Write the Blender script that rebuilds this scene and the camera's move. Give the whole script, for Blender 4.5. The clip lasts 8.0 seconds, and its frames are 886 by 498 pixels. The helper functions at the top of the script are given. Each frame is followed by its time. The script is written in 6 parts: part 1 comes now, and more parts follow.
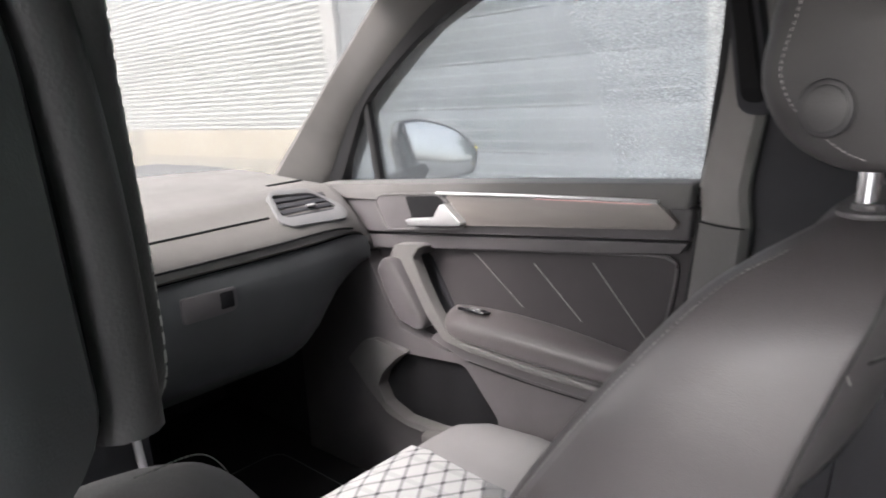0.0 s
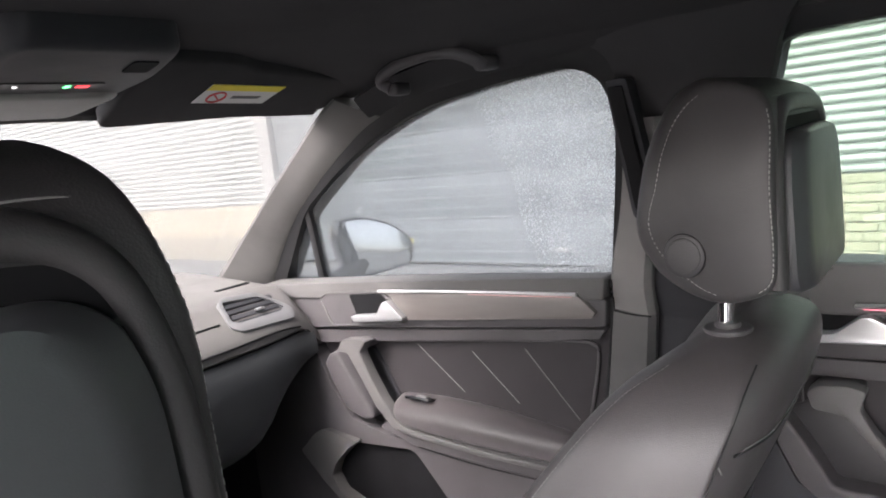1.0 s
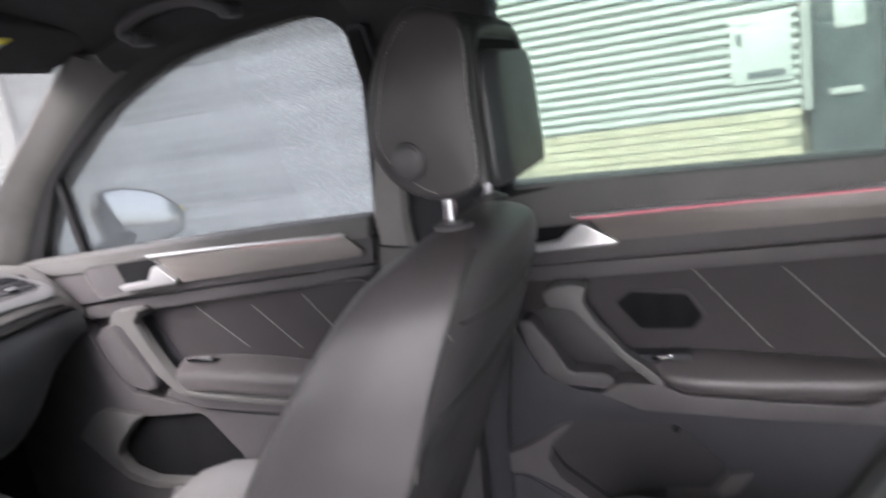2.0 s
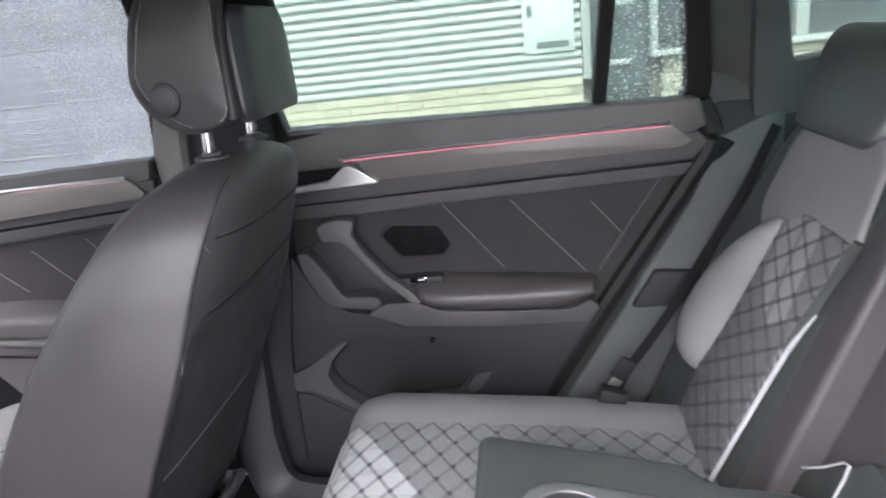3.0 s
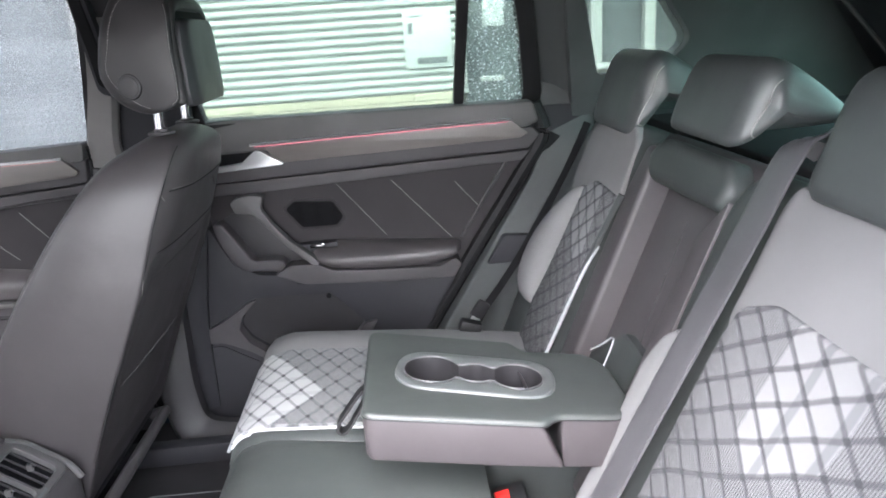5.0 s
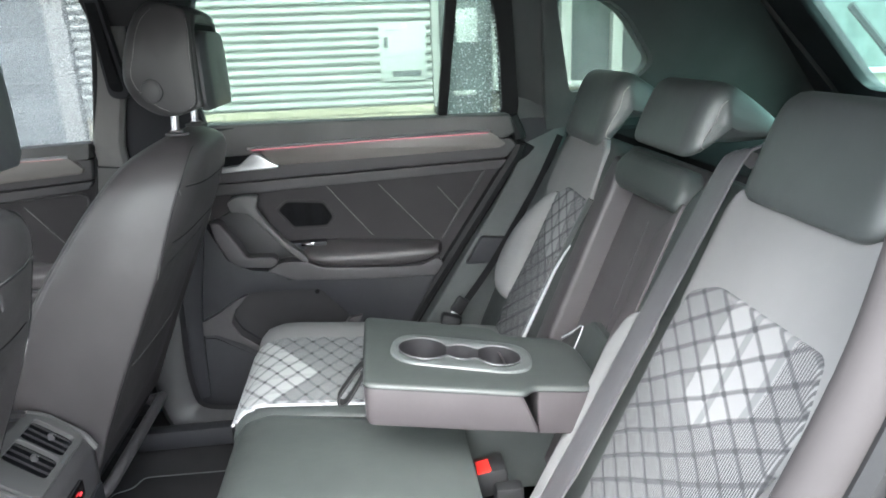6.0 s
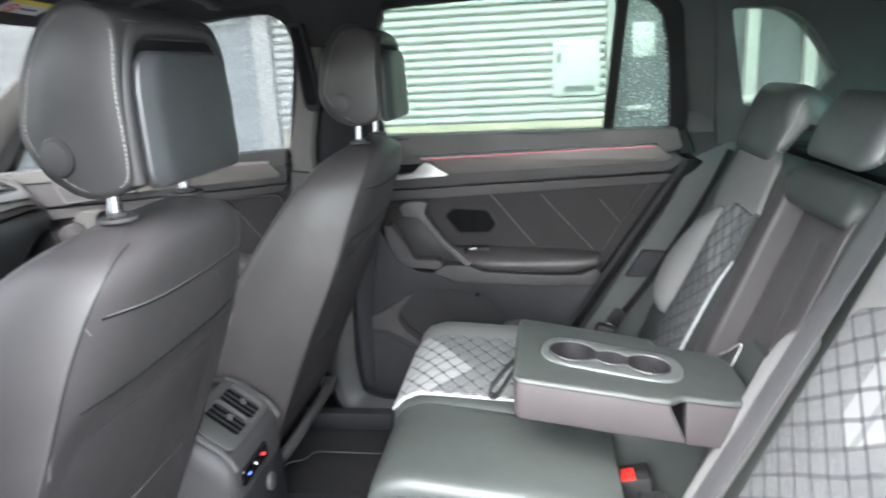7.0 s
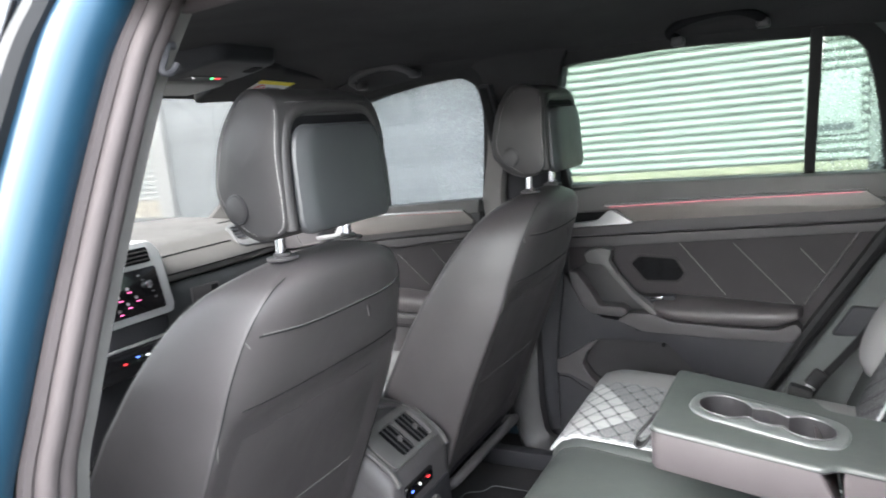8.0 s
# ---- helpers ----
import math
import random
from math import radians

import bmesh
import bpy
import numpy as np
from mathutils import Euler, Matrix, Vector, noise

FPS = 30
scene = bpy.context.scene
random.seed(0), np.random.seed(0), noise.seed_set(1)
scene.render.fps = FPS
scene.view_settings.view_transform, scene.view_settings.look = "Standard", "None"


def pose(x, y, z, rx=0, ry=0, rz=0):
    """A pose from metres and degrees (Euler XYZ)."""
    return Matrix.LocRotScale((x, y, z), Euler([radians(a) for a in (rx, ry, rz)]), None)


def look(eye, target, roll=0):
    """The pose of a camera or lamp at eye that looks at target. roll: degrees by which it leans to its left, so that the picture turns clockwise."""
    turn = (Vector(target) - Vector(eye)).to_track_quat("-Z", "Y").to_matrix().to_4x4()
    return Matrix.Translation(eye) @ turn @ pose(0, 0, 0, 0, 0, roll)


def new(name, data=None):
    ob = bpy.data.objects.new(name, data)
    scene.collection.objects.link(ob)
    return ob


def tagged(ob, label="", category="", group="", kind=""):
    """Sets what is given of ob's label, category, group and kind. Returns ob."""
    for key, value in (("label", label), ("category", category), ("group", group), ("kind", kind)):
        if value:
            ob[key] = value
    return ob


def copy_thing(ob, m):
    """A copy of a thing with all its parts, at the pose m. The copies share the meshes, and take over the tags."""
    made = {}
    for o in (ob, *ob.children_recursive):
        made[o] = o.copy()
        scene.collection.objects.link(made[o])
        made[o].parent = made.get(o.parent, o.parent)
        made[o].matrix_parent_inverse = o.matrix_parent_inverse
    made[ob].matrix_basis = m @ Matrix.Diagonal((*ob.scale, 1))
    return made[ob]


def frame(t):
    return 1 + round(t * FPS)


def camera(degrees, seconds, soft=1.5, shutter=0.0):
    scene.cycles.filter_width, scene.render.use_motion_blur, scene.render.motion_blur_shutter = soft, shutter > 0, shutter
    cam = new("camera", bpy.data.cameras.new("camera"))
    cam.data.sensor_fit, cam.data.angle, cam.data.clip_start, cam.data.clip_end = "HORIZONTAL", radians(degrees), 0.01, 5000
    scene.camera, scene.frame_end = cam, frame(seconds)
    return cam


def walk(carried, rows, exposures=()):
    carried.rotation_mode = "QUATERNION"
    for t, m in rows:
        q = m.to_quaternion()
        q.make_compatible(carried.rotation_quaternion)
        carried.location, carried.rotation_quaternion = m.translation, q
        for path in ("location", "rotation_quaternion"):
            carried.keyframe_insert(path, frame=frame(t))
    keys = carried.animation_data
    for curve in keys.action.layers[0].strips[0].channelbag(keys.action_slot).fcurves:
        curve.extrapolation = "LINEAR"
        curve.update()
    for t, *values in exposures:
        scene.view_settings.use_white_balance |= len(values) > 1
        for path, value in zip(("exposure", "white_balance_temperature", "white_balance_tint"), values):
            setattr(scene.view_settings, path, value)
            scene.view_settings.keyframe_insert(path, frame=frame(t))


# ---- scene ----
cam = camera(65.1, 8.0, soft=1.8, shutter=0.4)
PATH = [
    (0, (-0.274, -0.148, 1.329), (1.126, 1.202, 0.861), -4.1),
    (0.5, (-0.31, -0.195, 1.356), (1.195, 1.04, 0.899), -6.4),
    (1, (-0.344, -0.215, 1.419), (1.205, 1.01, 1.106), -6.7),
    (1.5, (-0.364, -0.228, 1.414), (1.276, 0.881, 1.129), -8.5),
    (2, (-0.396, -0.289, 1.36), (1.417, 0.428, 0.914), -8.9),
    (2.2, (-0.445, -0.317, 1.348), (1.399, 0.263, 0.835), -8.3),
    (3.3, (-0.589, -0.43, 1.342), (1.306, -0.277, 0.721), -5.8),
    (3.5, (-0.638, -0.432, 1.343), (1.258, -0.322, 0.713), -5.5),
    (4, (-0.745, -0.453, 1.346), (1.153, -0.401, 0.717), -5.4),
    (4.5, (-0.815, -0.446, 1.342), (1.086, -0.461, 0.723), -5.1),
    (6, (-1.025, -0.376, 1.356), (0.882, -0.569, 0.786), -2.2),
    (6.5, (-1.048, -0.367, 1.35), (0.875, -0.404, 0.804), -2.0),
    (7, (-1.093, -0.389, 1.355), (0.822, -0.113, 0.846), -3.0),
    (7.5, (-1.116, -0.493, 1.368), (0.721, 0.183, 0.959), -4.9),
    (8, (-1.124, -0.565, 1.358), (0.615, 0.367, 1.029), -5.6),
]
walk(cam, [(t, look(eye, target, roll)) for t, eye, target, roll in PATH],
     exposures=[(0.0, 3.12, 6620, 14), (1.0, 3.24, 6600, 16), (1.5, 3.24, 6600, 18), (2.2, 2.98, 6300, 16), (3.5, 3.17, 6150, 16), (4.7, 3.22, 6130, 15), (6.0, 3.11, 6130, 5), (7.5, 3.18, 6250, 7), (8.0, 3.14, 6300, 8)])

# ---- daylight ----
world = bpy.data.worlds.new("overcast_sky")
world.use_nodes = True
scene.world = world
wn = world.node_tree.nodes
sky = wn.new("ShaderNodeTexSky")
sky.sky_type = "NISHITA"
sky.sun_disc = False
sky.sun_elevation = radians(49)
sky.sun_rotation = radians(282.5)
sky.dust_density = 4.0
sky.air_density = 1.4
grey = wn.new("ShaderNodeHueSaturation")
grey.inputs["Saturation"].default_value = 0.25
world.node_tree.links.new(sky.outputs[0], grey.inputs["Color"])
world.node_tree.links.new(grey.outputs[0], wn["Background"].inputs[0])
wn["Background"].inputs[1].default_value = 0.28
sun = new("sun", bpy.data.lights.new("sun", "SUN"))
sun.data.energy, sun.data.angle, sun.data.color = 0.55, radians(60), (1.0, 0.97, 0.93)
sun.matrix_world = look((-9, 2, 10.6), (0, 0, 0))


# ---- materials ----
class Mat:
    """Node material with short helpers."""

    def __init__(self, name, color=(0.5, 0.5, 0.5), rough=0.5, metal=0.0, spec=0.5, coat=0.0):
        self.m = bpy.data.materials.new(name)
        self.m.use_nodes = True
        self.nt = self.m.node_tree
        self.b = self.nt.nodes["Principled BSDF"]
        self.set("Base Color", (*color, 1))
        self.set("Roughness", rough)
        self.set("Metallic", metal)
        self.set("Specular IOR Level", spec)
        self.set("Coat Weight", coat)
        self.color = color
        self.normal = None

    def set(self, key, value):
        self.b.inputs[key].default_value = value

    def node(self, kind, **inputs):
        n = self.nt.nodes.new(kind)
        for k, v in inputs.items():
            n.inputs[k.replace("_", " ")].default_value = v
        return n

    def link(self, a, b):
        self.nt.links.new(a, b)

    def coords(self, which="Object", scale=(1, 1, 1)):
        tc = self.node("ShaderNodeTexCoord")
        mp = self.node("ShaderNodeMapping")
        mp.inputs["Scale"].default_value = scale
        self.link(tc.outputs[which], mp.inputs["Vector"])
        return mp.outputs[0]

    def noise(self, scale, detail=3.0, stretch=(1, 1, 1), which="Object"):
        n = self.node("ShaderNodeTexNoise", Scale=scale, Detail=detail)
        self.link(self.coords(which, stretch), n.inputs["Vector"])
        return n.outputs["Fac"]

    def ramp(self, fac, stops):
        r = self.node("ShaderNodeValToRGB")
        e = r.color_ramp.elements
        e[0].position, e[0].color = stops[0][0], (*stops[0][1], 1)
        e[1].position, e[1].color = stops[1][0], (*stops[1][1], 1)
        for p, c in stops[2:]:
            x = e.new(p)
            x.color = (*c, 1)
        self.link(fac, r.inputs[0])
        return r.outputs[0]

    def math(self, op, a, b=None, clamp=False):
        n = self.node("ShaderNodeMath")
        n.operation, n.use_clamp = op, clamp
        for i, v in enumerate((a, b)):
            if v is None:
                continue
            if isinstance(v, (int, float)):
                n.inputs[i].default_value = v
            else:
                self.link(v, n.inputs[i])
        return n.outputs[0]

    def mix(self, fac, a, b):
        n = self.node("ShaderNodeMix")
        n.data_type = "RGBA"
        for s, v in ((n.inputs[0], fac), (n.inputs[6], a), (n.inputs[7], b)):
            if isinstance(v, tuple):
                s.default_value = (*v, 1) if len(v) == 3 else v
            elif isinstance(v, (int, float)):
                s.default_value = v
            else:
                self.link(v, s)
        return n.outputs[2]

    def vary(self, fac, amount=0.2):
        """Lightens and darkens the base colour along fac."""
        lo = tuple(c * (1 - amount) for c in self.color)
        hi = tuple(min(1, c * (1 + amount)) for c in self.color)
        out = self.ramp(fac, [(0.3, lo), (0.7, hi)])
        self.link(out, self.b.inputs["Base Color"])
        return out

    def bump(self, height, strength=0.2, distance=0.001):
        n = self.node("ShaderNodeBump", Strength=strength, Distance=distance)
        self.link(height, n.inputs["Height"])
        if self.normal is not None:
            self.link(self.normal, n.inputs["Normal"])
        self.normal = n.outputs[0]
        self.link(self.normal, self.b.inputs["Normal"])
        return self

    def roughen(self, fac, lo, hi):
        r = self.node("ShaderNodeMapRange")
        r.inputs["To Min"].default_value, r.inputs["To Max"].default_value = lo, hi
        self.link(fac, r.inputs[0])
        self.link(r.outputs[0], self.b.inputs["Roughness"])
        return self


def grained(name, color, rough, grain=900, strength=0.25, spec=0.45, cell=False, amount=0.14):
    """Soft plastic or leather: fine pores, faint larger unevenness, patchy sheen."""
    m = Mat(name, color, rough, spec=spec)
    big = m.noise(6, 4)
    m.vary(big, amount)
    m.roughen(m.noise(14, 3), rough - 0.06, rough + 0.07)
    if cell:
        v = m.node("ShaderNodeTexVoronoi", Scale=grain)
        m.link(m.coords(), v.inputs["Vector"])
        m.bump(v.outputs["Distance"], strength, 0.0006)
    else:
        m.bump(m.noise(grain, 2), strength, 0.0006)
    m.bump(m.noise(22, 3), 0.2, 0.005)
    return m


leather = grained("black_leather", (0.058, 0.052, 0.054), 0.46, 900, 0.2, 0.55, True)
# Same leather as the seats, darkened for the shade on the front headrests.
leather_shaded = grained("shaded_headrest_leather", (0.034, 0.032, 0.033), 0.46, 900, 0.15, 0.4, True)
# Greenish base: the tinted windows' light on the bench, put into colour.
leather_rear = grained("soft_black_leather", (0.043, 0.048, 0.047), 0.48, 900, 0.15, 0.5, True)
# Rear headrests: leather lightened and greened for the window light they catch.
leather_head = grained("lit_headrest_leather", (0.056, 0.061, 0.061), 0.46, 900, 0.15, 0.8, True)
# Stitching in a darker tone than the pale thread.
stitch_dim = Mat("darker_stitching", (0.19, 0.185, 0.18), 0.8)
screen_silver = Mat("silver_screen_frame", (0.52, 0.52, 0.53), 0.3, metal=0.35)
screen_silver.bump(screen_silver.noise(2500, 2), 0.06, 0.0003)
leather_mid = grained("dark_folded_seat_leather", (0.058, 0.052, 0.055), 0.48, 900, 0.2, 0.55, True)
# Armrest side: darker and pinkish, the doorway's light and shade put into colour.
arm_shell = grained("doorway_lit_armrest_side", (0.047, 0.041, 0.044), 0.55, 900, 0.2, 0.35)
plastic = grained("dark_grey_plastic", (0.064, 0.060, 0.063), 0.48, 1100, 0.3, 0.3)
plastic_soft = grained("soft_touch_plastic", (0.088, 0.085, 0.085), 0.5, 1200, 0.3, 0.35)
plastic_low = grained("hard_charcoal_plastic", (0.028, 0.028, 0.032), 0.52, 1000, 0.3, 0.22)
insert_skin = grained("charcoal_door_insert", (0.035, 0.032, 0.034), 0.55, 800, 0.3, 0.15, True)
dash_skin = grained("grey_dashboard_skin", (0.094, 0.090, 0.088), 0.5, 900, 0.35, 0.3, True)
headliner_cloth = grained("black_headliner_cloth", (0.042, 0.041, 0.043), 0.95, 1600, 0.5, 0.1)
pillar_cloth = grained("grey_pillar_trim", (0.102, 0.098, 0.096), 0.8, 1500, 0.4, 0.2)
# Lighter copy of the pillar cloth, for the half that catches light.
lit_pillar = grained("lit_pillar_cloth", (0.165, 0.158, 0.155), 0.85, 1500, 0.4, 0.2)
# Lower rim lightened for the light it takes from the dashboard.
over_grey = grained("lit_grey_overhead_plastic", (0.22, 0.215, 0.21), 0.5, 900, 0.2)
plastic_glove = grained("slate_glove_box_skin", (0.048, 0.051, 0.054), 0.5, 900, 0.3, 0.2)
pillar_slate = grained("slate_rear_pillar_skin", (0.068, 0.074, 0.074), 0.6, 1100, 0.3, 0.3)
# Near-black; on the handle panel and pocket back it stands for shade.
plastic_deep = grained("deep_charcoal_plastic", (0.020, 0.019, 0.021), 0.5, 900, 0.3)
rubber = grained("grey_rubber_seal", (0.062, 0.053, 0.054), 0.72, 500, 0.2, 0.2)
rubber_dark = grained("charcoal_rubber_seal", (0.034, 0.031, 0.032), 0.75, 500, 0.2, 0.12)
black_rubber = grained("black_rubber", (0.012, 0.012, 0.013), 0.6, 500, 0.2, 0.3)
carpet = grained("black_carpet", (0.034, 0.033, 0.035), 1.0, 1400, 1.0, 0.05)
alcantara = grained("light_grey_suede", (0.195, 0.191, 0.194), 0.95, 1500, 0.35, 0.1, amount=0.07)
webbing = Mat("grey_webbing", (0.072, 0.070, 0.075), 0.38, spec=0.6)
webbing.bump(webbing.noise(1500, 2, (1, 0.25, 0.25)), 0.4, 0.0006)
webbing.vary(webbing.noise(5, 2), 0.14)
webbing_dark = Mat("dark_webbing", (0.012, 0.012, 0.013), 0.9, spec=0.1)
webbing_dark.bump(webbing_dark.noise(1500, 2, (1, 0.25, 0.25)), 0.4, 0.0006)
satin = Mat("satin_silver", (0.55, 0.55, 0.56), 0.34, metal=0.9)
satin.roughen(satin.noise(80, 3), 0.28, 0.42)
silver_paint = Mat("silver_trim_paint", (0.15, 0.15, 0.154), 0.45, metal=0.4)
silver_paint.bump(silver_paint.noise(2500, 2), 0.08, 0.0003)
chrome = Mat("chrome", (0.8, 0.8, 0.82), 0.1, metal=1.0)
mirror_silver = Mat("wet_mirror_silver", (0.55, 0.57, 0.57), 0.06, metal=1.0)
mirror_silver.roughen(mirror_silver.noise(30, 4), 0.02, 0.16)
gloss_black = Mat("gloss_black", (0.006, 0.006, 0.007), 0.12, coat=0.4)
# Near-black for joints; on recess and hole patches it stands for shade.
dark_gap = Mat("dark_gap", (0.008, 0.008, 0.009), 0.8, spec=0.1)
stitch = Mat("pale_stitching", (0.33, 0.32, 0.31), 0.8)
piping = Mat("pale_piping", (0.42, 0.43, 0.44), 0.7)
piping.vary(piping.noise(300, 2), 0.1)
blue_paint = Mat("metallic_blue_paint", (0.006, 0.034, 0.064), 0.45, metal=0.1, coat=0.10)
blue_paint.set("Coat Roughness", 0.18)
blue_paint.bump(blue_paint.noise(900, 1), 0.03, 0.0003)
red_plastic = Mat("red_plastic", (0.65, 0.02, 0.015), 0.4)
white_plastic = Mat("white_print", (0.62, 0.62, 0.62), 0.6)
yellow_print = Mat("yellow_print", (0.72, 0.6, 0.03), 0.6)
red_print = Mat("red_print", (0.6, 0.05, 0.06), 0.6)
grey_print = Mat("grey_print", (0.10, 0.105, 0.11), 0.7)


def glowing(name, color, strength):
    m = Mat(name, tuple(c * 0.3 for c in color), 0.5)
    m.set("Emission Color", (*color, 1))
    m.set("Emission Strength", strength)
    return m


ambient_pink = glowing("ambient_light", (1.0, 0.28, 0.36), 0.13)
ambient_dim = glowing("dim_ambient_light", (1.0, 0.55, 0.55), 0.05)
lamp_red = glowing("red_indicator", (1.0, 0.05, 0.06), 0.35)
lamp_green = glowing("green_indicator", (0.1, 1.0, 0.25), 0.6)
lamp_blue = glowing("blue_indicator", (0.1, 0.2, 1.0), 0.5)
lamp_white = glowing("white_indicator", (1.0, 1.0, 1.0), 0.3)
icon_grey = Mat("pale_key_print", (0.30, 0.29, 0.30), 0.6)
lamp_pink = glowing("pink_screen_icon", (1.0, 0.15, 0.4), 0.5)


def trim_material():
    """Door trim strip: fine carbon-like relief on dark warm grey."""
    m = Mat("textured_trim", (0.135, 0.122, 0.115), 0.40, spec=0.4)
    w = m.node("ShaderNodeTexChecker", Scale=420)
    m.link(m.coords(), w.inputs["Vector"])
    m.bump(w.outputs["Fac"], 0.25, 0.0008)
    m.vary(m.noise(40, 3, (1, 0.1, 1)), 0.12)
    return m


cover_mat = grained("smooth_cover", (0.036, 0.037, 0.040), 0.42, 1500, 0.12, 0.7)
tray_mat = Mat("satin_grey_tray", (0.085, 0.092, 0.092), 0.40, spec=0.5)
tray_mat.bump(tray_mat.noise(1500, 2), 0.1, 0.0004)
trim_mat = trim_material()


def quilt_material(name, narrow):
    """Woven seat cloth: diamond quilting with knots, upright fine hatching and a pale plain field. UV in metres from the field's lower point."""
    m = Mat(name, (0.4, 0.4, 0.42), 0.9, spec=0.15)
    tc = m.node("ShaderNodeTexCoord")
    sep = m.node("ShaderNodeSeparateXYZ")
    m.link(tc.outputs["UV"], sep.inputs[0])
    wob = m.math("MULTIPLY", m.math("SUBTRACT", m.noise(7, 2), 0.5), 0.010)
    u, v = m.math("ADD", sep.outputs[0], wob), m.math("ADD", sep.outputs[1], wob)

    def dist(coord):
        """Distance from the nearest whole number."""
        f = m.math("FRACT", m.math("ADD", coord, 0.5))
        return m.math("ABSOLUTE", m.math("SUBTRACT", f, 0.5))

    def soft(d, lo, hi):
        r = m.node("ShaderNodeMapRange")
        r.inputs["From Min"].default_value, r.inputs["From Max"].default_value = lo, hi
        r.inputs["To Min"].default_value, r.inputs["To Max"].default_value = 1.0, 0.0
        m.link(d, r.inputs[0])
        return r.outputs[0]

    a, b = m.math("DIVIDE", u, 0.060), m.math("DIVIDE", v, 0.041)
    p, q = m.math("ADD", b, a), m.math("SUBTRACT", b, a)
    lp, lq = dist(p), dist(q)
    line = m.math("MAXIMUM", soft(lp, 0.045, 0.115), soft(lq, 0.045, 0.115))
    knot = m.math("MULTIPLY", soft(lp, 0.08, 0.14), soft(lq, 0.08, 0.14))
    slant = m.math("ADD", u, m.math("MULTIPLY", v, 0.13))
    hatch = soft(dist(m.math("DIVIDE", slant, 0.0036)), 0.22, 0.31)
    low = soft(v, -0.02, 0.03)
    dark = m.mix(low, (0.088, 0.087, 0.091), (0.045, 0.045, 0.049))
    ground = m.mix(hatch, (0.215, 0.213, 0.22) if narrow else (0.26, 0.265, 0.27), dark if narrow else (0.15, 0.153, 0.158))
    field = m.math("MULTIPLY", m.math("GREATER_THAN", p, 0.0), m.math("GREATER_THAN", q, 0.0))
    if narrow:
        field = m.math("MULTIPLY", field, m.math("LESS_THAN", m.math("ABSOLUTE", m.math("ADD", slant, 0.018)), 0.058))
    stripe = soft(dist(m.math("DIVIDE", m.math("ADD", slant, 0.008), 0.060)), 0.08, 0.11)
    pale = m.mix(m.math("MULTIPLY", stripe, 0.6), (0.235, 0.232, 0.238) if narrow else (0.42, 0.425, 0.43), (0.12, 0.12, 0.128) if narrow else (0.33, 0.335, 0.34))
    c = m.mix(field, ground, pale)
    c = m.mix(m.math("MULTIPLY", line, 0.68 if narrow else 0.55), c, (0.066, 0.066, 0.072) if narrow else (0.12, 0.125, 0.13))
    c = m.mix(m.math("MULTIPLY", knot, 0.8), c, (0.05, 0.05, 0.055))
    m.link(c, m.b.inputs["Base Color"])
    m.bump(m.math("SUBTRACT", 1.0, line), 0.5, 0.0025)
    m.bump(m.noise(1300, 2), 0.3, 0.0006)
    return m


quilt = quilt_material("quilted_backrest_cloth", True)
quilt_flat = quilt_material("quilted_cushion_cloth", False)


def mesh_material(name, color, pitch):
    """Perforated speaker grille."""
    m = Mat(name, color, 0.7, spec=0.08)
    v = m.node("ShaderNodeTexVoronoi", Scale=1 / pitch, Randomness=0.0)
    m.link(m.coords(), v.inputs["Vector"])
    hole = m.math("LESS_THAN", v.outputs["Distance"], 0.3)
    m.link(m.mix(hole, color, tuple(c * 0.2 for c in color)), m.b.inputs["Base Color"])
    m.bump(m.math("SUBTRACT", 1.0, hole), 0.5, 0.001)
    return m


grille_mat = mesh_material("speaker_grille", (0.008, 0.008, 0.009), 0.0032)


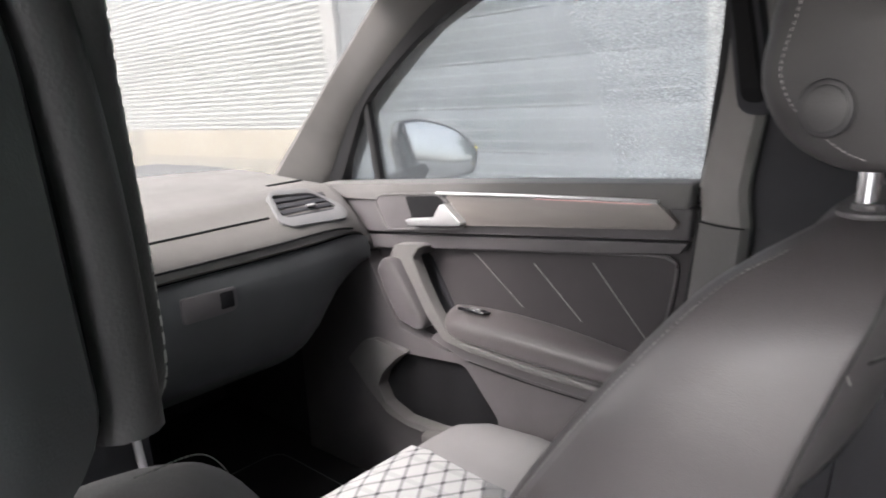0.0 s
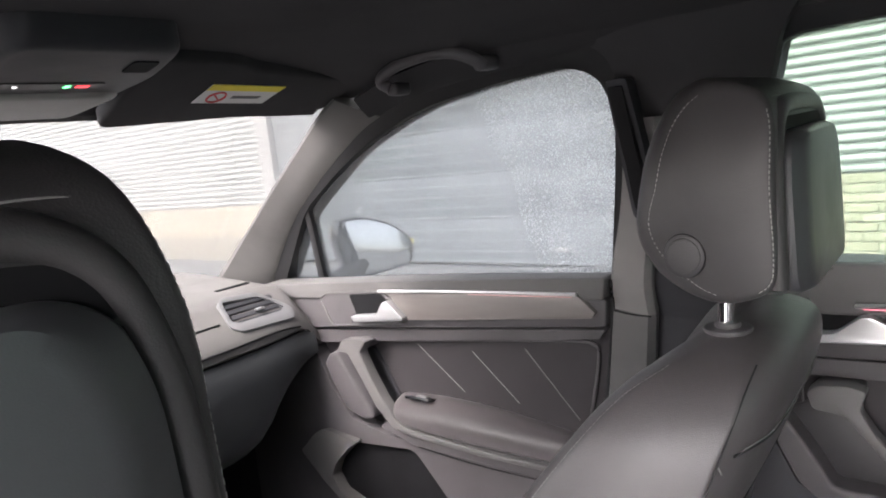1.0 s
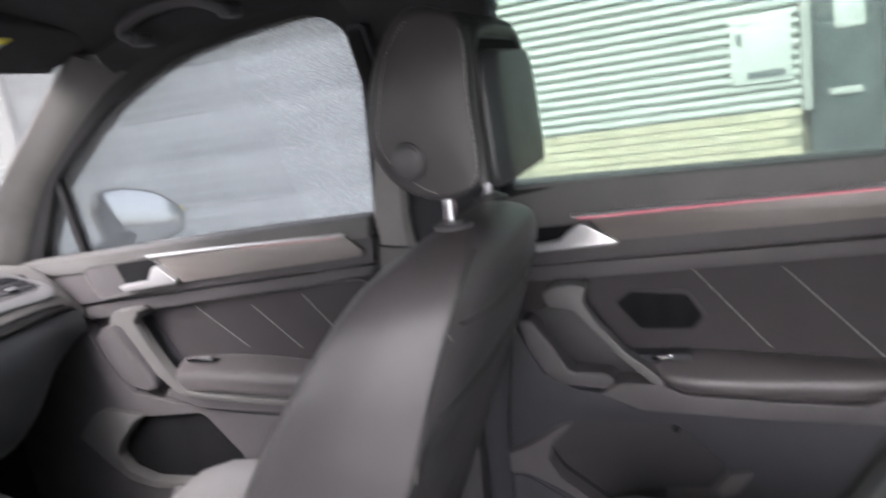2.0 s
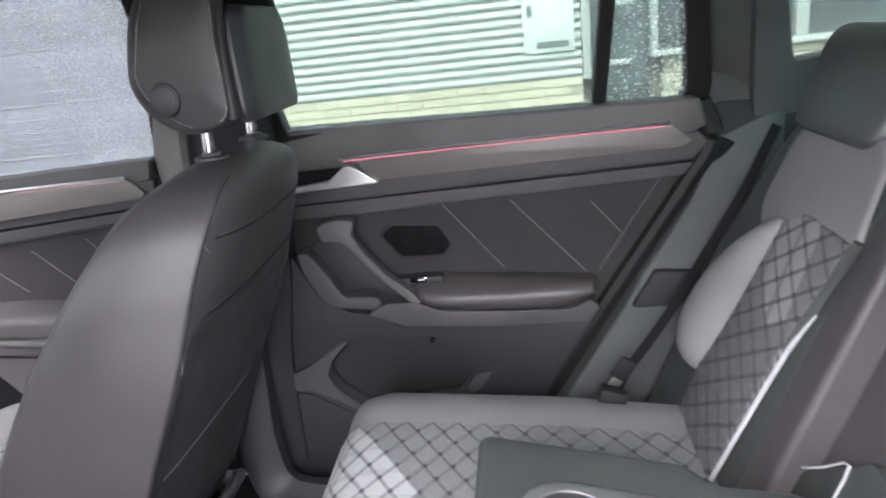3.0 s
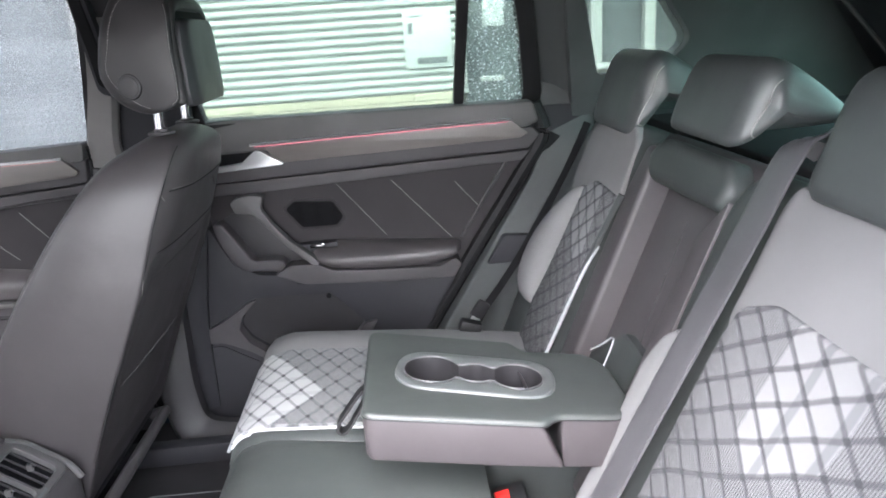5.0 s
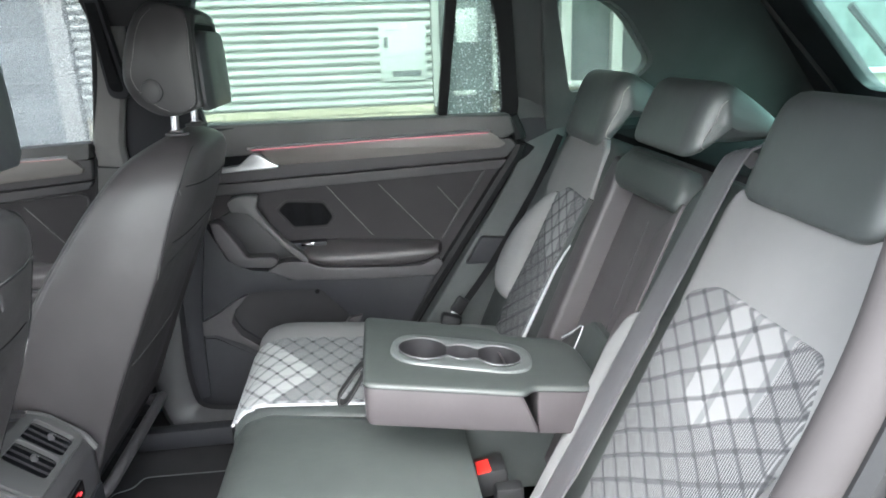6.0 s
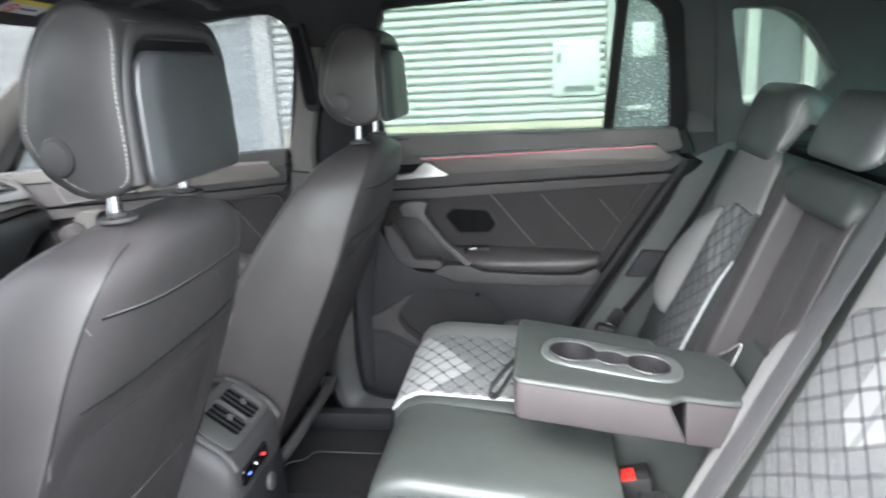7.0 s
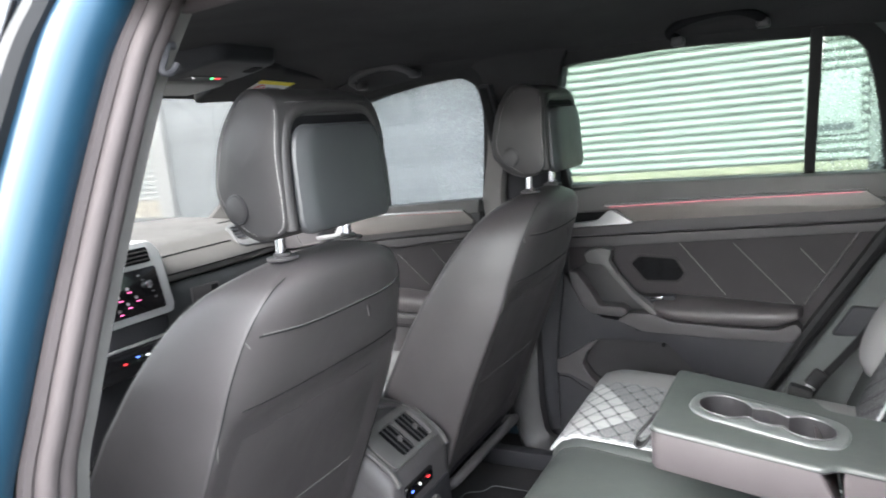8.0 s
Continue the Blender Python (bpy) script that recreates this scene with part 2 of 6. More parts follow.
def glass_material(name, tint, haze=0.0, wet=None, drop=420.0, sparse=0.42):
    m = bpy.data.materials.new(name)
    m.use_nodes = True
    nt = m.node_tree
    nt.nodes.remove(nt.nodes["Principled BSDF"])
    out = nt.nodes["Material Output"]

    def add(kind, **kw):
        n = nt.nodes.new(kind)
        for k, v in kw.items():
            n.inputs[k].default_value = v
        return n

    clear = add("ShaderNodeBsdfTransparent", Color=(*tint, 1))
    gloss = add("ShaderNodeBsdfGlossy", Roughness=0.02)
    facing = add("ShaderNodeLayerWeight", Blend=0.5)
    steep = nt.nodes.new("ShaderNodeMath")
    steep.operation = "POWER"
    steep.inputs[1].default_value = 5.0
    fres = nt.nodes.new("ShaderNodeMath")
    fres.operation = "MULTIPLY_ADD"
    fres.inputs[1].default_value, fres.inputs[2].default_value = 0.5, 0.02
    nt.links.new(facing.outputs["Facing"], steep.inputs[0])
    nt.links.new(steep.outputs[0], fres.inputs[0])
    mix = nt.nodes.new("ShaderNodeMixShader")
    nt.links.new(fres.outputs[0], mix.inputs[0])
    nt.links.new(clear.outputs[0], mix.inputs[1])
    nt.links.new(gloss.outputs[0], mix.inputs[2])
    last = mix.outputs[0]
    # thin film of damp, and drops where the glass is wet
    film = add("ShaderNodeBsdfTranslucent", Color=(0.55, 0.57, 0.58, 1))
    tc = nt.nodes.new("ShaderNodeTexCoord")
    fine = add("ShaderNodeTexNoise", Scale=drop, Detail=3.0)
    broad = add("ShaderNodeTexNoise", Scale=3.5, Detail=3.0)
    nt.links.new(tc.outputs["Object"], fine.inputs["Vector"])
    nt.links.new(tc.outputs["Object"], broad.inputs["Vector"])
    veil = add("ShaderNodeMapRange")
    veil.inputs["To Min"].default_value, veil.inputs["To Max"].default_value = haze * 0.5, haze * 1.5
    nt.links.new(broad.outputs["Fac"], veil.inputs[0])
    amount = veil.outputs[0]
    if wet:
        axis, start, end, most = wet
        sep = nt.nodes.new("ShaderNodeSeparateXYZ")
        nt.links.new(tc.outputs["Object"], sep.inputs[0])
        grow = add("ShaderNodeMapRange")
        grow.inputs["From Min"].default_value, grow.inputs["From Max"].default_value = start, end
        nt.links.new(sep.outputs[axis], grow.inputs[0])
        drops = add("ShaderNodeMapRange")
        drops.inputs["From Min"].default_value, drops.inputs["From Max"].default_value = sparse, sparse * 0.5 + 0.41
        nt.links.new(fine.outputs["Fac"], drops.inputs[0])
        both = nt.nodes.new("ShaderNodeMath")
        both.operation = "MULTIPLY"
        nt.links.new(grow.outputs[0], both.inputs[0])
        nt.links.new(drops.outputs[0], both.inputs[1])
        scaled = nt.nodes.new("ShaderNodeMath")
        scaled.operation = "MULTIPLY_ADD"
        scaled.inputs[1].default_value = most
        nt.links.new(both.outputs[0], scaled.inputs[0])
        nt.links.new(amount, scaled.inputs[2])
        amount = scaled.outputs[0]
    fog = nt.nodes.new("ShaderNodeMixShader")
    nt.links.new(amount, fog.inputs[0])
    nt.links.new(last, fog.inputs[1])
    nt.links.new(film.outputs[0], fog.inputs[2])
    nt.links.new(fog.outputs[0], out.inputs["Surface"])

    class Holder:
        pass

    h = Holder()
    h.m = m
    return h


glass_front = glass_material("clear_side_glass", (0.37, 0.38, 0.385), 0.075, (1, 0.62, 0.26, 0.22))
glass_rear = glass_material("green_side_glass", (0.385, 0.445, 0.412), 0.035)
glass_tail = glass_material("clear_rear_glass", (0.60, 0.80, 0.74), 0.03)
glass_small = glass_material("wet_quarter_glass", (0.36, 0.42, 0.39), 0.025, (1, -0.40, -0.80, 0.75), 200.0, 0.55)
glass_shield = glass_material("windscreen_glass", (0.36, 0.36, 0.355), 0.04)

# outdoors
clad = Mat("white_coated_cladding", (0.36, 0.373, 0.352), 0.45, spec=0.4)
clad.vary(clad.noise(3, 5, (1, 1, 6)), 0.07)
clad.bump(clad.noise(30, 3), 0.05, 0.003)
brick_mat = Mat("cream_brick", (0.5, 0.44, 0.31), 0.9, spec=0.2)
info = brick_mat.node("ShaderNodeObjectInfo")
tone = brick_mat.ramp(info.outputs["Random"], [(0.0, (0.40, 0.36, 0.27)), (1.0, (0.48, 0.44, 0.34)), (0.5, (0.44, 0.39, 0.29))])
brick_mat.link(brick_mat.mix(brick_mat.math("MULTIPLY", brick_mat.noise(30, 4), 0.5), tone, (0.36, 0.32, 0.25)), brick_mat.b.inputs["Base Color"])
brick_mat.bump(brick_mat.noise(160, 4), 0.5, 0.004)
mortar = grained("pale_mortar", (0.27, 0.25, 0.20), 0.95, 200, 0.6, 0.1)
panel_grey = Mat("grey_coated_steel", (0.142, 0.156, 0.162), 0.45, spec=0.4)
panel_grey.vary(panel_grey.noise(2.5, 4, (1, 1, 3)), 0.1)
panel_grey.bump(panel_grey.noise(500, 2), 0.15, 0.001)
# Ribs paler than the panels: the skylight they catch is painted in.
rib_grey = Mat("lit_steel_rib", (0.27, 0.285, 0.29), 0.45, spec=0.4)
post_white = Mat("white_frame_paint", (0.33, 0.33, 0.317), 0.5)
post_white.vary(post_white.noise(8, 4), 0.05)
dark_glazing = Mat("dark_glazing", (0.075, 0.085, 0.085), 0.15, spec=0.5)
dark_glazing.vary(dark_glazing.noise(3, 3), 0.3)
asphalt = Mat("asphalt", (0.15, 0.15, 0.148), 0.9)
asphalt.vary(asphalt.noise(0.7, 6), 0.25)
asphalt.bump(asphalt.noise(180, 4), 0.6, 0.004)
sign_white = Mat("white_sign_panel", (0.43, 0.44, 0.427), 0.45)
sign_white.vary(sign_white.noise(10, 3), 0.03)


# ---- mesh helpers ----
def finish(bm, angle=38):
    bmesh.ops.remove_doubles(bm, verts=bm.verts, dist=1e-6)
    bmesh.ops.recalc_face_normals(bm, faces=bm.faces)
    lim = radians(angle)
    for e in bm.edges:
        e.smooth = len(e.link_faces) == 2 and e.calc_face_angle(0) < lim
    for f in bm.faces:
        f.smooth = True
    return bm


def part(name, bm, material, parent=None, label="", angle=38, soft=0):
    """Links a bmesh as one mesh object, under parent if given."""
    finish(bm, angle)
    me = bpy.data.meshes.new(name)
    bm.to_mesh(me)
    bm.free()
    me.materials.append(material.m)
    ob = new(name, me)
    if parent is not None:
        ob.parent = parent
    if label:
        ob["label"] = label
    if soft:
        s = ob.modifiers.new("soft", "SUBSURF")
        s.levels = s.render_levels = soft
    return ob


def thing(name, label, category, group="", kind="", at=(0, 0, 0)):
    ob = new(name)
    ob.empty_display_size = 0.05
    ob.location = at
    return tagged(ob, label, category, group, kind)


def rounded(pts, r=0.01, seg=4):
    """A closed outline with filleted corners; r is one radius or one for each corner."""
    out = []
    n = len(pts)
    for i in range(n):
        a, p, b = (Vector(pts[(i + k) % n]) for k in (-1, 0, 1))
        rad = r[i] if isinstance(r, (list, tuple)) else r
        d1, d2 = a - p, b - p
        l = min(rad, d1.length * 0.45, d2.length * 0.45)
        if l < 1e-5:
            out.append(tuple(p))
            continue
        s, e = p + d1.normalized() * l, p + d2.normalized() * l
        for k in range(seg + 1):
            t = k / seg
            out.append(tuple(s * (1 - t) ** 2 + p * 2 * t * (1 - t) + e * t * t))
    return out


def slab(outline, place, d0, d1, bevel=0.0, seg=2, holes=()):
    """A plate with the outline (2D), from depth d0 (hidden side) to d1 (shown side); place(a, b, d) gives the point."""
    bm = bmesh.new()
    shown, fills = [], []
    loops = [outline, *holes]
    rings = []
    for pts in loops:
        lo = [bm.verts.new(place(a, b, d0)) for a, b in pts]
        hi = [bm.verts.new(place(a, b, d1)) for a, b in pts]
        rings.append((lo, hi))
        n = len(pts)
        for i in range(n):
            bm.faces.new((lo[i], lo[(i + 1) % n], hi[(i + 1) % n], hi[i]))
    if holes:
        for side in (0, 1):
            edges = []
            for ring in rings:
                vs = ring[side]
                edges += [bm.edges.get((vs[i], vs[(i + 1) % len(vs)])) for i in range(len(vs))]
            bmesh.ops.triangle_fill(bm, edges=edges, use_beauty=True, use_dissolve=False)
    else:
        bm.faces.new(rings[0][0])
        bm.faces.new(rings[0][1])
    bmesh.ops.recalc_face_normals(bm, faces=bm.faces)
    if bevel > 0:
        top = [bm.edges.get((hi[i], hi[(i + 1) % len(hi)])) for _, hi in rings for i in range(len(hi))]
        bmesh.ops.bevel(bm, geom=[e for e in top if e], offset=bevel, segments=seg, profile=0.5, affect="EDGES", clamp_overlap=True)
    return bm


def rbox(center, size, bevel=0.005, seg=2, turn=None):
    bm = bmesh.new()
    bmesh.ops.create_cube(bm, size=1.0)
    bmesh.ops.scale(bm, vec=size, verts=bm.verts)
    if bevel:
        bmesh.ops.bevel(bm, geom=bm.edges[:], offset=bevel, segments=seg, profile=0.5, affect="EDGES", clamp_overlap=True)
    if turn is not None:
        bmesh.ops.transform(bm, matrix=turn.to_4x4(), verts=bm.verts)
    bmesh.ops.translate(bm, vec=center, verts=bm.verts)
    return bm


def curve_points(pts, steps=6):
    """Catmull-Rom through the points."""
    p = [Vector(q) for q in pts]
    if len(p) < 3:
        return p
    p = [p[0] * 2 - p[1], *p, p[-1] * 2 - p[-2]]
    out = []
    for i in range(1, len(p) - 2):
        for k in range(steps):
            t = k / steps
            a, b, c, d = p[i - 1], p[i], p[i + 1], p[i + 2]
            out.append(0.5 * (2 * b + (c - a) * t + (2 * a - 5 * b + 4 * c - d) * t * t + (3 * b - a - 3 * c + d) * t ** 3))
    out.append(p[-2])
    return out


def sweep(path, profile, up=(0, 0, 1), caps=True, steps=6, scale=None):
    """A profile (2D: side, up) swept along a smooth path."""
    pts = curve_points(path, steps)
    bm = bmesh.new()
    rings = []
    for i, p in enumerate(pts):
        d = (pts[min(i + 1, len(pts) - 1)] - pts[max(i - 1, 0)]).normalized()
        side = d.cross(Vector(up))
        if side.length < 1e-4:
            side = d.cross(Vector((1, 0, 0)))
        side.normalize()
        u = side.cross(d)
        k = scale(i / (len(pts) - 1)) if scale else 1.0
        rings.append([bm.verts.new(p + side * a * k + u * b * k) for a, b in profile])
    n = len(profile)
    for r0, r1 in zip(rings, rings[1:]):
        for i in range(n):
            bm.faces.new((r0[i], r0[(i + 1) % n], r1[(i + 1) % n], r1[i]))
    if caps:
        bm.faces.new(rings[0])
        bm.faces.new(rings[-1])
    return bm


def circle(r, n=10, squash=1.0):
    return [(r * math.cos(2 * math.pi * i / n), r * squash * math.sin(2 * math.pi * i / n)) for i in range(n)]


def tube(path, r, n=8, steps=6):
    return sweep(path, circle(r, n), steps=steps)


def loft(rings, caps=True):
    bm = bmesh.new()
    vs = [[bm.verts.new(p) for p in ring] for ring in rings]
    n = len(vs[0])
    for r0, r1 in zip(vs, vs[1:]):
        for i in range(n):
            bm.faces.new((r0[i], r0[(i + 1) % n], r1[(i + 1) % n], r1[i]))
    if caps:
        bm.faces.new(vs[0])
        bm.faces.new(vs[-1])
    return bm


def cylinder(center, axis, r, length, n=20, bevel=0.0, r2=None):
    bm = bmesh.new()
    bmesh.ops.create_cone(bm, cap_ends=True, segments=n, radius1=r, radius2=r if r2 is None else r2, depth=length)
    if bevel:
        rim = [e for e in bm.edges if any(len(f.verts) > 4 for f in e.link_faces)]
        bmesh.ops.bevel(bm, geom=rim, offset=bevel, segments=2, profile=0.5, affect="EDGES")
    q = Vector(axis).to_track_quat("Z", "Y").to_matrix().to_4x4()
    bmesh.ops.transform(bm, matrix=Matrix.Translation(center) @ q, verts=bm.verts)
    return bm


def merged(*parts):
    """Several bmeshes of one part joined."""
    out = bmesh.new()
    for b in parts:
        tmp = bpy.data.meshes.new("tmp")
        b.to_mesh(tmp)
        b.free()
        out.from_mesh(tmp)
        bpy.data.meshes.remove(tmp)
    return out


def uv_from(ob, fn):
    """UV in metres from a point of the mesh."""
    me = ob.data
    uv = me.uv_layers.new(name="cloth")
    for loop in me.loops:
        uv.data[loop.index].uv = fn(me.vertices[loop.vertex_index].co)
    return ob


def smoothstep(a, b, x):
    t = max(0.0, min(1.0, (x - a) / (b - a)))
    return t * t * (3 - 2 * t)


def along(table, z):
    """Linear reading of a small table of (z, value)."""
    for (z0, a), (z1, b) in zip(table, table[1:]):
        if z0 <= z <= z1:
            return a + (b - a) * (z - z0) / (z1 - z0)
    return table[0][1] if z < table[0][0] else table[-1][1]


# ---- outdoors ----
WALL = 5.73   # the building's face

ground_bm = bmesh.new()
bmesh.ops.create_grid(ground_bm, x_segments=8, y_segments=8, size=400)
ground = tagged(part("ground", ground_bm, asphalt), "grey asphalt yard around the parked car", "ground", kind="structure")


def wall_at(y, z, d):
    return (WALL - d, y, z)


building = thing("wall_building", "white corrugated commercial building with a cream brick plinth", "building", kind="structure")


def cladding(y0, y1, z0, z1, pitch=0.0762):
    """Corrugated sheet with horizontal ribs: pale flats, narrow valleys."""
    bm = bmesh.new()
    prof = []
    n = int(round((z1 - z0) / pitch))
    for i in range(n):
        z = z0 + i * pitch
        prof += [(z, 0.0), (z + pitch * 0.20, 0.0), (z + pitch * 0.27, 0.036), (z + pitch * 0.50, 0.040), (z + pitch * 0.80, 0.032)]
    prof.append((z0 + n * pitch, 0.0))
    ys = [y0, y1]
    rows = [[bm.verts.new(wall_at(y, z, d)) for z, d in prof] for y in ys]
    for k in range(len(prof) - 1):
        bm.faces.new((rows[0][k], rows[1][k], rows[1][k + 1], rows[0][k + 1]))
    back = [[bm.verts.new(wall_at(y, z, -0.03)) for z in (prof[0][0], prof[-1][0])] for y in ys]
    bm.faces.new((back[0][0], back[1][0], back[1][1], back[0][1]))
    return bm


part("cladding", cladding(-1.02, 2.16, 0.80, 4.55), clad, building, angle=20)
part("cladding", cladding(7.50, 22.0, 0.80, 4.55), clad, building, angle=20)
part("cladding", cladding(-9.0, 22.0, 4.6, 5.6), clad, building, angle=20)
part("core_wall", rbox((WALL + 0.30, 6.5, 2.8), (0.40, 31.2, 5.6), 0), mortar, building)
part("plinth_backing", rbox((WALL + 0.02, 0.57, 0.40), (0.10, 3.18, 0.80), 0), mortar, building)
part("plinth_backing", rbox((WALL + 0.02, 14.75, 0.40), (0.10, 14.5, 0.80), 0), mortar, building)
part("plinth_backing", rbox((WALL + 0.02, -5.3, 0.45), (0.10, 7.2, 0.90), 0), mortar, building)
part("roof_edge", rbox((WALL - 0.02, 6.5, 5.68), (0.2, 31.4, 0.16), 0.01), post_white, building)

# sectional door between white jambs
door_yard = thing("sectional_door", "grey ribbed sectional garage door in white jambs", "garage door", kind="structure")
for i in range(9):
    part("panel", rbox((WALL + 0.02, 4.78, 0.28 + i * 0.485), (0.05, 4.84, 0.481), 0.003), panel_grey, door_yard)
    for k in (0.01, 0.12, 0.24, 0.36):
        part("rib", rbox((WALL - 0.006, 4.78, 0.05 + i * 0.485 + k), (0.014, 4.80, 0.014), 0.004), rib_grey, door_yard)
part("door_handle", rbox((WALL - 0.03, 3.05, 0.20), (0.06, 0.2, 0.04), 0.01), post_white, door_yard)
for y0, w in ((2.26, 0.17), (7.35, 0.27)):
    part("jamb", rbox((WALL - 0.02, y0, 2.3), (0.14, w, 4.6), 0.008), post_white, building)
part("jamb", rbox((WALL - 0.015, -1.06, 2.65), (0.12, 0.07, 3.75), 0.006), post_white, building)

# entrance panel and the glazing beyond it
part("door_panel", rbox((WALL + 0.03, -1.34, 1.4), (0.06, 0.50, 2.8), 0.005), dark_glazing, building, "dark glazed side panel")
part("notice", rbox((WALL - 0.008, -1.36, 1.50), (0.008, 0.20, 0.30), 0.002), sign_white, building)
part("letter_slot", rbox((WALL - 0.012, -1.33, 0.885), (0.03, 0.22, 0.05), 0.006), post_white, building, "white letter slot")
for y0, w in ((-1.62, 0.06), (-2.30, 0.10), (-2.80, 0.10), (-4.4, 0.10), (-6.0, 0.10)):
    part("mullion", rbox((WALL - 0.02, y0, 2.75), (0.12, w, 3.7), 0.006), post_white, building)
for y0, y1 in ((-1.65, -2.25), (-2.35, -2.75), (-2.85, -4.35), (-4.45, -5.95), (-6.05, -8.8)):
    part("pane", rbox((WALL + 0.03, (y0 + y1) / 2, 2.75), (0.03, abs(y1 - y0), 3.6), 0.004), dark_glazing, building)
part("sill", rbox((WALL - 0.04, -5.2, 0.93), (0.18, 7.2, 0.05), 0.008), post_white, building)

sign = thing("sign", "white notice board with grey printing on the corrugated wall", "sign")
SY, SZ = -0.75, 1.275
part("board", rbox((WALL - 0.05, SY, SZ), (0.02, 0.43, 0.50), 0.004), sign_white, sign)
part("print_bar", rbox((WALL - 0.0625, SY + 0.155, SZ + 0.10), (0.004, 0.042, 0.095), 0.001), grey_print, sign)
part("print_bar", rbox((WALL - 0.0625, SY - 0.03, SZ - 0.185), (0.004, 0.27, 0.055), 0.001), grey_print, sign)
part("print_line", rbox((WALL - 0.0625, SY + 0.10, SZ + 0.205), (0.004, 0.12, 0.010), 0.001), grey_print, sign)


# ---- car shell ----
def on_rear_door(y, z, d):
    """Rear door skin; d is metres proud of the insert towards the cabin."""
    return (0.785 + 0.07 * (y + 0.15) - d, y, z)


def on_front_door(y, z, d):
    return (0.742 - 0.028 * (y - 0.45) - d, y, z)


def on_glass(y, z, d, x0=0.775, z0=1.15):
    """Side glass leans in towards the roof."""
    return (x0 - 0.48 * (z - z0) - d, y, z)


def groove(path, place, r=0.0018, d=0.0):
    return tube([place(a, b, d) for a, b in path], r, 6, 4)


def door_armrest(place, ys, top, crest, foot, depth, material, parent):
    """Padded ledge along a door: the top falls from the insert to a soft crest, then a face runs down to the lip."""
    rings = []
    for i, y in enumerate(ys):
        s = 1.0 if 0 < i < len(ys) - 1 else 0.9
        zt, zc, zf = along(top, y), along(crest, y), along(foot, y)
        d = depth * (0.55 + 0.45 * smoothstep(0, 1.5, min(i, len(ys) - 1 - i)))
        ring = [(-0.01, zt), (0.004, zt), (d * 0.45, zt * 0.45 + zc * 0.55 + 0.004), (d * 0.75, zc + 0.0035), (d * 0.92, zc - 0.004), (d, zc - 0.014), (d * 0.985, (zc + zf) / 2 - 0.006), (d * 0.93, zf + 0.004), (d * 0.88, zf), (-0.01, zf)]
        zm = (zt + zf) / 2
        rings.append([place(y, zm + (z - zm) * s, q) for q, z in ring])
    return part("armrest", loft(rings), material, parent, "black padded armrest", angle=50, soft=1)


# rear right door
rear_door = thing("rear_door", "closed charcoal rear car door with silver handle and long armrest", "car door", kind="structure")
RD = rear_door
edge = [(-0.735, 1.170), (-0.755, 1.10), (-0.70, 1.005), (-0.56, 0.79), (-0.42, 0.565), (-0.37, 0.40)]
part("base_panel", slab([(0.20, 1.135), (0.20, 0.36), *[(y + 0.012, z) for y, z in reversed(edge)]], on_rear_door, -0.05, 0.0), insert_skin, RD)
part("belt_rail", slab(rounded([(0.22, 1.182), (0.22, 1.095), (-0.72, 1.118), (-0.748, 1.13), (-0.735, 1.178)], 0.008), on_rear_door, -0.03, 0.035, 0.012, 3), plastic_soft, RD)
part("upper_band", slab(rounded([(0.20, 1.096), (0.20, 1.026), (-0.05, 1.034), (-0.725, 1.068), (-0.752, 1.098), (-0.735, 1.119)], 0.006), on_rear_door, -0.03, 0.028, 0.008, 3), plastic, RD)
part("band_ridge", slab(rounded([(0.20, 1.020), (0.20, 0.994), (-0.09, 1.004), (-0.71, 1.040), (-0.728, 1.062), (-0.05, 1.030)], 0.005), on_rear_door, -0.03, 0.020, 0.006, 3), plastic, RD)
part("trim_strip", slab(rounded([(-0.105, 1.118), (-0.683, 1.136), (-0.722, 1.106), (-0.705, 1.096), (-0.135, 1.074)], 0.004), on_rear_door, -0.02, 0.040, 0.003), trim_mat, RD, "dark textured decorative strip")
part("chrome_line", sweep([on_rear_door(y, z, 0.041) for y, z in ((-0.075, 1.120), (-0.38, 1.131), (-0.684, 1.139))], circle(0.0035, 6)), satin, RD, "thin silver line")
part("ambient_strip", sweep([on_rear_door(y, z, 0.042) for y, z in ((-0.085, 1.1155), (-0.38, 1.1262), (-0.675, 1.1345))], circle(0.0010, 6)), ambient_pink, RD, "glowing pink ambient light line")
# Flat dark patch in place of the recess's shade behind the lever.
part("handle_recess", slab(rounded([(0.06, 1.112), (0.06, 1.068), (-0.05, 1.074), (-0.093, 1.10), (-0.088, 1.114)], 0.008), on_rear_door, 0.0, 0.030, 0.002), dark_gap, RD)
part("door_handle", slab(rounded([(0.07, 1.066), (-0.05, 1.079), (-0.083, 1.106), (-0.097, 1.107), (-0.150, 1.074), (-0.142, 1.070), (0.07, 1.058)], 0.005), on_rear_door, 0.02, 0.052, 0.006, 3), satin, RD, "satin silver pull lever")
part("insert_frame", tube([on_rear_door(y, z, 0.004) for y, z in ((-0.672, 1.034), (-0.60, 0.925), (-0.556, 0.855))], 0.0035), plastic, RD)
for a, b in (((-0.261, 1.008), (-0.372, 0.872)), ((-0.395, 1.008), (-0.533, 0.855)), ((-0.548, 0.995), (-0.603, 0.930))):
    part("stitch_line", tube([on_rear_door(*a, 0.0008), on_rear_door(*b, 0.0006)], 0.0008, 5), stitch_dim, RD)
part("speaker_frame", slab(rounded([(-0.122, 0.952), (-0.150, 0.978), (-0.251, 0.972), (-0.279, 0.926), (-0.257, 0.899), (-0.164, 0.898)], 0.008), on_rear_door, 0.0, 0.004, 0.002), insert_skin, RD)
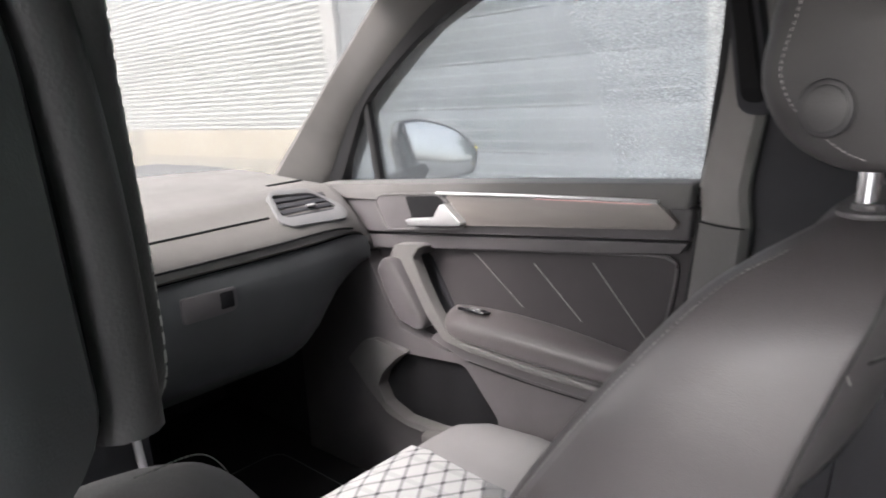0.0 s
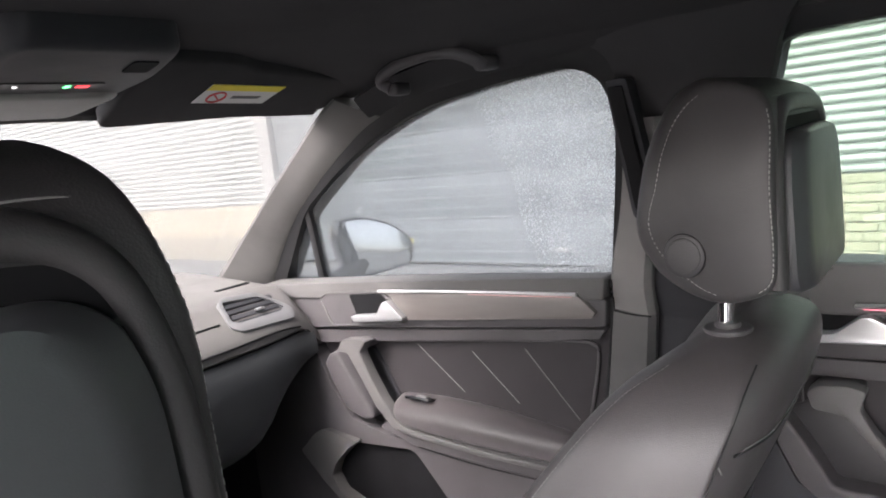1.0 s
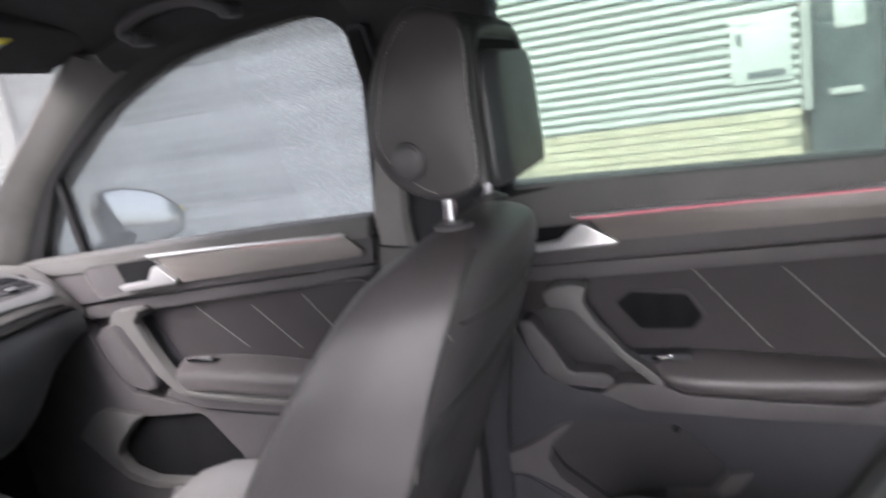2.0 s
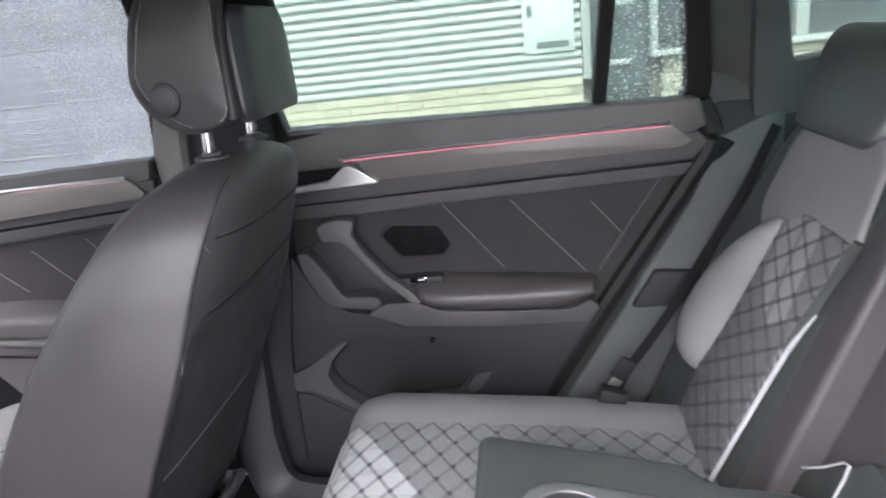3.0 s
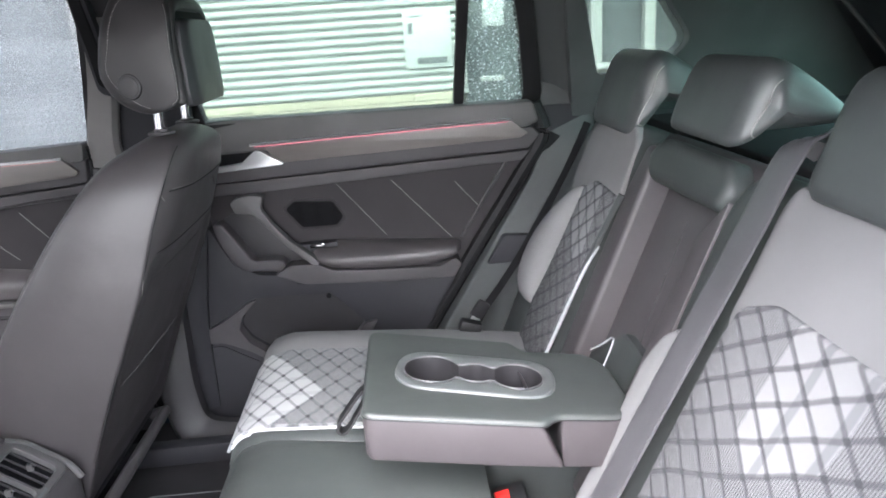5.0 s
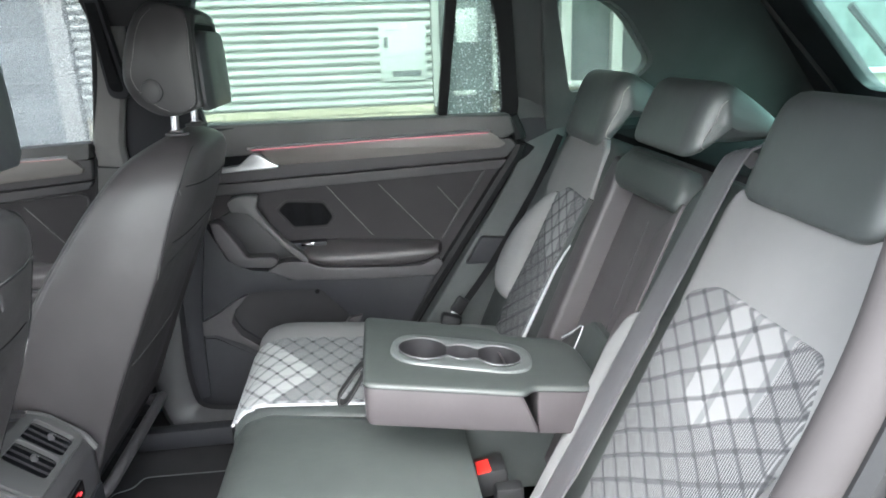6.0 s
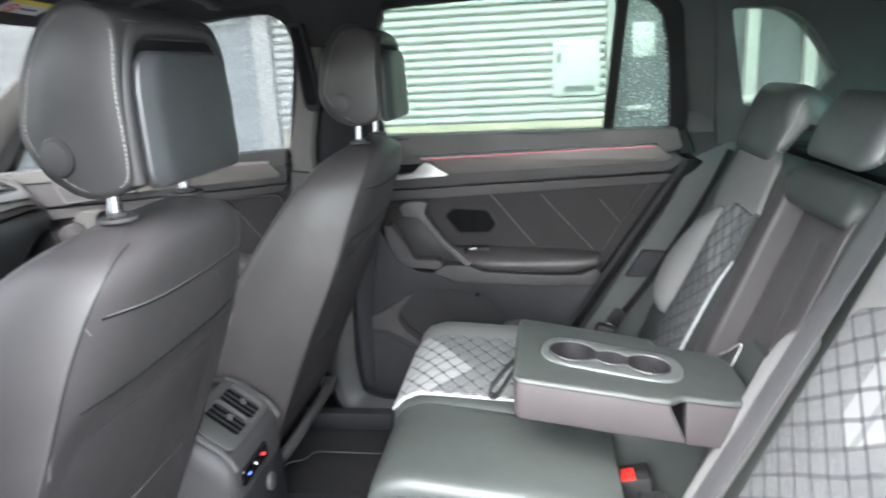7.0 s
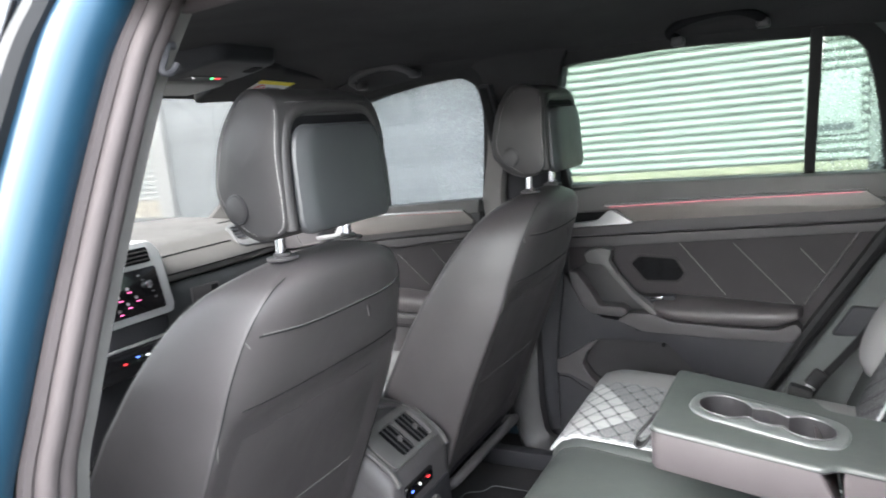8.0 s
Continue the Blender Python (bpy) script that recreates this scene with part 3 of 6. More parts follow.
part("speaker_grille", slab(rounded([(-0.130, 0.952), (-0.153, 0.972), (-0.248, 0.966), (-0.271, 0.927), (-0.253, 0.906), (-0.168, 0.905)], 0.008), on_rear_door, 0.0, 0.0065, 0.002), grille_mat, RD)
door_armrest(on_rear_door, (-0.552, -0.545, -0.50, -0.44, -0.36, -0.28, -0.23, -0.20, -0.185),
             [(-0.552, 0.850), (-0.542, 0.852), (-0.369, 0.863), (-0.246, 0.869), (-0.185, 0.868)],
             [(-0.552, 0.846), (-0.536, 0.850), (-0.426, 0.845), (-0.308, 0.842), (-0.185, 0.846)],
             [(-0.552, 0.832), (-0.530, 0.818), (-0.494, 0.802), (-0.364, 0.803), (-0.233, 0.808), (-0.185, 0.830)], 0.064, leather, RD)
sw = part("switch_pod", slab(rounded([(-0.150, 0.866), (-0.25, 0.869), (-0.25, 0.850), (-0.165, 0.848)], 0.006), on_rear_door, 0.0, 0.030, 0.006), plastic_low, RD)
part("window_switch", rbox(on_rear_door(-0.200, 0.863, 0.028), (0.020, 0.034, 0.008), 0.003), gloss_black, sw)
part("switch_edge", rbox(on_rear_door(-0.214, 0.866, 0.030), (0.008, 0.008, 0.004), 0.001), chrome, sw)
part("pull_handle", slab(rounded([(-0.010, 0.988), (-0.026, 1.000), (-0.064, 1.005), (-0.090, 0.999), (-0.080, 0.968), (-0.102, 0.932), (-0.144, 0.882), (-0.197, 0.838), (-0.205, 0.822), (-0.186, 0.822), (-0.131, 0.874), (-0.082, 0.932), (-0.060, 0.958), (-0.018, 0.962)], 0.007), on_rear_door, 0.032, 0.058, 0.008, 3), plastic_soft, RD, "grey grab handle bar")
part("handle_root", slab(rounded([(-0.014, 0.986), (-0.028, 0.996), (-0.064, 1.000), (-0.085, 0.994), (-0.078, 0.970), (-0.060, 0.962), (-0.020, 0.966)], 0.006), on_rear_door, 0.0, 0.034, 0.003), plastic, RD)
# Thin raised panel, darkened for the shade the handle bar casts.
part("handle_cup", slab(rounded([(0.030, 0.935), (-0.020, 0.962), (-0.062, 0.955), (-0.130, 0.872), (-0.180, 0.822), (-0.100, 0.812), (-0.030, 0.825), (0.005, 0.868)], 0.012), on_rear_door, 0.0, 0.006, 0.003), plastic_deep, RD, "panel darkened for the shade behind the grab handle")
part("grip_frame", slab(rounded([(0.044, 0.935), (0.034, 0.888), (0.005, 0.830), (-0.020, 0.812), (-0.108, 0.806), (-0.124, 0.824), (-0.106, 0.838), (-0.043, 0.837), (-0.019, 0.879), (0.020, 0.936)], 0.010), on_rear_door, 0.0, 0.048, 0.010, 4), plastic, RD)
part("armrest_ledge", slab(rounded([(-0.13, 0.822), (-0.195, 0.822), (-0.235, 0.803), (-0.364, 0.798), (-0.494, 0.797), (-0.535, 0.818), (-0.552, 0.800), (-0.53, 0.768), (-0.36, 0.766), (-0.16, 0.772), (-0.09, 0.800)], 0.010), on_rear_door, 0.0, 0.052, 0.012, 4), plastic, RD)
lower = [(0.20, 0.93), (0.055, 0.925), (0.01, 0.83), (-0.05, 0.800), (-0.20, 0.785), (-0.535, 0.785), (-0.55, 0.792), (-0.42, 0.577), (-0.372, 0.40), (0.20, 0.37)]
pocket = rounded([(-0.012, 0.728), (-0.035, 0.740), (-0.223, 0.742), (-0.303, 0.656), (-0.265, 0.610), (-0.215, 0.600), (-0.085, 0.565), (-0.002, 0.626), (0.019, 0.662)], 0.012)
part("lower_panel", slab(rounded(lower, 0.008), on_rear_door, -0.03, 0.040, 0.008, 2, [list(reversed(pocket))]), plastic_low, RD)
# Darker than the panel around it: the pocket's shade in its colour.
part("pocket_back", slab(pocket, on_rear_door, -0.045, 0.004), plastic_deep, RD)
part("pocket_rail", slab(rounded([(0.20, 0.650), (0.138, 0.648), (0.051, 0.688), (-0.014, 0.732), (-0.036, 0.740), (0.004, 0.697), (0.017, 0.662), (-0.004, 0.626), (-0.087, 0.565), (-0.20, 0.550), (-0.20, 0.538), (-0.087, 0.550), (0.000, 0.604), (0.060, 0.630), (0.141, 0.628), (0.20, 0.630)], 0.007), on_rear_door, 0.02, 0.056, 0.009, 4), plastic, RD, "grey door pocket rim")
part("pocket_rim_end", slab(rounded([(-0.300, 0.660), (-0.332, 0.666), (-0.307, 0.626), (-0.270, 0.606), (-0.19, 0.596), (-0.19, 0.604), (-0.262, 0.614)], 0.005), on_rear_door, 0.02, 0.052, 0.007, 3), plastic, RD)
part("lower_recess", slab(rounded([(0.19, 0.612), (0.14, 0.614), (0.065, 0.616), (0.029, 0.594), (-0.08, 0.535), (-0.08, 0.40), (0.19, 0.40)], 0.014), on_rear_door, 0.03, 0.0445, 0.003), plastic_low, RD)
part("seam_line", groove([(-0.14, 0.772), (-0.35, 0.765), (-0.535, 0.768)], on_rear_door, 0.0018, 0.040), dark_gap, RD)
part("screw_cap", cylinder(on_rear_door(-0.215, 0.735, 0.042), (1, 0, 0), 0.006, 0.004, 12), dark_gap, RD)
part("door_seal", sweep([on_rear_door(y - 0.006, z, 0.012) for y, z in edge], circle(0.017, 8)), black_rubber, RD, "black rubber door seal")

# Added black tube closing the gap behind the door edge to stray light.
part("inner_seal", sweep([on_rear_door(y - 0.03, z, -0.045) for y, z in edge[1:]], circle(0.040, 8)), black_rubber, RD)

# rear window in its frame: a sliding pane, a divider post and a fixed small pane
part("window_glass", slab(rounded([(0.045, 1.13), (0.02, 1.51), (-0.585, 1.50), (-0.562, 1.13)], 0.004), on_glass, -0.002, 0.002), glass_rear, RD, "green-tinted side window").visible_shadow = False
part("small_glass", slab(rounded([(-0.575, 1.13), (-0.60, 1.50), (-0.690, 1.49), (-0.742, 1.13)], 0.004), on_glass, -0.002, 0.002), glass_small, RD, "small fixed side window with rain drops").visible_shadow = False
part("divider_post", slab([(-0.553, 1.13), (-0.573, 1.50), (-0.599, 1.50), (-0.577, 1.13)], on_glass, -0.012, 0.012, 0.003), black_rubber, RD)
win = rounded([(0.020, 1.172), (0.030, 1.30), (0.004, 1.462), (-0.030, 1.494), (-0.300, 1.502), (-0.580, 1.484), (-0.648, 1.477), (-0.677, 1.448), (-0.701, 1.350), (-0.7215, 1.189), (-0.711, 1.172)], [0.004, 0.05, 0.02, 0.02, 0.1, 0.05, 0.02, 0.02, 0.05, 0.01, 0.006], 5)
outer = rounded([(0.10, 1.13), (0.10, 1.30), (0.06, 1.53), (-0.300, 1.545), (-0.66, 1.525), (-0.72, 1.46), (-0.765, 1.19), (-0.75, 1.13)], 0.02)
part("window_frame", slab(outer, on_glass, -0.03, 0.008, 0.004, 2, [list(reversed(win))]), black_rubber, RD, "black window frame")

# front right door
front_door = thing("front_door", "closed charcoal front car door with silver handle and speaker", "car door", kind="structure")
FD = front_door
part("base_panel", slab([(1.16, 1.10), (1.30, 0.95), (1.34, 0.36), (0.47, 0.36), (0.37, 0.66), (0.325, 0.87), (0.292, 1.07), (0.285, 1.13)], on_front_door, -0.05, 0.0), insert_skin, FD)
part("belt_rail", slab(rounded([(1.18, 1.118), (1.16, 1.088), (0.95, 1.094), (0.29, 1.118), (0.284, 1.158), (0.55, 1.148)], 0.008), on_front_door, -0.03, 0.035, 0.012, 3), plastic_soft, FD)
part("upper_band", slab(rounded([(1.16, 1.092), (1.14, 1.010), (0.292, 1.068), (0.287, 1.120), (0.95, 1.096)], 0.008), on_front_door, -0.03, 0.028, 0.008, 3), plastic, FD)
part("band_ridge", slab(rounded([(1.10, 1.006), (1.05, 0.978), (0.86, 0.996), (0.31, 1.044), (0.296, 1.062)], 0.005), on_front_door, -0.03, 0.020, 0.006, 3), plastic, FD)
part("trim_strip", slab(rounded([(0.768, 1.116), (0.335, 1.126), (0.304, 1.096), (0.312, 1.086), (0.728, 1.058)], 0.004), on_front_door, -0.02, 0.040, 0.003), trim_mat, FD, "dark textured decorative strip")
part("chrome_line", sweep([on_front_door(y, z, 0.041) for y, z in ((0.790, 1.118), (0.56, 1.1245), (0.335, 1.1285))], circle(0.0035, 6)), satin, FD, "thin silver line")
part("ambient_strip", sweep([on_front_door(y, z, 0.042) for y, z in ((0.56, 1.1200), (0.45, 1.1220), (0.345, 1.1237))], circle(0.0009, 6)), ambient_dim, FD, "glowing pink ambient light line")
part("handle_bezel", slab(rounded([(0.975, 1.094), (0.955, 1.106), (0.785, 1.117), (0.722, 1.062), (0.735, 1.050), (0.945, 1.032)], 0.010), on_front_door, 0.0, 0.036, 0.004), plastic, FD)
part("bezel_rim", sweep([on_front_door(y, z, 0.036) for y, z in (*rounded([(0.975, 1.094), (0.955, 1.106), (0.785, 1.117), (0.722, 1.062), (0.735, 1.050), (0.945, 1.032)], 0.010), (0.972, 1.0875))], circle(0.0022, 6), steps=1), plastic_soft, FD)
# Raised near-black patch; the lever recess's shade is put into its colour.
part("handle_recess", slab(rounded([(0.882, 1.106), (0.79, 1.112), (0.745, 1.070), (0.845, 1.052), (0.865, 1.060)], 0.006), on_front_door, 0.0, 0.038, 0.001), dark_gap, FD)
part("door_handle", slab(rounded([(0.868, 1.062), (0.792, 1.070), (0.772, 1.098), (0.760, 1.100), (0.720, 1.066), (0.726, 1.060), (0.860, 1.050)], 0.004), on_front_door, 0.02, 0.056, 0.006, 3), satin, FD, "satin silver pull lever")
part("insert_edge", tube([on_front_door(y, z, 0.003) for y, z in ((0.80, 0.999), (0.40, 1.030), (0.330, 1.028), (0.322, 1.0), (0.345, 0.89))], 0.0035), plastic, FD)
for a, b in (((0.735, 0.994), (0.625, 0.900)), ((0.595, 0.990), (0.497, 0.893)), ((0.472, 1.006), (0.370, 0.878))):
    part("stitch_line", tube([on_front_door(*a, 0.0012), on_front_door(*b, 0.0012)], 0.0009, 5), stitch_dim, FD)
door_armrest(on_front_door, (0.33, 0.345, 0.40, 0.48, 0.56, 0.64, 0.70, 0.75, 0.785, 0.80),
             [(0.33, 0.840), (0.399, 0.854), (0.533, 0.877), (0.661, 0.886), (0.761, 0.883), (0.80, 0.878)],
             [(0.33, 0.850), (0.387, 0.855), (0.554, 0.863), (0.669, 0.868), (0.77, 0.866), (0.80, 0.862)],
             [(0.33, 0.810), (0.411, 0.810), (0.559, 0.814), (0.766, 0.826), (0.80, 0.832)], 0.066, leather, FD)
sw = part("switch_bezel", rbox(on_front_door(0.722, 0.8825, 0.026), (0.036, 0.066, 0.006), 0.002, 2, Matrix.Rotation(0.30, 3, "Y")), gloss_black, FD, "window switch surround")
part("window_switch", rbox(on_front_door(0.715, 0.8865, 0.028), (0.018, 0.030, 0.006), 0.002, 2, Matrix.Rotation(0.30, 3, "Y")), silver_paint, sw)
part("pull_handle", slab(rounded([(0.919, 0.981), (0.899, 1.008), (0.845, 1.013), (0.828, 1.009), (0.851, 0.984), (0.830, 0.934), (0.803, 0.884), (0.776, 0.846), (0.756, 0.828), (0.719, 0.821), (0.560, 0.808), (0.410, 0.803), (0.410, 0.793), (0.560, 0.796), (0.722, 0.808), (0.780, 0.818), (0.824, 0.863), (0.857, 0.924), (0.888, 0.978)], 0.007), on_front_door, 0.036, 0.061, 0.008, 3), plastic_soft, FD, "grey grab handle bar")
part("handle_root", slab(rounded([(0.915, 0.982), (0.897, 1.004), (0.847, 1.009), (0.832, 1.004), (0.852, 0.984)], 0.006), on_front_door, 0.0, 0.040, 0.004), plastic, FD)
# Darker panel that carries the shade behind the bar in its colour.
part("handle_cup", slab(rounded([(0.905, 0.975), (0.857, 0.980), (0.800, 0.875), (0.772, 0.832), (0.800, 0.815), (0.862, 0.835), (0.905, 0.915)], 0.012), on_front_door, 0.0, 0.008, 0.004), plastic_low, FD, "panel darkened for the shade behind the grab handle")
part("armrest_base", slab(rounded([(0.80, 0.835), (0.76, 0.826), (0.56, 0.812), (0.345, 0.806), (0.352, 0.765), (0.50, 0.772), (0.74, 0.782), (0.83, 0.812)], 0.01), on_front_door, 0.0, 0.050, 0.014, 4), plastic, FD)
part("grip_frame", slab(rounded([(0.985, 0.941), (0.969, 0.898), (0.931, 0.832), (0.880, 0.816), (0.852, 0.824), (0.858, 0.848), (0.905, 0.915), (0.938, 0.968), (0.965, 0.966)], 0.010), on_front_door, 0.0, 0.044, 0.012, 4), plastic, FD)
flow = [(1.30, 0.96), (1.02, 0.975), (0.975, 0.87), (0.93, 0.81), (0.82, 0.785), (0.40, 0.765), (0.36, 0.75), (0.45, 0.40), (1.32, 0.37)]
fpocket = rounded([(1.015, 0.672), (0.985, 0.712), (0.925, 0.752), (0.753, 0.764), (0.666, 0.655), (0.720, 0.610), (0.835, 0.588), (0.950, 0.586), (1.005, 0.625)], 0.02)
part("lower_panel", slab(rounded(flow, 0.008), on_front_door, -0.03, 0.035, 0.008, 2, [list(reversed(fpocket))]), plastic, FD)
part("speaker_grille", slab(fpocket, on_front_door, -0.03, 0.018, 0.004), grille_mat, FD, "black perforated speaker grille")
part("speaker_bezel", slab(rounded([(1.105, 0.705), (1.045, 0.762), (1.005, 0.775), (0.904, 0.762), (0.937, 0.742), (0.988, 0.696), (1.007, 0.661), (0.987, 0.622), (0.926, 0.598), (0.840, 0.598), (0.72, 0.606), (0.72, 0.592), (0.84, 0.582), (0.925, 0.582), (0.985, 0.596), (1.040, 0.640)], 0.008), on_front_door, 0.02, 0.050, 0.010, 3), plastic_soft, FD, "grey speaker surround")
part("seam_line", groove([(0.74, 0.774), (0.60, 0.762), (0.42, 0.757)], on_front_door, 0.0010, 0.036), dark_gap, FD)
part("lower_pocket", rbox(on_front_door(0.62, 0.52, 0.05), (0.05, 0.5, 0.14), 0.015, 3), plastic_soft, FD, "grey door bottle pocket")
part("door_seal", sweep([on_front_door(y, z, 0.015) for y, z in ((0.282, 1.15), (0.286, 1.07), (0.318, 0.87), (0.36, 0.66), (0.46, 0.38))], circle(0.004, 8)), black_rubber, FD)


def on_front_glass(y, z, d):
    return on_glass(y, z, d, 0.762, 1.14)


part("window_glass", slab([(1.04, 1.10), (0.945, 1.31), (0.80, 1.40), (0.55, 1.49), (0.20, 1.52), (0.17, 1.43), (0.27, 1.10)], on_front_glass, -0.002, 0.002), glass_front, FD, "side window fogged and wet with drops at its rear").visible_shadow = False
part("sail_glass", slab([(1.17, 1.09), (0.98, 1.30), (0.955, 1.28), (1.05, 1.10)], on_front_glass, -0.002, 0.002), glass_front, FD, "small triangular front window").visible_shadow = False
part("sail_post", slab([(1.058, 1.10), (0.968, 1.30), (0.950, 1.30), (1.036, 1.10)], on_front_glass, -0.012, 0.012, 0.003), black_rubber, FD)
fwin = rounded([(1.17, 1.113), (0.955, 1.300), (0.805, 1.375), (0.716, 1.415), (0.607, 1.452), (0.517, 1.475), (0.353, 1.494), (0.250, 1.498), (0.208, 1.478), (0.199, 1.426), (0.222, 1.343), (0.283, 1.155)], [0.01, 0.05, 0.1, 0.1, 0.1, 0.1, 0.1, 0.03, 0.03, 0.05, 0.1, 0.004], 5)
fout = rounded([(1.30, 1.08), (1.05, 1.285), (0.83, 1.405), (0.70, 1.46), (0.50, 1.515), (0.25, 1.54), (0.15, 1.53), (0.13, 1.43), (0.23, 1.09)], [0.01, 0.1, 0.1, 0.1, 0.1, 0.05, 0.04, 0.05, 0.004], 5)
part("window_frame", slab(fout, on_front_glass, -0.03, 0.016, 0.006, 2, [list(reversed(fwin))]), black_rubber, FD, "black window frame")

# outside mirror on the front right door
mirror = thing("door_mirror", "black outside mirror with a wet silvered glass", "mirror")
MX, MY, MZ = 0.95, 1.02, 1.165
MIRROR = rounded([(-0.084, -0.058), (-0.095, 0.030), (-0.079, 0.076), (-0.032, 0.076), (0.026, 0.056), (0.062, 0.031), (0.089, -0.010), (0.070, -0.055), (0.012, -0.062), (-0.062, -0.064)], [0.012, 0.03, 0.014, 0.02, 0.03, 0.02, 0.016, 0.016, 0.03, 0.02], 4)


def on_mirror(a, b, d):
    return (MX + a - 0.35 * d, MY - 0.37 * a + 0.13 * b - d, MZ + b)


housing = [[on_mirror(-0.004 + (a + 0.004) * s, 0.006 + (b - 0.006) * s, -off) for a, b in MIRROR] for off, s in ((-0.006, 1.06), (-0.004, 1.10), (0.03, 1.10), (0.07, 0.98), (0.11, 0.72), (0.13, 0.35))]
part("housing", loft(housing), gloss_black, mirror)
part("mirror_glass", slab(MIRROR, on_mirror, 0.0, 0.0085, 0.001), mirror_silver, mirror, "silvered glass")
part("stalk", sweep([(0.80, 1.06, 1.09), (0.85, 1.05, 1.105), (0.92, 1.05, 1.13)], circle(0.03, 10)), black_rubber, mirror)
part("indicator", rbox((MX + 0.094, MY - 0.036, MZ - 0.005), (0.006, 0.008, 0.016), 0.002), yellow_print, mirror)

# roof, pillars, floor
def roof_z(x, y):
    """Underside of the headliner."""
    side = abs(x - 0.025) / 0.62
    front = max(0.0, y - 0.45)
    back = max(0.0, -0.55 - y)
    return 1.572 - 0.065 * side ** 3 - 0.11 * front ** 2 - 0.07 * back ** 2


bm = bmesh.new()
nx, ny = 24, 30
for layer in (0.0, 0.03):
    vs = [[bm.verts.new((-0.585 + 1.19 * i / nx, -1.28 + 2.08 * j / ny, roof_z(-0.585 + 1.19 * i / nx, -1.28 + 2.08 * j / ny) + layer)) for j in range(ny + 1)] for i in range(nx + 1)]
    for i in range(nx):
        for j in range(ny):
            bm.faces.new((vs[i][j], vs[i + 1][j], vs[i + 1][j + 1], vs[i][j + 1]))
tagged(part("ceiling", bm, headliner_cloth), "black cloth headliner under the car roof", "headliner", kind="structure")
tagged(part("roof", rbox((0.025, -0.26, 1.66), (1.26, 2.06, 0.05), 0.02), blue_paint), "blue car roof panel", "car roof", kind="structure")


def strip(name, a, b, material, label, thick=0.02, kind="structure", category="trim"):
    """A trim panel between two edge lines of equal length."""
    pa, pb = curve_points(a, 5), curve_points(b, 5)
    bm = bmesh.new()
    rings = []
    for p, q in zip(pa, pb):
        n = Vector((1, 0, 0))
        mid = (p + q) / 2 - n * 0.012
        rings.append([p, (p * 0.75 + mid * 0.25) - n * 0.009, mid - n * 0.002, (q * 0.75 + mid * 0.25) - n * 0.009, q, q + n * thick, p + n * thick])
    out = loft(rings)
    return tagged(part(name, out, material), label, category, kind=kind)


# roof rails over the doors
strip("trim_roof_rail", [(0.600, 0.65, 1.464), (0.585, 0.50, 1.494), (0.578, 0.25, 1.512), (0.585, 0.02, 1.522), (0.585, -0.3, 1.520), (0.592, -0.62, 1.502), (0.60, -0.95, 1.462), (0.60, -1.28, 1.43)],
      [(0.555, 0.65, 1.508), (0.53, 0.50, 1.537), (0.52, 0.25, 1.553), (0.52, 0.02, 1.556), (0.52, -0.3, 1.556), (0.52, -0.62, 1.545), (0.52, -0.95, 1.52), (0.50, -1.28, 1.49)], headliner_cloth, "black cloth roof rail trim above the doors")
# A pillar, from the header down to the dashboard
strip("trim_a_pillar", [(0.775, 1.24, 1.09), (0.70, 1.03, 1.255), (0.66, 0.88, 1.345), (0.615, 0.70, 1.435), (0.598, 0.62, 1.466)],
      [(0.735, 1.46, 1.09), (0.664, 1.16, 1.262), (0.622, 0.97, 1.376), (0.585, 0.80, 1.476), (0.562, 0.715, 1.514)], pillar_cloth, "grey cloth-covered windscreen pillar trim", 0.06)
# B pillar trims, upper and lower; rear halves coloured darker for their shade
strip("trim_b_pillar", [(0.745, 0.287, 1.10), (0.735, 0.282, 1.16), (0.690, 0.240, 1.27), (0.650, 0.212, 1.355), (0.622, 0.202, 1.415)],
      [(0.727, 0.205, 1.095), (0.712, 0.203, 1.16), (0.668, 0.168, 1.27), (0.632, 0.142, 1.355), (0.606, 0.130, 1.415)], lit_pillar, "grey cloth-covered middle pillar trim", 0.07)
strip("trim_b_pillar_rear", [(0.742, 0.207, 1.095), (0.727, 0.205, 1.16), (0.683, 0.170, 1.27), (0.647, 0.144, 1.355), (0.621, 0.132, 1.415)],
      [(0.745, 0.04, 1.08), (0.735, 0.045, 1.16), (0.690, 0.03, 1.27), (0.658, 0.015, 1.355), (0.632, 0.0, 1.415)], plastic_low, "rear half of the middle pillar trim, darkened for its shaded side", 0.07)
strip("trim_b_pillar_top", [(0.622, 0.202, 1.415), (0.598, 0.203, 1.465), (0.575, 0.215, 1.51), (0.54, 0.25, 1.55)],
      [(0.622, 0.0, 1.415), (0.598, -0.015, 1.465), (0.575, -0.035, 1.51), (0.54, -0.08, 1.555)], headliner_cloth, "black cloth upper middle pillar trim", 0.07)
strip("trim_b_pillar_lower", [(0.735, 0.36, 0.45), (0.735, 0.345, 0.70), (0.738, 0.315, 0.90), (0.742, 0.290, 1.10)],
      [(0.735, 0.26, 0.45), (0.732, 0.25, 0.70), (0.730, 0.225, 0.90), (0.728, 0.205, 1.095)], plastic_soft, "grey plastic lower middle pillar trim", 0.07)
# Rear half again in darker plastic, standing for its shaded side.
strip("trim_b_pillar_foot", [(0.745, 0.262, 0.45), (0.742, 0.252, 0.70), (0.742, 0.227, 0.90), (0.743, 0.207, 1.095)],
      [(0.75, 0.10, 0.45), (0.745, 0.09, 0.70), (0.745, 0.06, 0.90), (0.745, 0.045, 1.095)], plastic_low, "rear half of the lower pillar trim, darkened for its shaded side", 0.07)
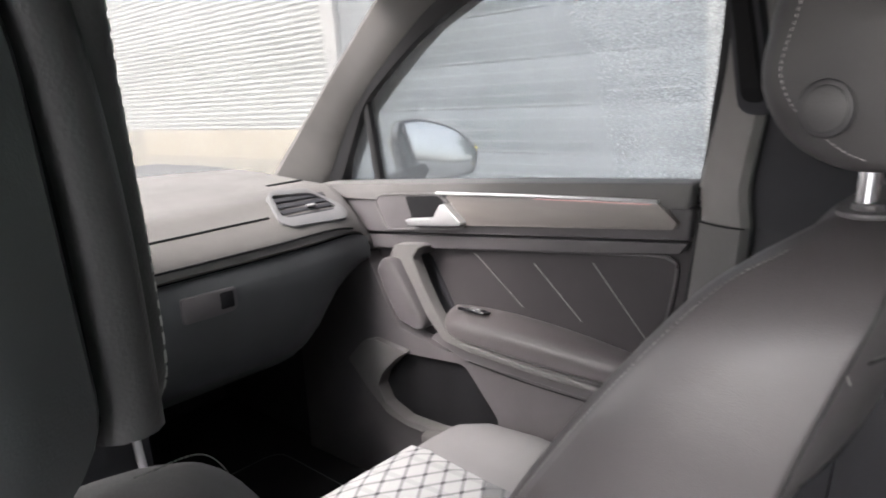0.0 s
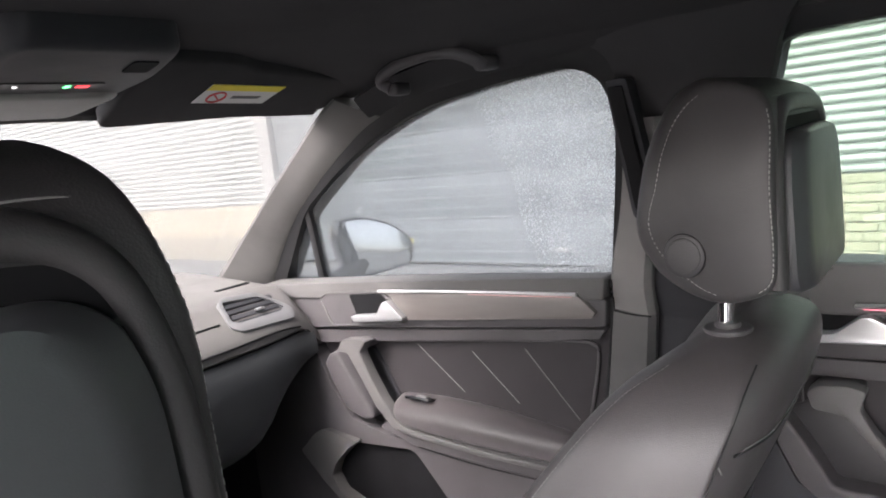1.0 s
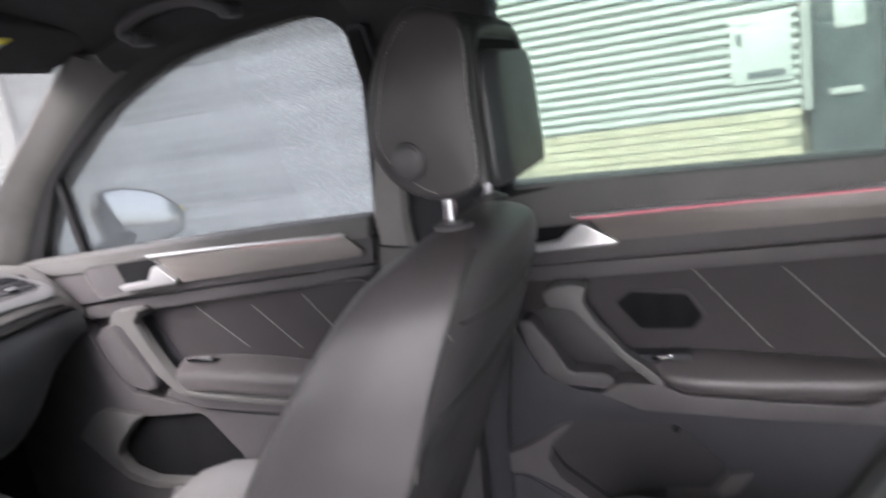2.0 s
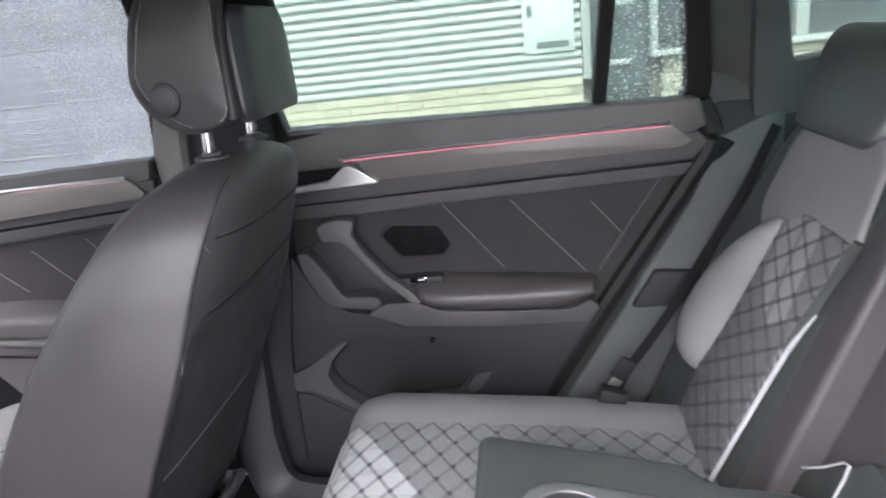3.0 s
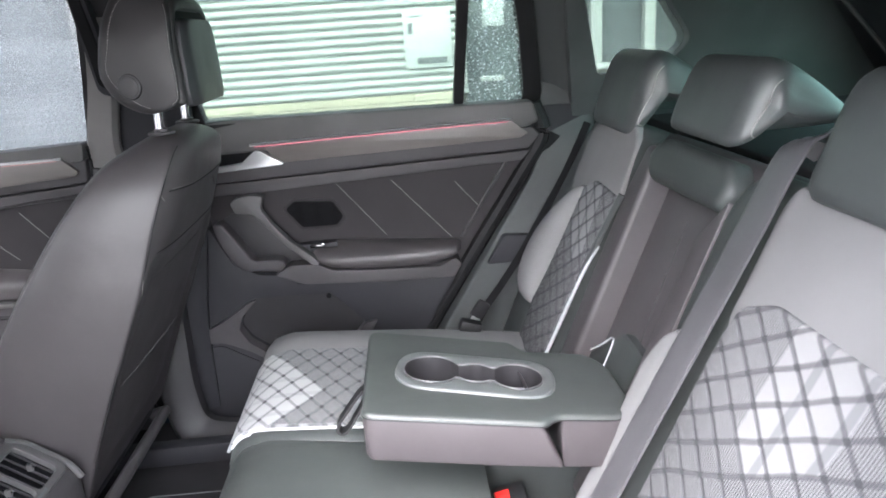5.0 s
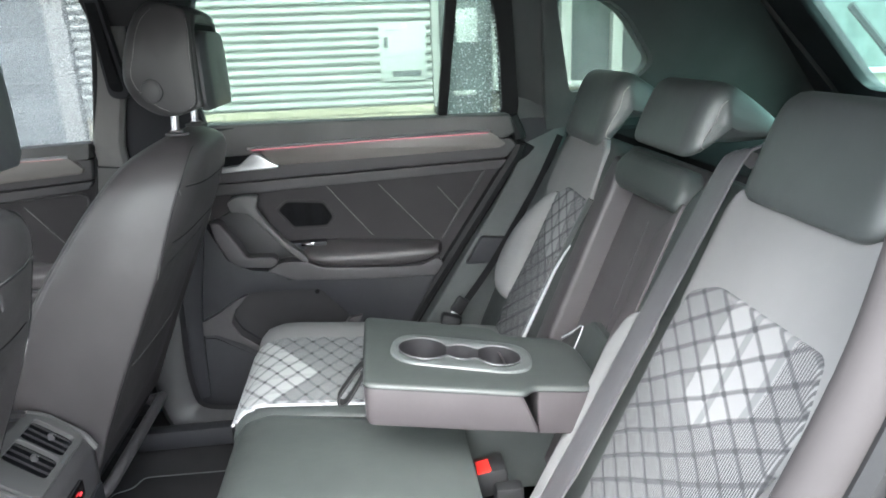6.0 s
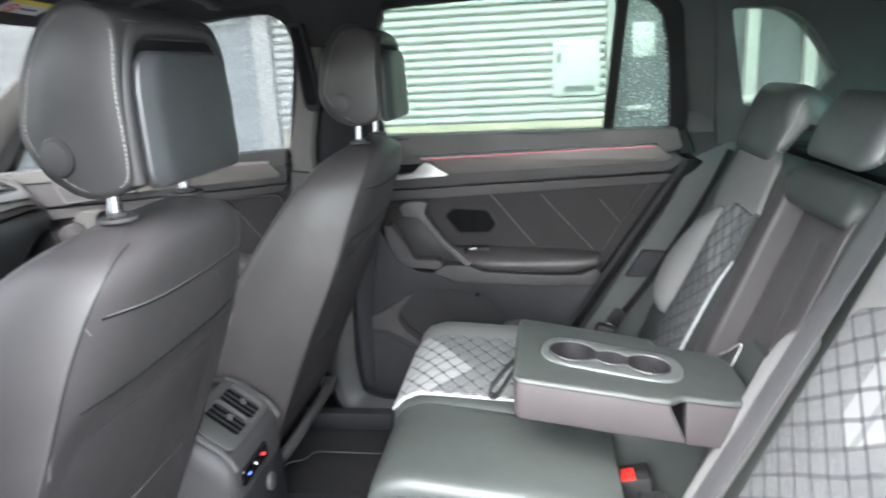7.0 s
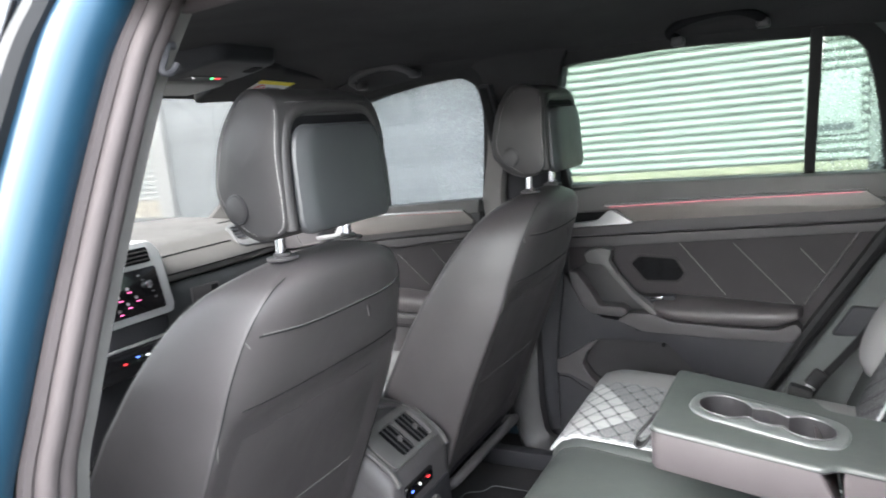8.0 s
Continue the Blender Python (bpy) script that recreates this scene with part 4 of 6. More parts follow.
slot = thing("belt_guide", "black belt height adjuster slot on the middle pillar", "belt guide")


def on_pillar(y, z, d):
    return (0.735 - 0.42 * (z - 1.1) - d, y, z)


part("slot_frame", slab(rounded([(0.150, 1.258), (0.196, 1.262), (0.188, 1.47), (0.156, 1.47)], [0.02, 0.02, 0.008, 0.008]), on_pillar, 0.0, 0.027, 0.004), plastic_low, slot)
# Dark face stands for the shade down inside the slot.
part("slot", slab(rounded([(0.158, 1.275), (0.188, 1.278), (0.181, 1.46), (0.163, 1.46)], [0.014, 0.014, 0.004, 0.004]), on_pillar, 0.0, 0.0278), dark_gap, slot)
part("webbing", sweep([on_pillar(0.172, 1.46, 0.032), on_pillar(0.173, 1.38, 0.032), on_pillar(0.174, 1.295, 0.027)], [(-0.010, -0.001), (0.010, -0.001), (0.010, 0.001), (-0.010, 0.001)], up=(-1, 0, 0)), webbing_dark, slot, "dark belt webbing")
part("pillar_joint", tube([(0.726, 0.278, 1.098), (0.716, 0.245, 1.096), (0.716, 0.210, 1.094)], 0.0014), dark_gap, slot)
# C pillar and boot side trim
C_OUT = [(0.80, -0.765, 1.19), (0.71, -0.735, 1.33), (0.645, -0.700, 1.45), (0.60, -0.68, 1.515)]
C_IN = [(0.755, -0.885, 1.19), (0.690, -0.860, 1.33), (0.620, -0.818, 1.45), (0.57, -0.80, 1.53)]
strip("trim_c_pillar", C_OUT, C_IN, pillar_slate, "charcoal rear pillar trim", 0.05)


def on_quarter(y, z, d):
    return (0.748 - 0.48 * (z - 1.2) - d, y, z)


qwin = rounded([(-0.820, 1.450), (-0.888, 1.222), (-1.050, 1.243), (-1.096, 1.290), (-1.000, 1.405), (-0.935, 1.445)], [0.02, 0.015, 0.02, 0.03, 0.05, 0.05], 5)
qout = rounded([(-0.775, 1.53), (-0.845, 1.10), (-1.60, 1.10), (-1.60, 1.30), (-1.35, 1.53)], 0.01)
boot_trim = thing("trim_boot_side", "black boot side lining with a rear quarter window", "trim", kind="structure")
part("lining", slab(qout, on_quarter, -0.05, 0.022, 0.008, 3, [list(reversed(qwin))]), pillar_slate, boot_trim)
part("window_glass", slab(qwin, on_quarter, -0.012, -0.008), glass_rear, boot_trim, "rear quarter window").visible_shadow = False
part("lower_lining", slab([(-0.70, 1.16), (-0.70, 0.40), (-1.60, 0.40), (-1.60, 1.16)], lambda y, z, d: (0.76 - d, y, z), -0.04, 0.0), plastic_low, boot_trim)
part("wheel_arch", slab(rounded([(-0.775, 1.215), (-0.776, 1.10), (-0.735, 1.005), (-0.595, 0.79), (-0.455, 0.565), (-0.41, 0.42), (-0.85, 0.42), (-0.87, 0.85), (-0.89, 1.02), (-0.90, 1.215)], 0.015), lambda y, z, d: (0.765 + 0.055 * smoothstep(0.85, 1.19, z) - d, y, z), -0.02, 0.05, 0.02, 3), pillar_slate, boot_trim, "grey wheel arch lining beside the rear seat", angle=60)
part("arch_cap", slab(rounded([(-0.645, 0.842), (-0.655, 0.862), (-0.74, 0.855), (-0.74, 0.79), (-0.61, 0.788)], 0.012), lambda y, z, d: (0.77 - d, y, z), 0.0, 0.056, 0.006, 3), plastic_low, boot_trim)

part("corner_filler", rbox((0.80, -0.79, 1.17), (0.07, 0.10, 0.09), 0.01), pillar_slate, boot_trim)

# tailgate with rear window
tail = thing("tailgate", "black-lined tailgate with the rear window", "tailgate", kind="structure")


def on_tail(x, z, d):
    return (x, -1.536 + 1.04 * (z - 1.224) + d, z)


twin = rounded([(0.520, 1.215), (0.470, 1.445), (-0.42, 1.445), (-0.47, 1.215)], 0.04)
part("lining", slab([(0.78, 1.10), (0.66, 1.56), (-0.62, 1.56), (-0.74, 1.10)], on_tail, -0.04, 0.01, 0.01, 2, [list(reversed(twin))]), plastic_low, tail)
part("window_glass", slab(twin, on_tail, -0.02, -0.016), glass_tail, tail, "rear window")
wiper = part("wiper", sweep([on_tail(x, z, -0.05) for x, z in ((0.44, 1.225), (0.42, 1.30), (0.415, 1.40))], circle(0.008, 6)), black_rubber, tail, "black rear wiper arm")
part("frame_line", tube([on_tail(x, z, 0.014) for x, z in ((0.640, 1.16), (0.620, 1.25), (0.600, 1.44))], 0.006), plastic_soft, tail)
part("lower_lining", rbox((0.02, -1.66, 0.75), (1.5, 0.06, 0.74), 0.02), plastic_low, tail)
shelf = tagged(part("parcel_shelf", slab(rounded([(-0.62, -0.98), (0.68, -0.98), (0.68, -1.56), (-0.62, -1.56)], 0.04), lambda x, y, d: (x, y, 1.13 + d), -0.02, 0.0, 0.006), carpet), "black cloth parcel shelf behind the rear seat", "parcel shelf")

# floor and sills
tagged(part("floor", rbox((0.02, 0.1, 0.36), (1.52, 3.4, 0.08), 0.0), carpet), "black carpeted car floor", "floor", kind="structure")
tagged(part("floor_tunnel", slab(rounded([(-0.12, 0.39), (-0.09, 0.50), (0.13, 0.50), (0.16, 0.39)], 0.03), lambda x, z, d: (x, d, z), -0.15, 1.3, 0.01), carpet), "carpeted centre tunnel", "floor tunnel", kind="structure")
sill = thing("trim_door_sill", "grey plastic rear door sill trim", "trim", kind="structure")
part("sill_cover", sweep([(0.715, 0.170, 0.80), (0.690, 0.168, 0.60), (0.680, 0.162, 0.52), (0.668, 0.140, 0.450), (0.655, 0.08, 0.424), (0.650, -0.05, 0.418), (0.645, -0.30, 0.425)], [(-0.045, -0.05), (0.045, -0.05), (0.045, 0.0), (0.02, 0.014), (-0.03, 0.014), (-0.045, 0.0)], up=(-0.7, -0.3, 0.6)), plastic_deep, sill)
part("sill_edge", rbox((0.608, 0.06, 0.424), (0.030, 0.36, 0.020), 0.006, 3), plastic, sill)
tagged(part("bulkhead", rbox((0.0, 1.85, 0.7), (1.6, 0.06, 0.8), 0.0), carpet), "black carpeted front bulkhead", "bulkhead", kind="structure")
mat = thing("floor_mat", "black floor mat with pale edging in the rear footwell", "floor mat", group="floor mats")
mo = rounded([(0.17, 0.25), (0.39, 0.25), (0.405, 0.205), (0.445, 0.195), (0.44, -0.10), (0.17, -0.10)], 0.02)
part("mat_surface", slab(mo, lambda x, y, d: (x, y, 0.402 + d), 0.0, 0.008, 0.002), carpet, mat)
part("edging", sweep([(x, y, 0.411) for x, y in mo], circle(0.0013, 6), steps=1), grey_print, mat, "pale edging")
front_mat = thing("floor_mat", "black floor mat with pale edging in the front footwell", "floor mat", group="floor mats")
fm = rounded([(0.22, 1.35), (0.60, 1.35), (0.60, 0.62), (0.22, 0.62)], 0.05)
part("mat_surface", slab(fm, lambda x, y, d: (x, y, 0.402 + d), 0.0, 0.008, 0.002), carpet, front_mat)
part("edging", sweep([(x, y, 0.411) for x, y in fm], circle(0.0013, 6), steps=1), grey_print, front_mat, "pale edging")

# lining between the front door and the bulkhead
tagged(part("trim_kick_panel", rbox((0.735, 1.55, 0.72), (0.05, 0.75, 0.76), 0.01), plastic_low), "charcoal kick panel in the front footwell", "trim", kind="structure")
tagged(part("trim_kick_panel", rbox((-0.72, 1.55, 0.72), (0.05, 0.75, 0.76), 0.01), plastic_low), "charcoal kick panel in the driver footwell", "trim", kind="structure")

# plain outer skin that closes the body
car_body = thing("car_body", "blue painted outer panels of the parked car", "car body", kind="structure")
part("door_skin", slab(rounded([(0.13, 1.08), (0.20, 0.36), (1.26, 0.36), (1.24, 1.04)], 0.02), lambda y, z, d: (0.84 + d, y, z), 0.0, 0.02, 0.006), blue_paint, car_body)
part("door_skin", slab(rounded([(0.12, 1.08), (0.19, 0.36), (-0.40, 0.36), (-0.76, 1.02), (-0.76, 1.10)], 0.02), lambda y, z, d: (0.87 + d, y, z), 0.0, 0.02, 0.006), blue_paint, car_body)
part("front_wing", slab(rounded([(1.27, 1.04), (1.27, 0.36), (1.55, 0.36), (1.75, 0.72), (2.35, 0.72), (2.55, 0.36), (2.80, 0.36), (2.80, 0.92)], 0.03), lambda y, z, d: (0.80 + d, y, z), 0.0, 0.02, 0.006), blue_paint, car_body)
part("front_wing", slab(rounded([(1.27, 1.04), (1.27, 0.36), (1.55, 0.36), (1.75, 0.72), (2.35, 0.72), (2.55, 0.36), (2.80, 0.36), (2.80, 0.92)], 0.03), lambda y, z, d: (-0.80 - d, y, z), 0.0, 0.02, 0.006), blue_paint, car_body)
part("rear_wing", slab(rounded([(-0.78, 1.12), (-0.80, 0.95), (-0.98, 0.72), (-1.45, 0.72), (-1.60, 0.42), (-1.74, 0.42), (-1.74, 1.12)], 0.03), lambda y, z, d: (0.84 + d, y, z), 0.0, 0.02, 0.006), blue_paint, car_body)
part("front_bumper", rbox((0.0, 2.84, 0.62), (1.56, 0.10, 0.58), 0.04, 3), blue_paint, car_body)
part("rear_bumper", rbox((0.0, -1.76, 0.62), (1.62, 0.10, 0.50), 0.04, 3), blue_paint, car_body)

# windscreen
shield = thing("windscreen", "clear windscreen under the dark header", "windscreen", kind="structure")
bm = bmesh.new()
layers = []
for lift in (0.0, 0.005):
    rows = []
    for i in range(17):
        s = -1 + i / 8
        low, top = Vector((0.02 + 0.775 * s, 1.80 - 0.32 * s * s, 1.075)), Vector((0.02 + 0.60 * s, 0.85 - 0.17 * s * s, 1.535))
        rows.append([bm.verts.new(low.lerp(top, k / 8) + Vector((0, 0.02 * math.sin(math.pi * k / 8), lift + 0.02 * math.sin(math.pi * k / 8)))) for k in range(9)])
    layers.append(rows)
    for i in range(16):
        for k in range(8):
            bm.faces.new((rows[i][k], rows[i + 1][k], rows[i + 1][k + 1], rows[i][k + 1]))
part("pane", bm, glass_shield, shield).visible_shadow = False
part("header", sweep([(-0.52, 0.80, 1.512), (0.025, 0.83, 1.528), (0.57, 0.78, 1.512)], circle(0.022, 8)), headliner_cloth, shield)
tagged(part("bonnet", slab(rounded([(-0.70, 1.75), (0.75, 1.75), (0.68, 2.8), (-0.63, 2.8)], 0.1), lambda x, y, d: (x, y, 1.04 - 0.06 * (y - 1.75) ** 2 + d), -0.05, 0.0, 0.01), blue_paint), "blue car bonnet", "bonnet", kind="structure")


# ---- front seats ----
SEAT_W = [(0.55, 0.235), (0.67, 0.255), (0.80, 0.262), (0.90, 0.260), (1.00, 0.250), (1.08, 0.234), (1.14, 0.210), (1.170, 0.186), (1.190, 0.156), (1.204, 0.112), (1.214, 0.070)]
SEAT_REAR = [(0.55, 0.175), (0.67, 0.128), (0.80, 0.072), (0.90, 0.026), (1.00, -0.022), (1.10, -0.066), (1.16, -0.088), (1.192, -0.090), (1.208, -0.075), (1.214, -0.055)]
SEAT_FRONT = [(0.55, 0.40), (0.67, 0.368), (0.80, 0.300), (0.90, 0.247), (1.00, 0.185), (1.10, 0.115), (1.17, 0.058), (1.195, 0.022), (1.208, -0.004), (1.216, -0.020)]


def seat_bow(z):
    """How far the rear face falls away to its side edges."""
    return 0.010 + 0.018 * smoothstep(0.92, 1.14, z)


def seat_rear(u, z, off=0.0):
    sunk = 0.013 * smoothstep(1.036, 1.006, z) * smoothstep(0.95, 0.74, abs(u))
    return Vector((along(SEAT_W, z) * 0.87 * u, along(SEAT_REAR, z) + 0.006 + seat_bow(z) * abs(u) ** 4 + sunk - off, z))


def seat_side(z, k, s=-1, off=0.0):
    """Point on the side face, k from the rear edge (0) to the front edge (1)."""
    w = along(SEAT_W, z)
    y0, y1 = along(SEAT_REAR, z) + 0.007 + seat_bow(z), along(SEAT_FRONT, z) - 0.014
    return Vector((s * (w * (0.87 + 0.13 * math.sin(math.pi / 2 * min(1.0, k * 1.15))) + off), y0 + (y1 - y0) * k, z))


def seat_ring(z):
    w, yf = along(SEAT_W, z), along(SEAT_FRONT, z)
    us = (-1, -0.98, -0.93, -0.82, -0.65, -0.45, -0.2, 0, 0.2, 0.45, 0.65, 0.82, 0.93, 0.98, 1)
    ring = [seat_rear(u, z) for u in us]
    ring += [seat_side(z, k, 1) for k in (0.025, 0.12, 0.35, 0.7)]
    deep = 0.055 * smoothstep(1.22, 1.10, z)
    for u in reversed(us):
        a = abs(u)
        ring.append(Vector((w * u, yf - deep * (1 - smoothstep(0.45, 0.85, a)) - 0.014 * smoothstep(0.9, 1.0, a), z)))
    ring += [seat_side(z, k, -1) for k in (0.7, 0.35, 0.12, 0.025)]
    return ring


def closed_curve(pts, steps=4):
    n = len(pts)
    return curve_points([(*pts[i % n], 0) for i in range(-1, n + 2)], steps)[steps:-steps - 1]


def pad_point(profile, c, half, r, i, a, side):
    """Point of a headrest pad: i along the profile, a the turn round the side edge (0 on the face, 90 on the side). r may be one radius for each point."""
    p = Vector(profile[i % len(profile)][:2])
    rad = r[i % len(profile)] if isinstance(r, list) else r
    k = 1 - rad * (1 - math.cos(radians(a))) / (p - c).length
    q = c + (p - c) * k
    return Vector((side * (half - rad + rad * math.sin(radians(a))), q.x, q.y))


def pad_loft(profile, half, r):
    """A padded block with the profile (y, z), rounded side edges and gently domed sides."""
    c = Vector((sum(p[0] for p in profile) / len(profile), sum(p[1] for p in profile) / len(profile)))
    n = range(len(profile))
    rings = []
    for side in (-1, 1):
        edge = [[pad_point(profile, c, half, r, i, a, side) for i in n] for a in (0, 15, 30, 45, 60, 75, 90)]
        last = edge[-1]
        mid = Vector((last[0].x, c.x, c.y))
        cap = [[mid + (p - mid) * s + Vector((side * bulge, 0, 0)) for p in last] for s, bulge in ((0.9, 0.0012), (0.6, 0.0034), (0.02, 0.0042))]
        rows = edge + cap
        rings += list(reversed(rows)) if side < 0 else rows
    return loft(rings), c


def dashes(path, r=0.0009, gap=0.0045):
    """Hand-sized stitches along a path, joined into one part."""
    pts = curve_points(path, 12)
    out, run = [], 0.0
    last = pts[0]
    for p in pts[1:]:
        step = p - last
        n = max(1, int(step.length / 0.0015))
        for k in range(n):
            q0 = last + step * (k / n)
            q1 = last + step * ((k + 1) / n)
            if (run % gap) < gap * 0.62:
                out.append((q0, q1))
            run += step.length / n
        last = p
    bm = bmesh.new()
    for a, b in out:
        d = (b - a).normalized()
        s = d.cross(Vector((0.3, 0.5, 0.8))).normalized() * r
        t = d.cross(s).normalized() * r
        ra = [bm.verts.new(a + v) for v in (s, t, -s, -t)]
        rb = [bm.verts.new(b + v) for v in (s, t, -s, -t)]
        for i in range(4):
            bm.faces.new((ra[i], ra[(i + 1) % 4], rb[(i + 1) % 4], rb[i]))
    return bm


def shell(fn, nu, nv, thick):
    """A thin padded sheet over fn(u, v), u and v from 0 to 1, standing thick proud with a rolled edge."""
    bm = bmesh.new()
    top, low = [], []
    for i in range(nu + 1):
        rt, rl = [], []
        for j in range(nv + 1):
            u, v = i / nu, j / nv
            p = fn(u, v)
            n = (fn(min(1, u + 0.01), v) - fn(max(0, u - 0.01), v)).cross(fn(u, min(1, v + 0.01)) - fn(u, max(0, v - 0.01))).normalized()
            rim = min(1.0, 12 * min(u, 1 - u, v, 1 - v))
            rt.append(bm.verts.new(p + n * thick * (0.25 + 0.75 * math.sqrt(rim))))
            rl.append(bm.verts.new(p - n * 0.006))
        top.append(rt)
        low.append(rl)
    for i in range(nu):
        for j in range(nv):
            bm.faces.new((top[i][j], top[i + 1][j], top[i + 1][j + 1], top[i][j + 1]))
            bm.faces.new((low[i][j], low[i][j + 1], low[i + 1][j + 1], low[i + 1][j]))
    for i in range(nu):
        for j in (0, nv):
            bm.faces.new((top[i][j], top[i + 1][j], low[i + 1][j], low[i][j]))
    for j in range(nv):
        for i in (0, nu):
            bm.faces.new((top[i][j], top[i][j + 1], low[i][j + 1], low[i][j]))
    return bm


SEAT_BASE = Vector((0.384, 0.0, 0.40))


def front_seat():
    seat = thing("front_seat", "black leather front car seat with padded headrest on chrome rods", "car seat", group="front seats", at=SEAT_BASE)

    def sp(name, bm, material, parent=seat, label="", soft=0, angle=38):
        if name == "headrest" or parent.name.startswith("headrest"):
            bmesh.ops.scale(bm, vec=(0.960, 0.93, 1.012), space=Matrix.Translation((0, 0.045, -1.25)), verts=bm.verts)
        bmesh.ops.translate(bm, vec=(0, 0, -SEAT_BASE.z), verts=bm.verts)
        return part(name, bm, material, parent, label, angle, soft)

    zs = [0.54, 0.62, 0.68, 0.74, 0.80, 0.86, 0.92, 0.97, 1.00, 1.012, 1.024, 1.036, 1.05, 1.08, 1.11, 1.14, 1.160, 1.176, 1.190, 1.202, 1.210, 1.214]
    back = sp("backrest", loft([seat_ring(z) for z in zs]), leather, soft=1, angle=70)
    # seams of the back: side seams, two cross seams, pocket edge
    for s in (-1, 1):
        sp("side_seam", tube([seat_rear(s * 0.93, 1.194, 0.0002), seat_rear(s * 0.97, 1.180, 0.0004), seat_rear(s * 0.985, 1.14, 0.0), seat_rear(s * 0.985, 1.08, 0.0), seat_rear(s * 0.985, 1.0, 0.0), seat_rear(s * 0.985, 0.86, 0.0), seat_rear(s * 0.985, 0.68, 0.0)], 0.0009), black_rubber, back)
        sp("seam_dart", tube([seat_rear(s * 0.985, 1.128, 0.0004), seat_rear(s * 0.94, 1.118, 0.0008)], 0.0007, 5), stitch_dim, back)
        sp("seam_dart", tube([seat_rear(s * 0.985, 1.00, 0.0004), seat_rear(s * 0.955, 0.975, 0.0008)], 0.0007, 5), stitch_dim, back)
        sp("front_seam", dashes([seat_side(z, 0.985, s, 0.001) for z in (1.195, 1.17, 1.10, 1.0, 0.90, 0.80, 0.70)], 0.0004), stitch_dim, back, "pale stitching")
    sp("cross_seam", tube([seat_rear(u, 1.124 + 0.008 * u * u, 0.0004) for u in (-0.90, -0.6, -0.3, 0, 0.3, 0.6, 0.90)], 0.0013), black_rubber, back)
    sp("cross_stitch", tube([seat_rear(u, 1.1266 + 0.008 * u * u, 0.0007) for u in (-0.88, -0.6, -0.3, 0, 0.3, 0.6, 0.88)], 0.0005, 5), stitch_dim, back, "pale stitching")
    sp("label_tab", rbox(seat_rear(0.3, 1.104, 0.002), (0.006, 0.001, 0.020), 0.0004), leather, back)
    pocket = sp("map_pocket", shell(lambda u, v: seat_rear(-0.80 + 1.60 * u, 0.64 + 0.345 * v, 0.0), 14, 12, 0.004), leather, seat, "black leather map pocket")
    sp("pocket_edge", tube([seat_rear(-0.86 + 1.72 * k / 8, 1.034, -0.0006) for k in range(9)], 0.0009, 5), black_rubber, pocket)
    sp("pocket_stitch", tube([seat_rear(-0.76 + 1.52 * k / 8, 0.800 - 0.012 * k / 8, 0.0046) for k in range(9)], 0.0006, 5), stitch_dim, pocket, "pale stitching")
    # base, rails and side shield
    sp("lower_shell", rbox((0, 0.29, 0.60), (0.46, 0.20, 0.13), 0.04, 3), plastic_low, label="charcoal lower back shell")
    cush = sp("seat_cushion", loft([[(x, y, z - 0.03 * abs(x / 0.26) ** 8) for y, z in ((0.20, 0.56), (0.70, 0.54), (0.765, 0.58), (0.770, 0.625), (0.735, 0.668), (0.66, 0.685 + 0.045 * smoothstep(0.13, 0.2, abs(x))), (0.40, 0.662 + 0.065 * smoothstep(0.13, 0.2, abs(x))), (0.20, 0.635 + 0.05 * smoothstep(0.13, 0.2, abs(x))))] for x in (-0.265, -0.258, -0.235, -0.20, -0.16, -0.12, 0, 0.12, 0.16, 0.20, 0.235, 0.258, 0.265)]), alcantara, label="light grey suede cushion", soft=1, angle=70)
    q = sp("quilted_panel", shell(lambda u, v: Vector((0.130 - 0.26 * v, 0.24 + 0.49 * u, 0.655 + 0.028 * u - 0.012 * smoothstep(0.85, 1.0, u))), 10, 8, 0.012), quilt_flat, cush, "grey quilted cloth panel")
    uv_from(q, lambda c: (c.x, c.y - 0.46))
    for s in (-1, 1):
        sp("side_shield", rbox((s * 0.245, 0.41, 0.52), (0.03, 0.40, 0.09), 0.014, 3), plastic_low)
        sp("rail", rbox((s * 0.20, 0.32, 0.43), (0.04, 0.62, 0.05), 0.006), plastic_low, label="black seat rail")
    sp("cross_bar", tube([(-0.215, 0.175, 0.560), (-0.195, 0.160, 0.566), (0.0, 0.158, 0.566), (0.15, 0.160, 0.563), (0.175, 0.168, 0.556), (0.185, 0.20, 0.545)], 0.0120, 10), plastic, seat, "grey seat cross bar")
    # headrest
    prof = closed_curve([(0.052, 1.306), (0.047, 1.350), (0.032, 1.398), (0.010, 1.430), (-0.020, 1.442), (-0.055, 1.434), (-0.078, 1.421), (-0.086, 1.393), (-0.086, 1.34), (-0.086, 1.288), (-0.079, 1.262), (-0.046, 1.249), (-0.006, 1.250), (0.030, 1.268)], 3)
    edges = [0.008 + 0.030 * smoothstep(-0.06, 0.03, p.x) for p in prof]

    def taper(p):
        """The pad narrows towards its top."""
        return Vector((p[0] * (1 - 0.15 * smoothstep(1.355, 1.450, p[2])), p[1], p[2]))

    bm, c = pad_loft(prof, 0.131, edges)
    for v in bm.verts:
        v.co = taper(v.co)
    head = sp("headrest", bm, leather_shaded, label="black leather headrest", angle=70)
    for s in (-1, 1):
        sp("front_stitch", dashes([taper(pad_point(prof, c, 0.1306, edges, i, 72, s)) for i in range(-8, 13)], 0.0006), stitch, head, "pale stitching")
        sp("rear_stitch", dashes([taper(pad_point(prof, c, 0.1306, edges, i, 62, s)) for i in range(19, 32)], 0.0006), stitch, head, "pale stitching")
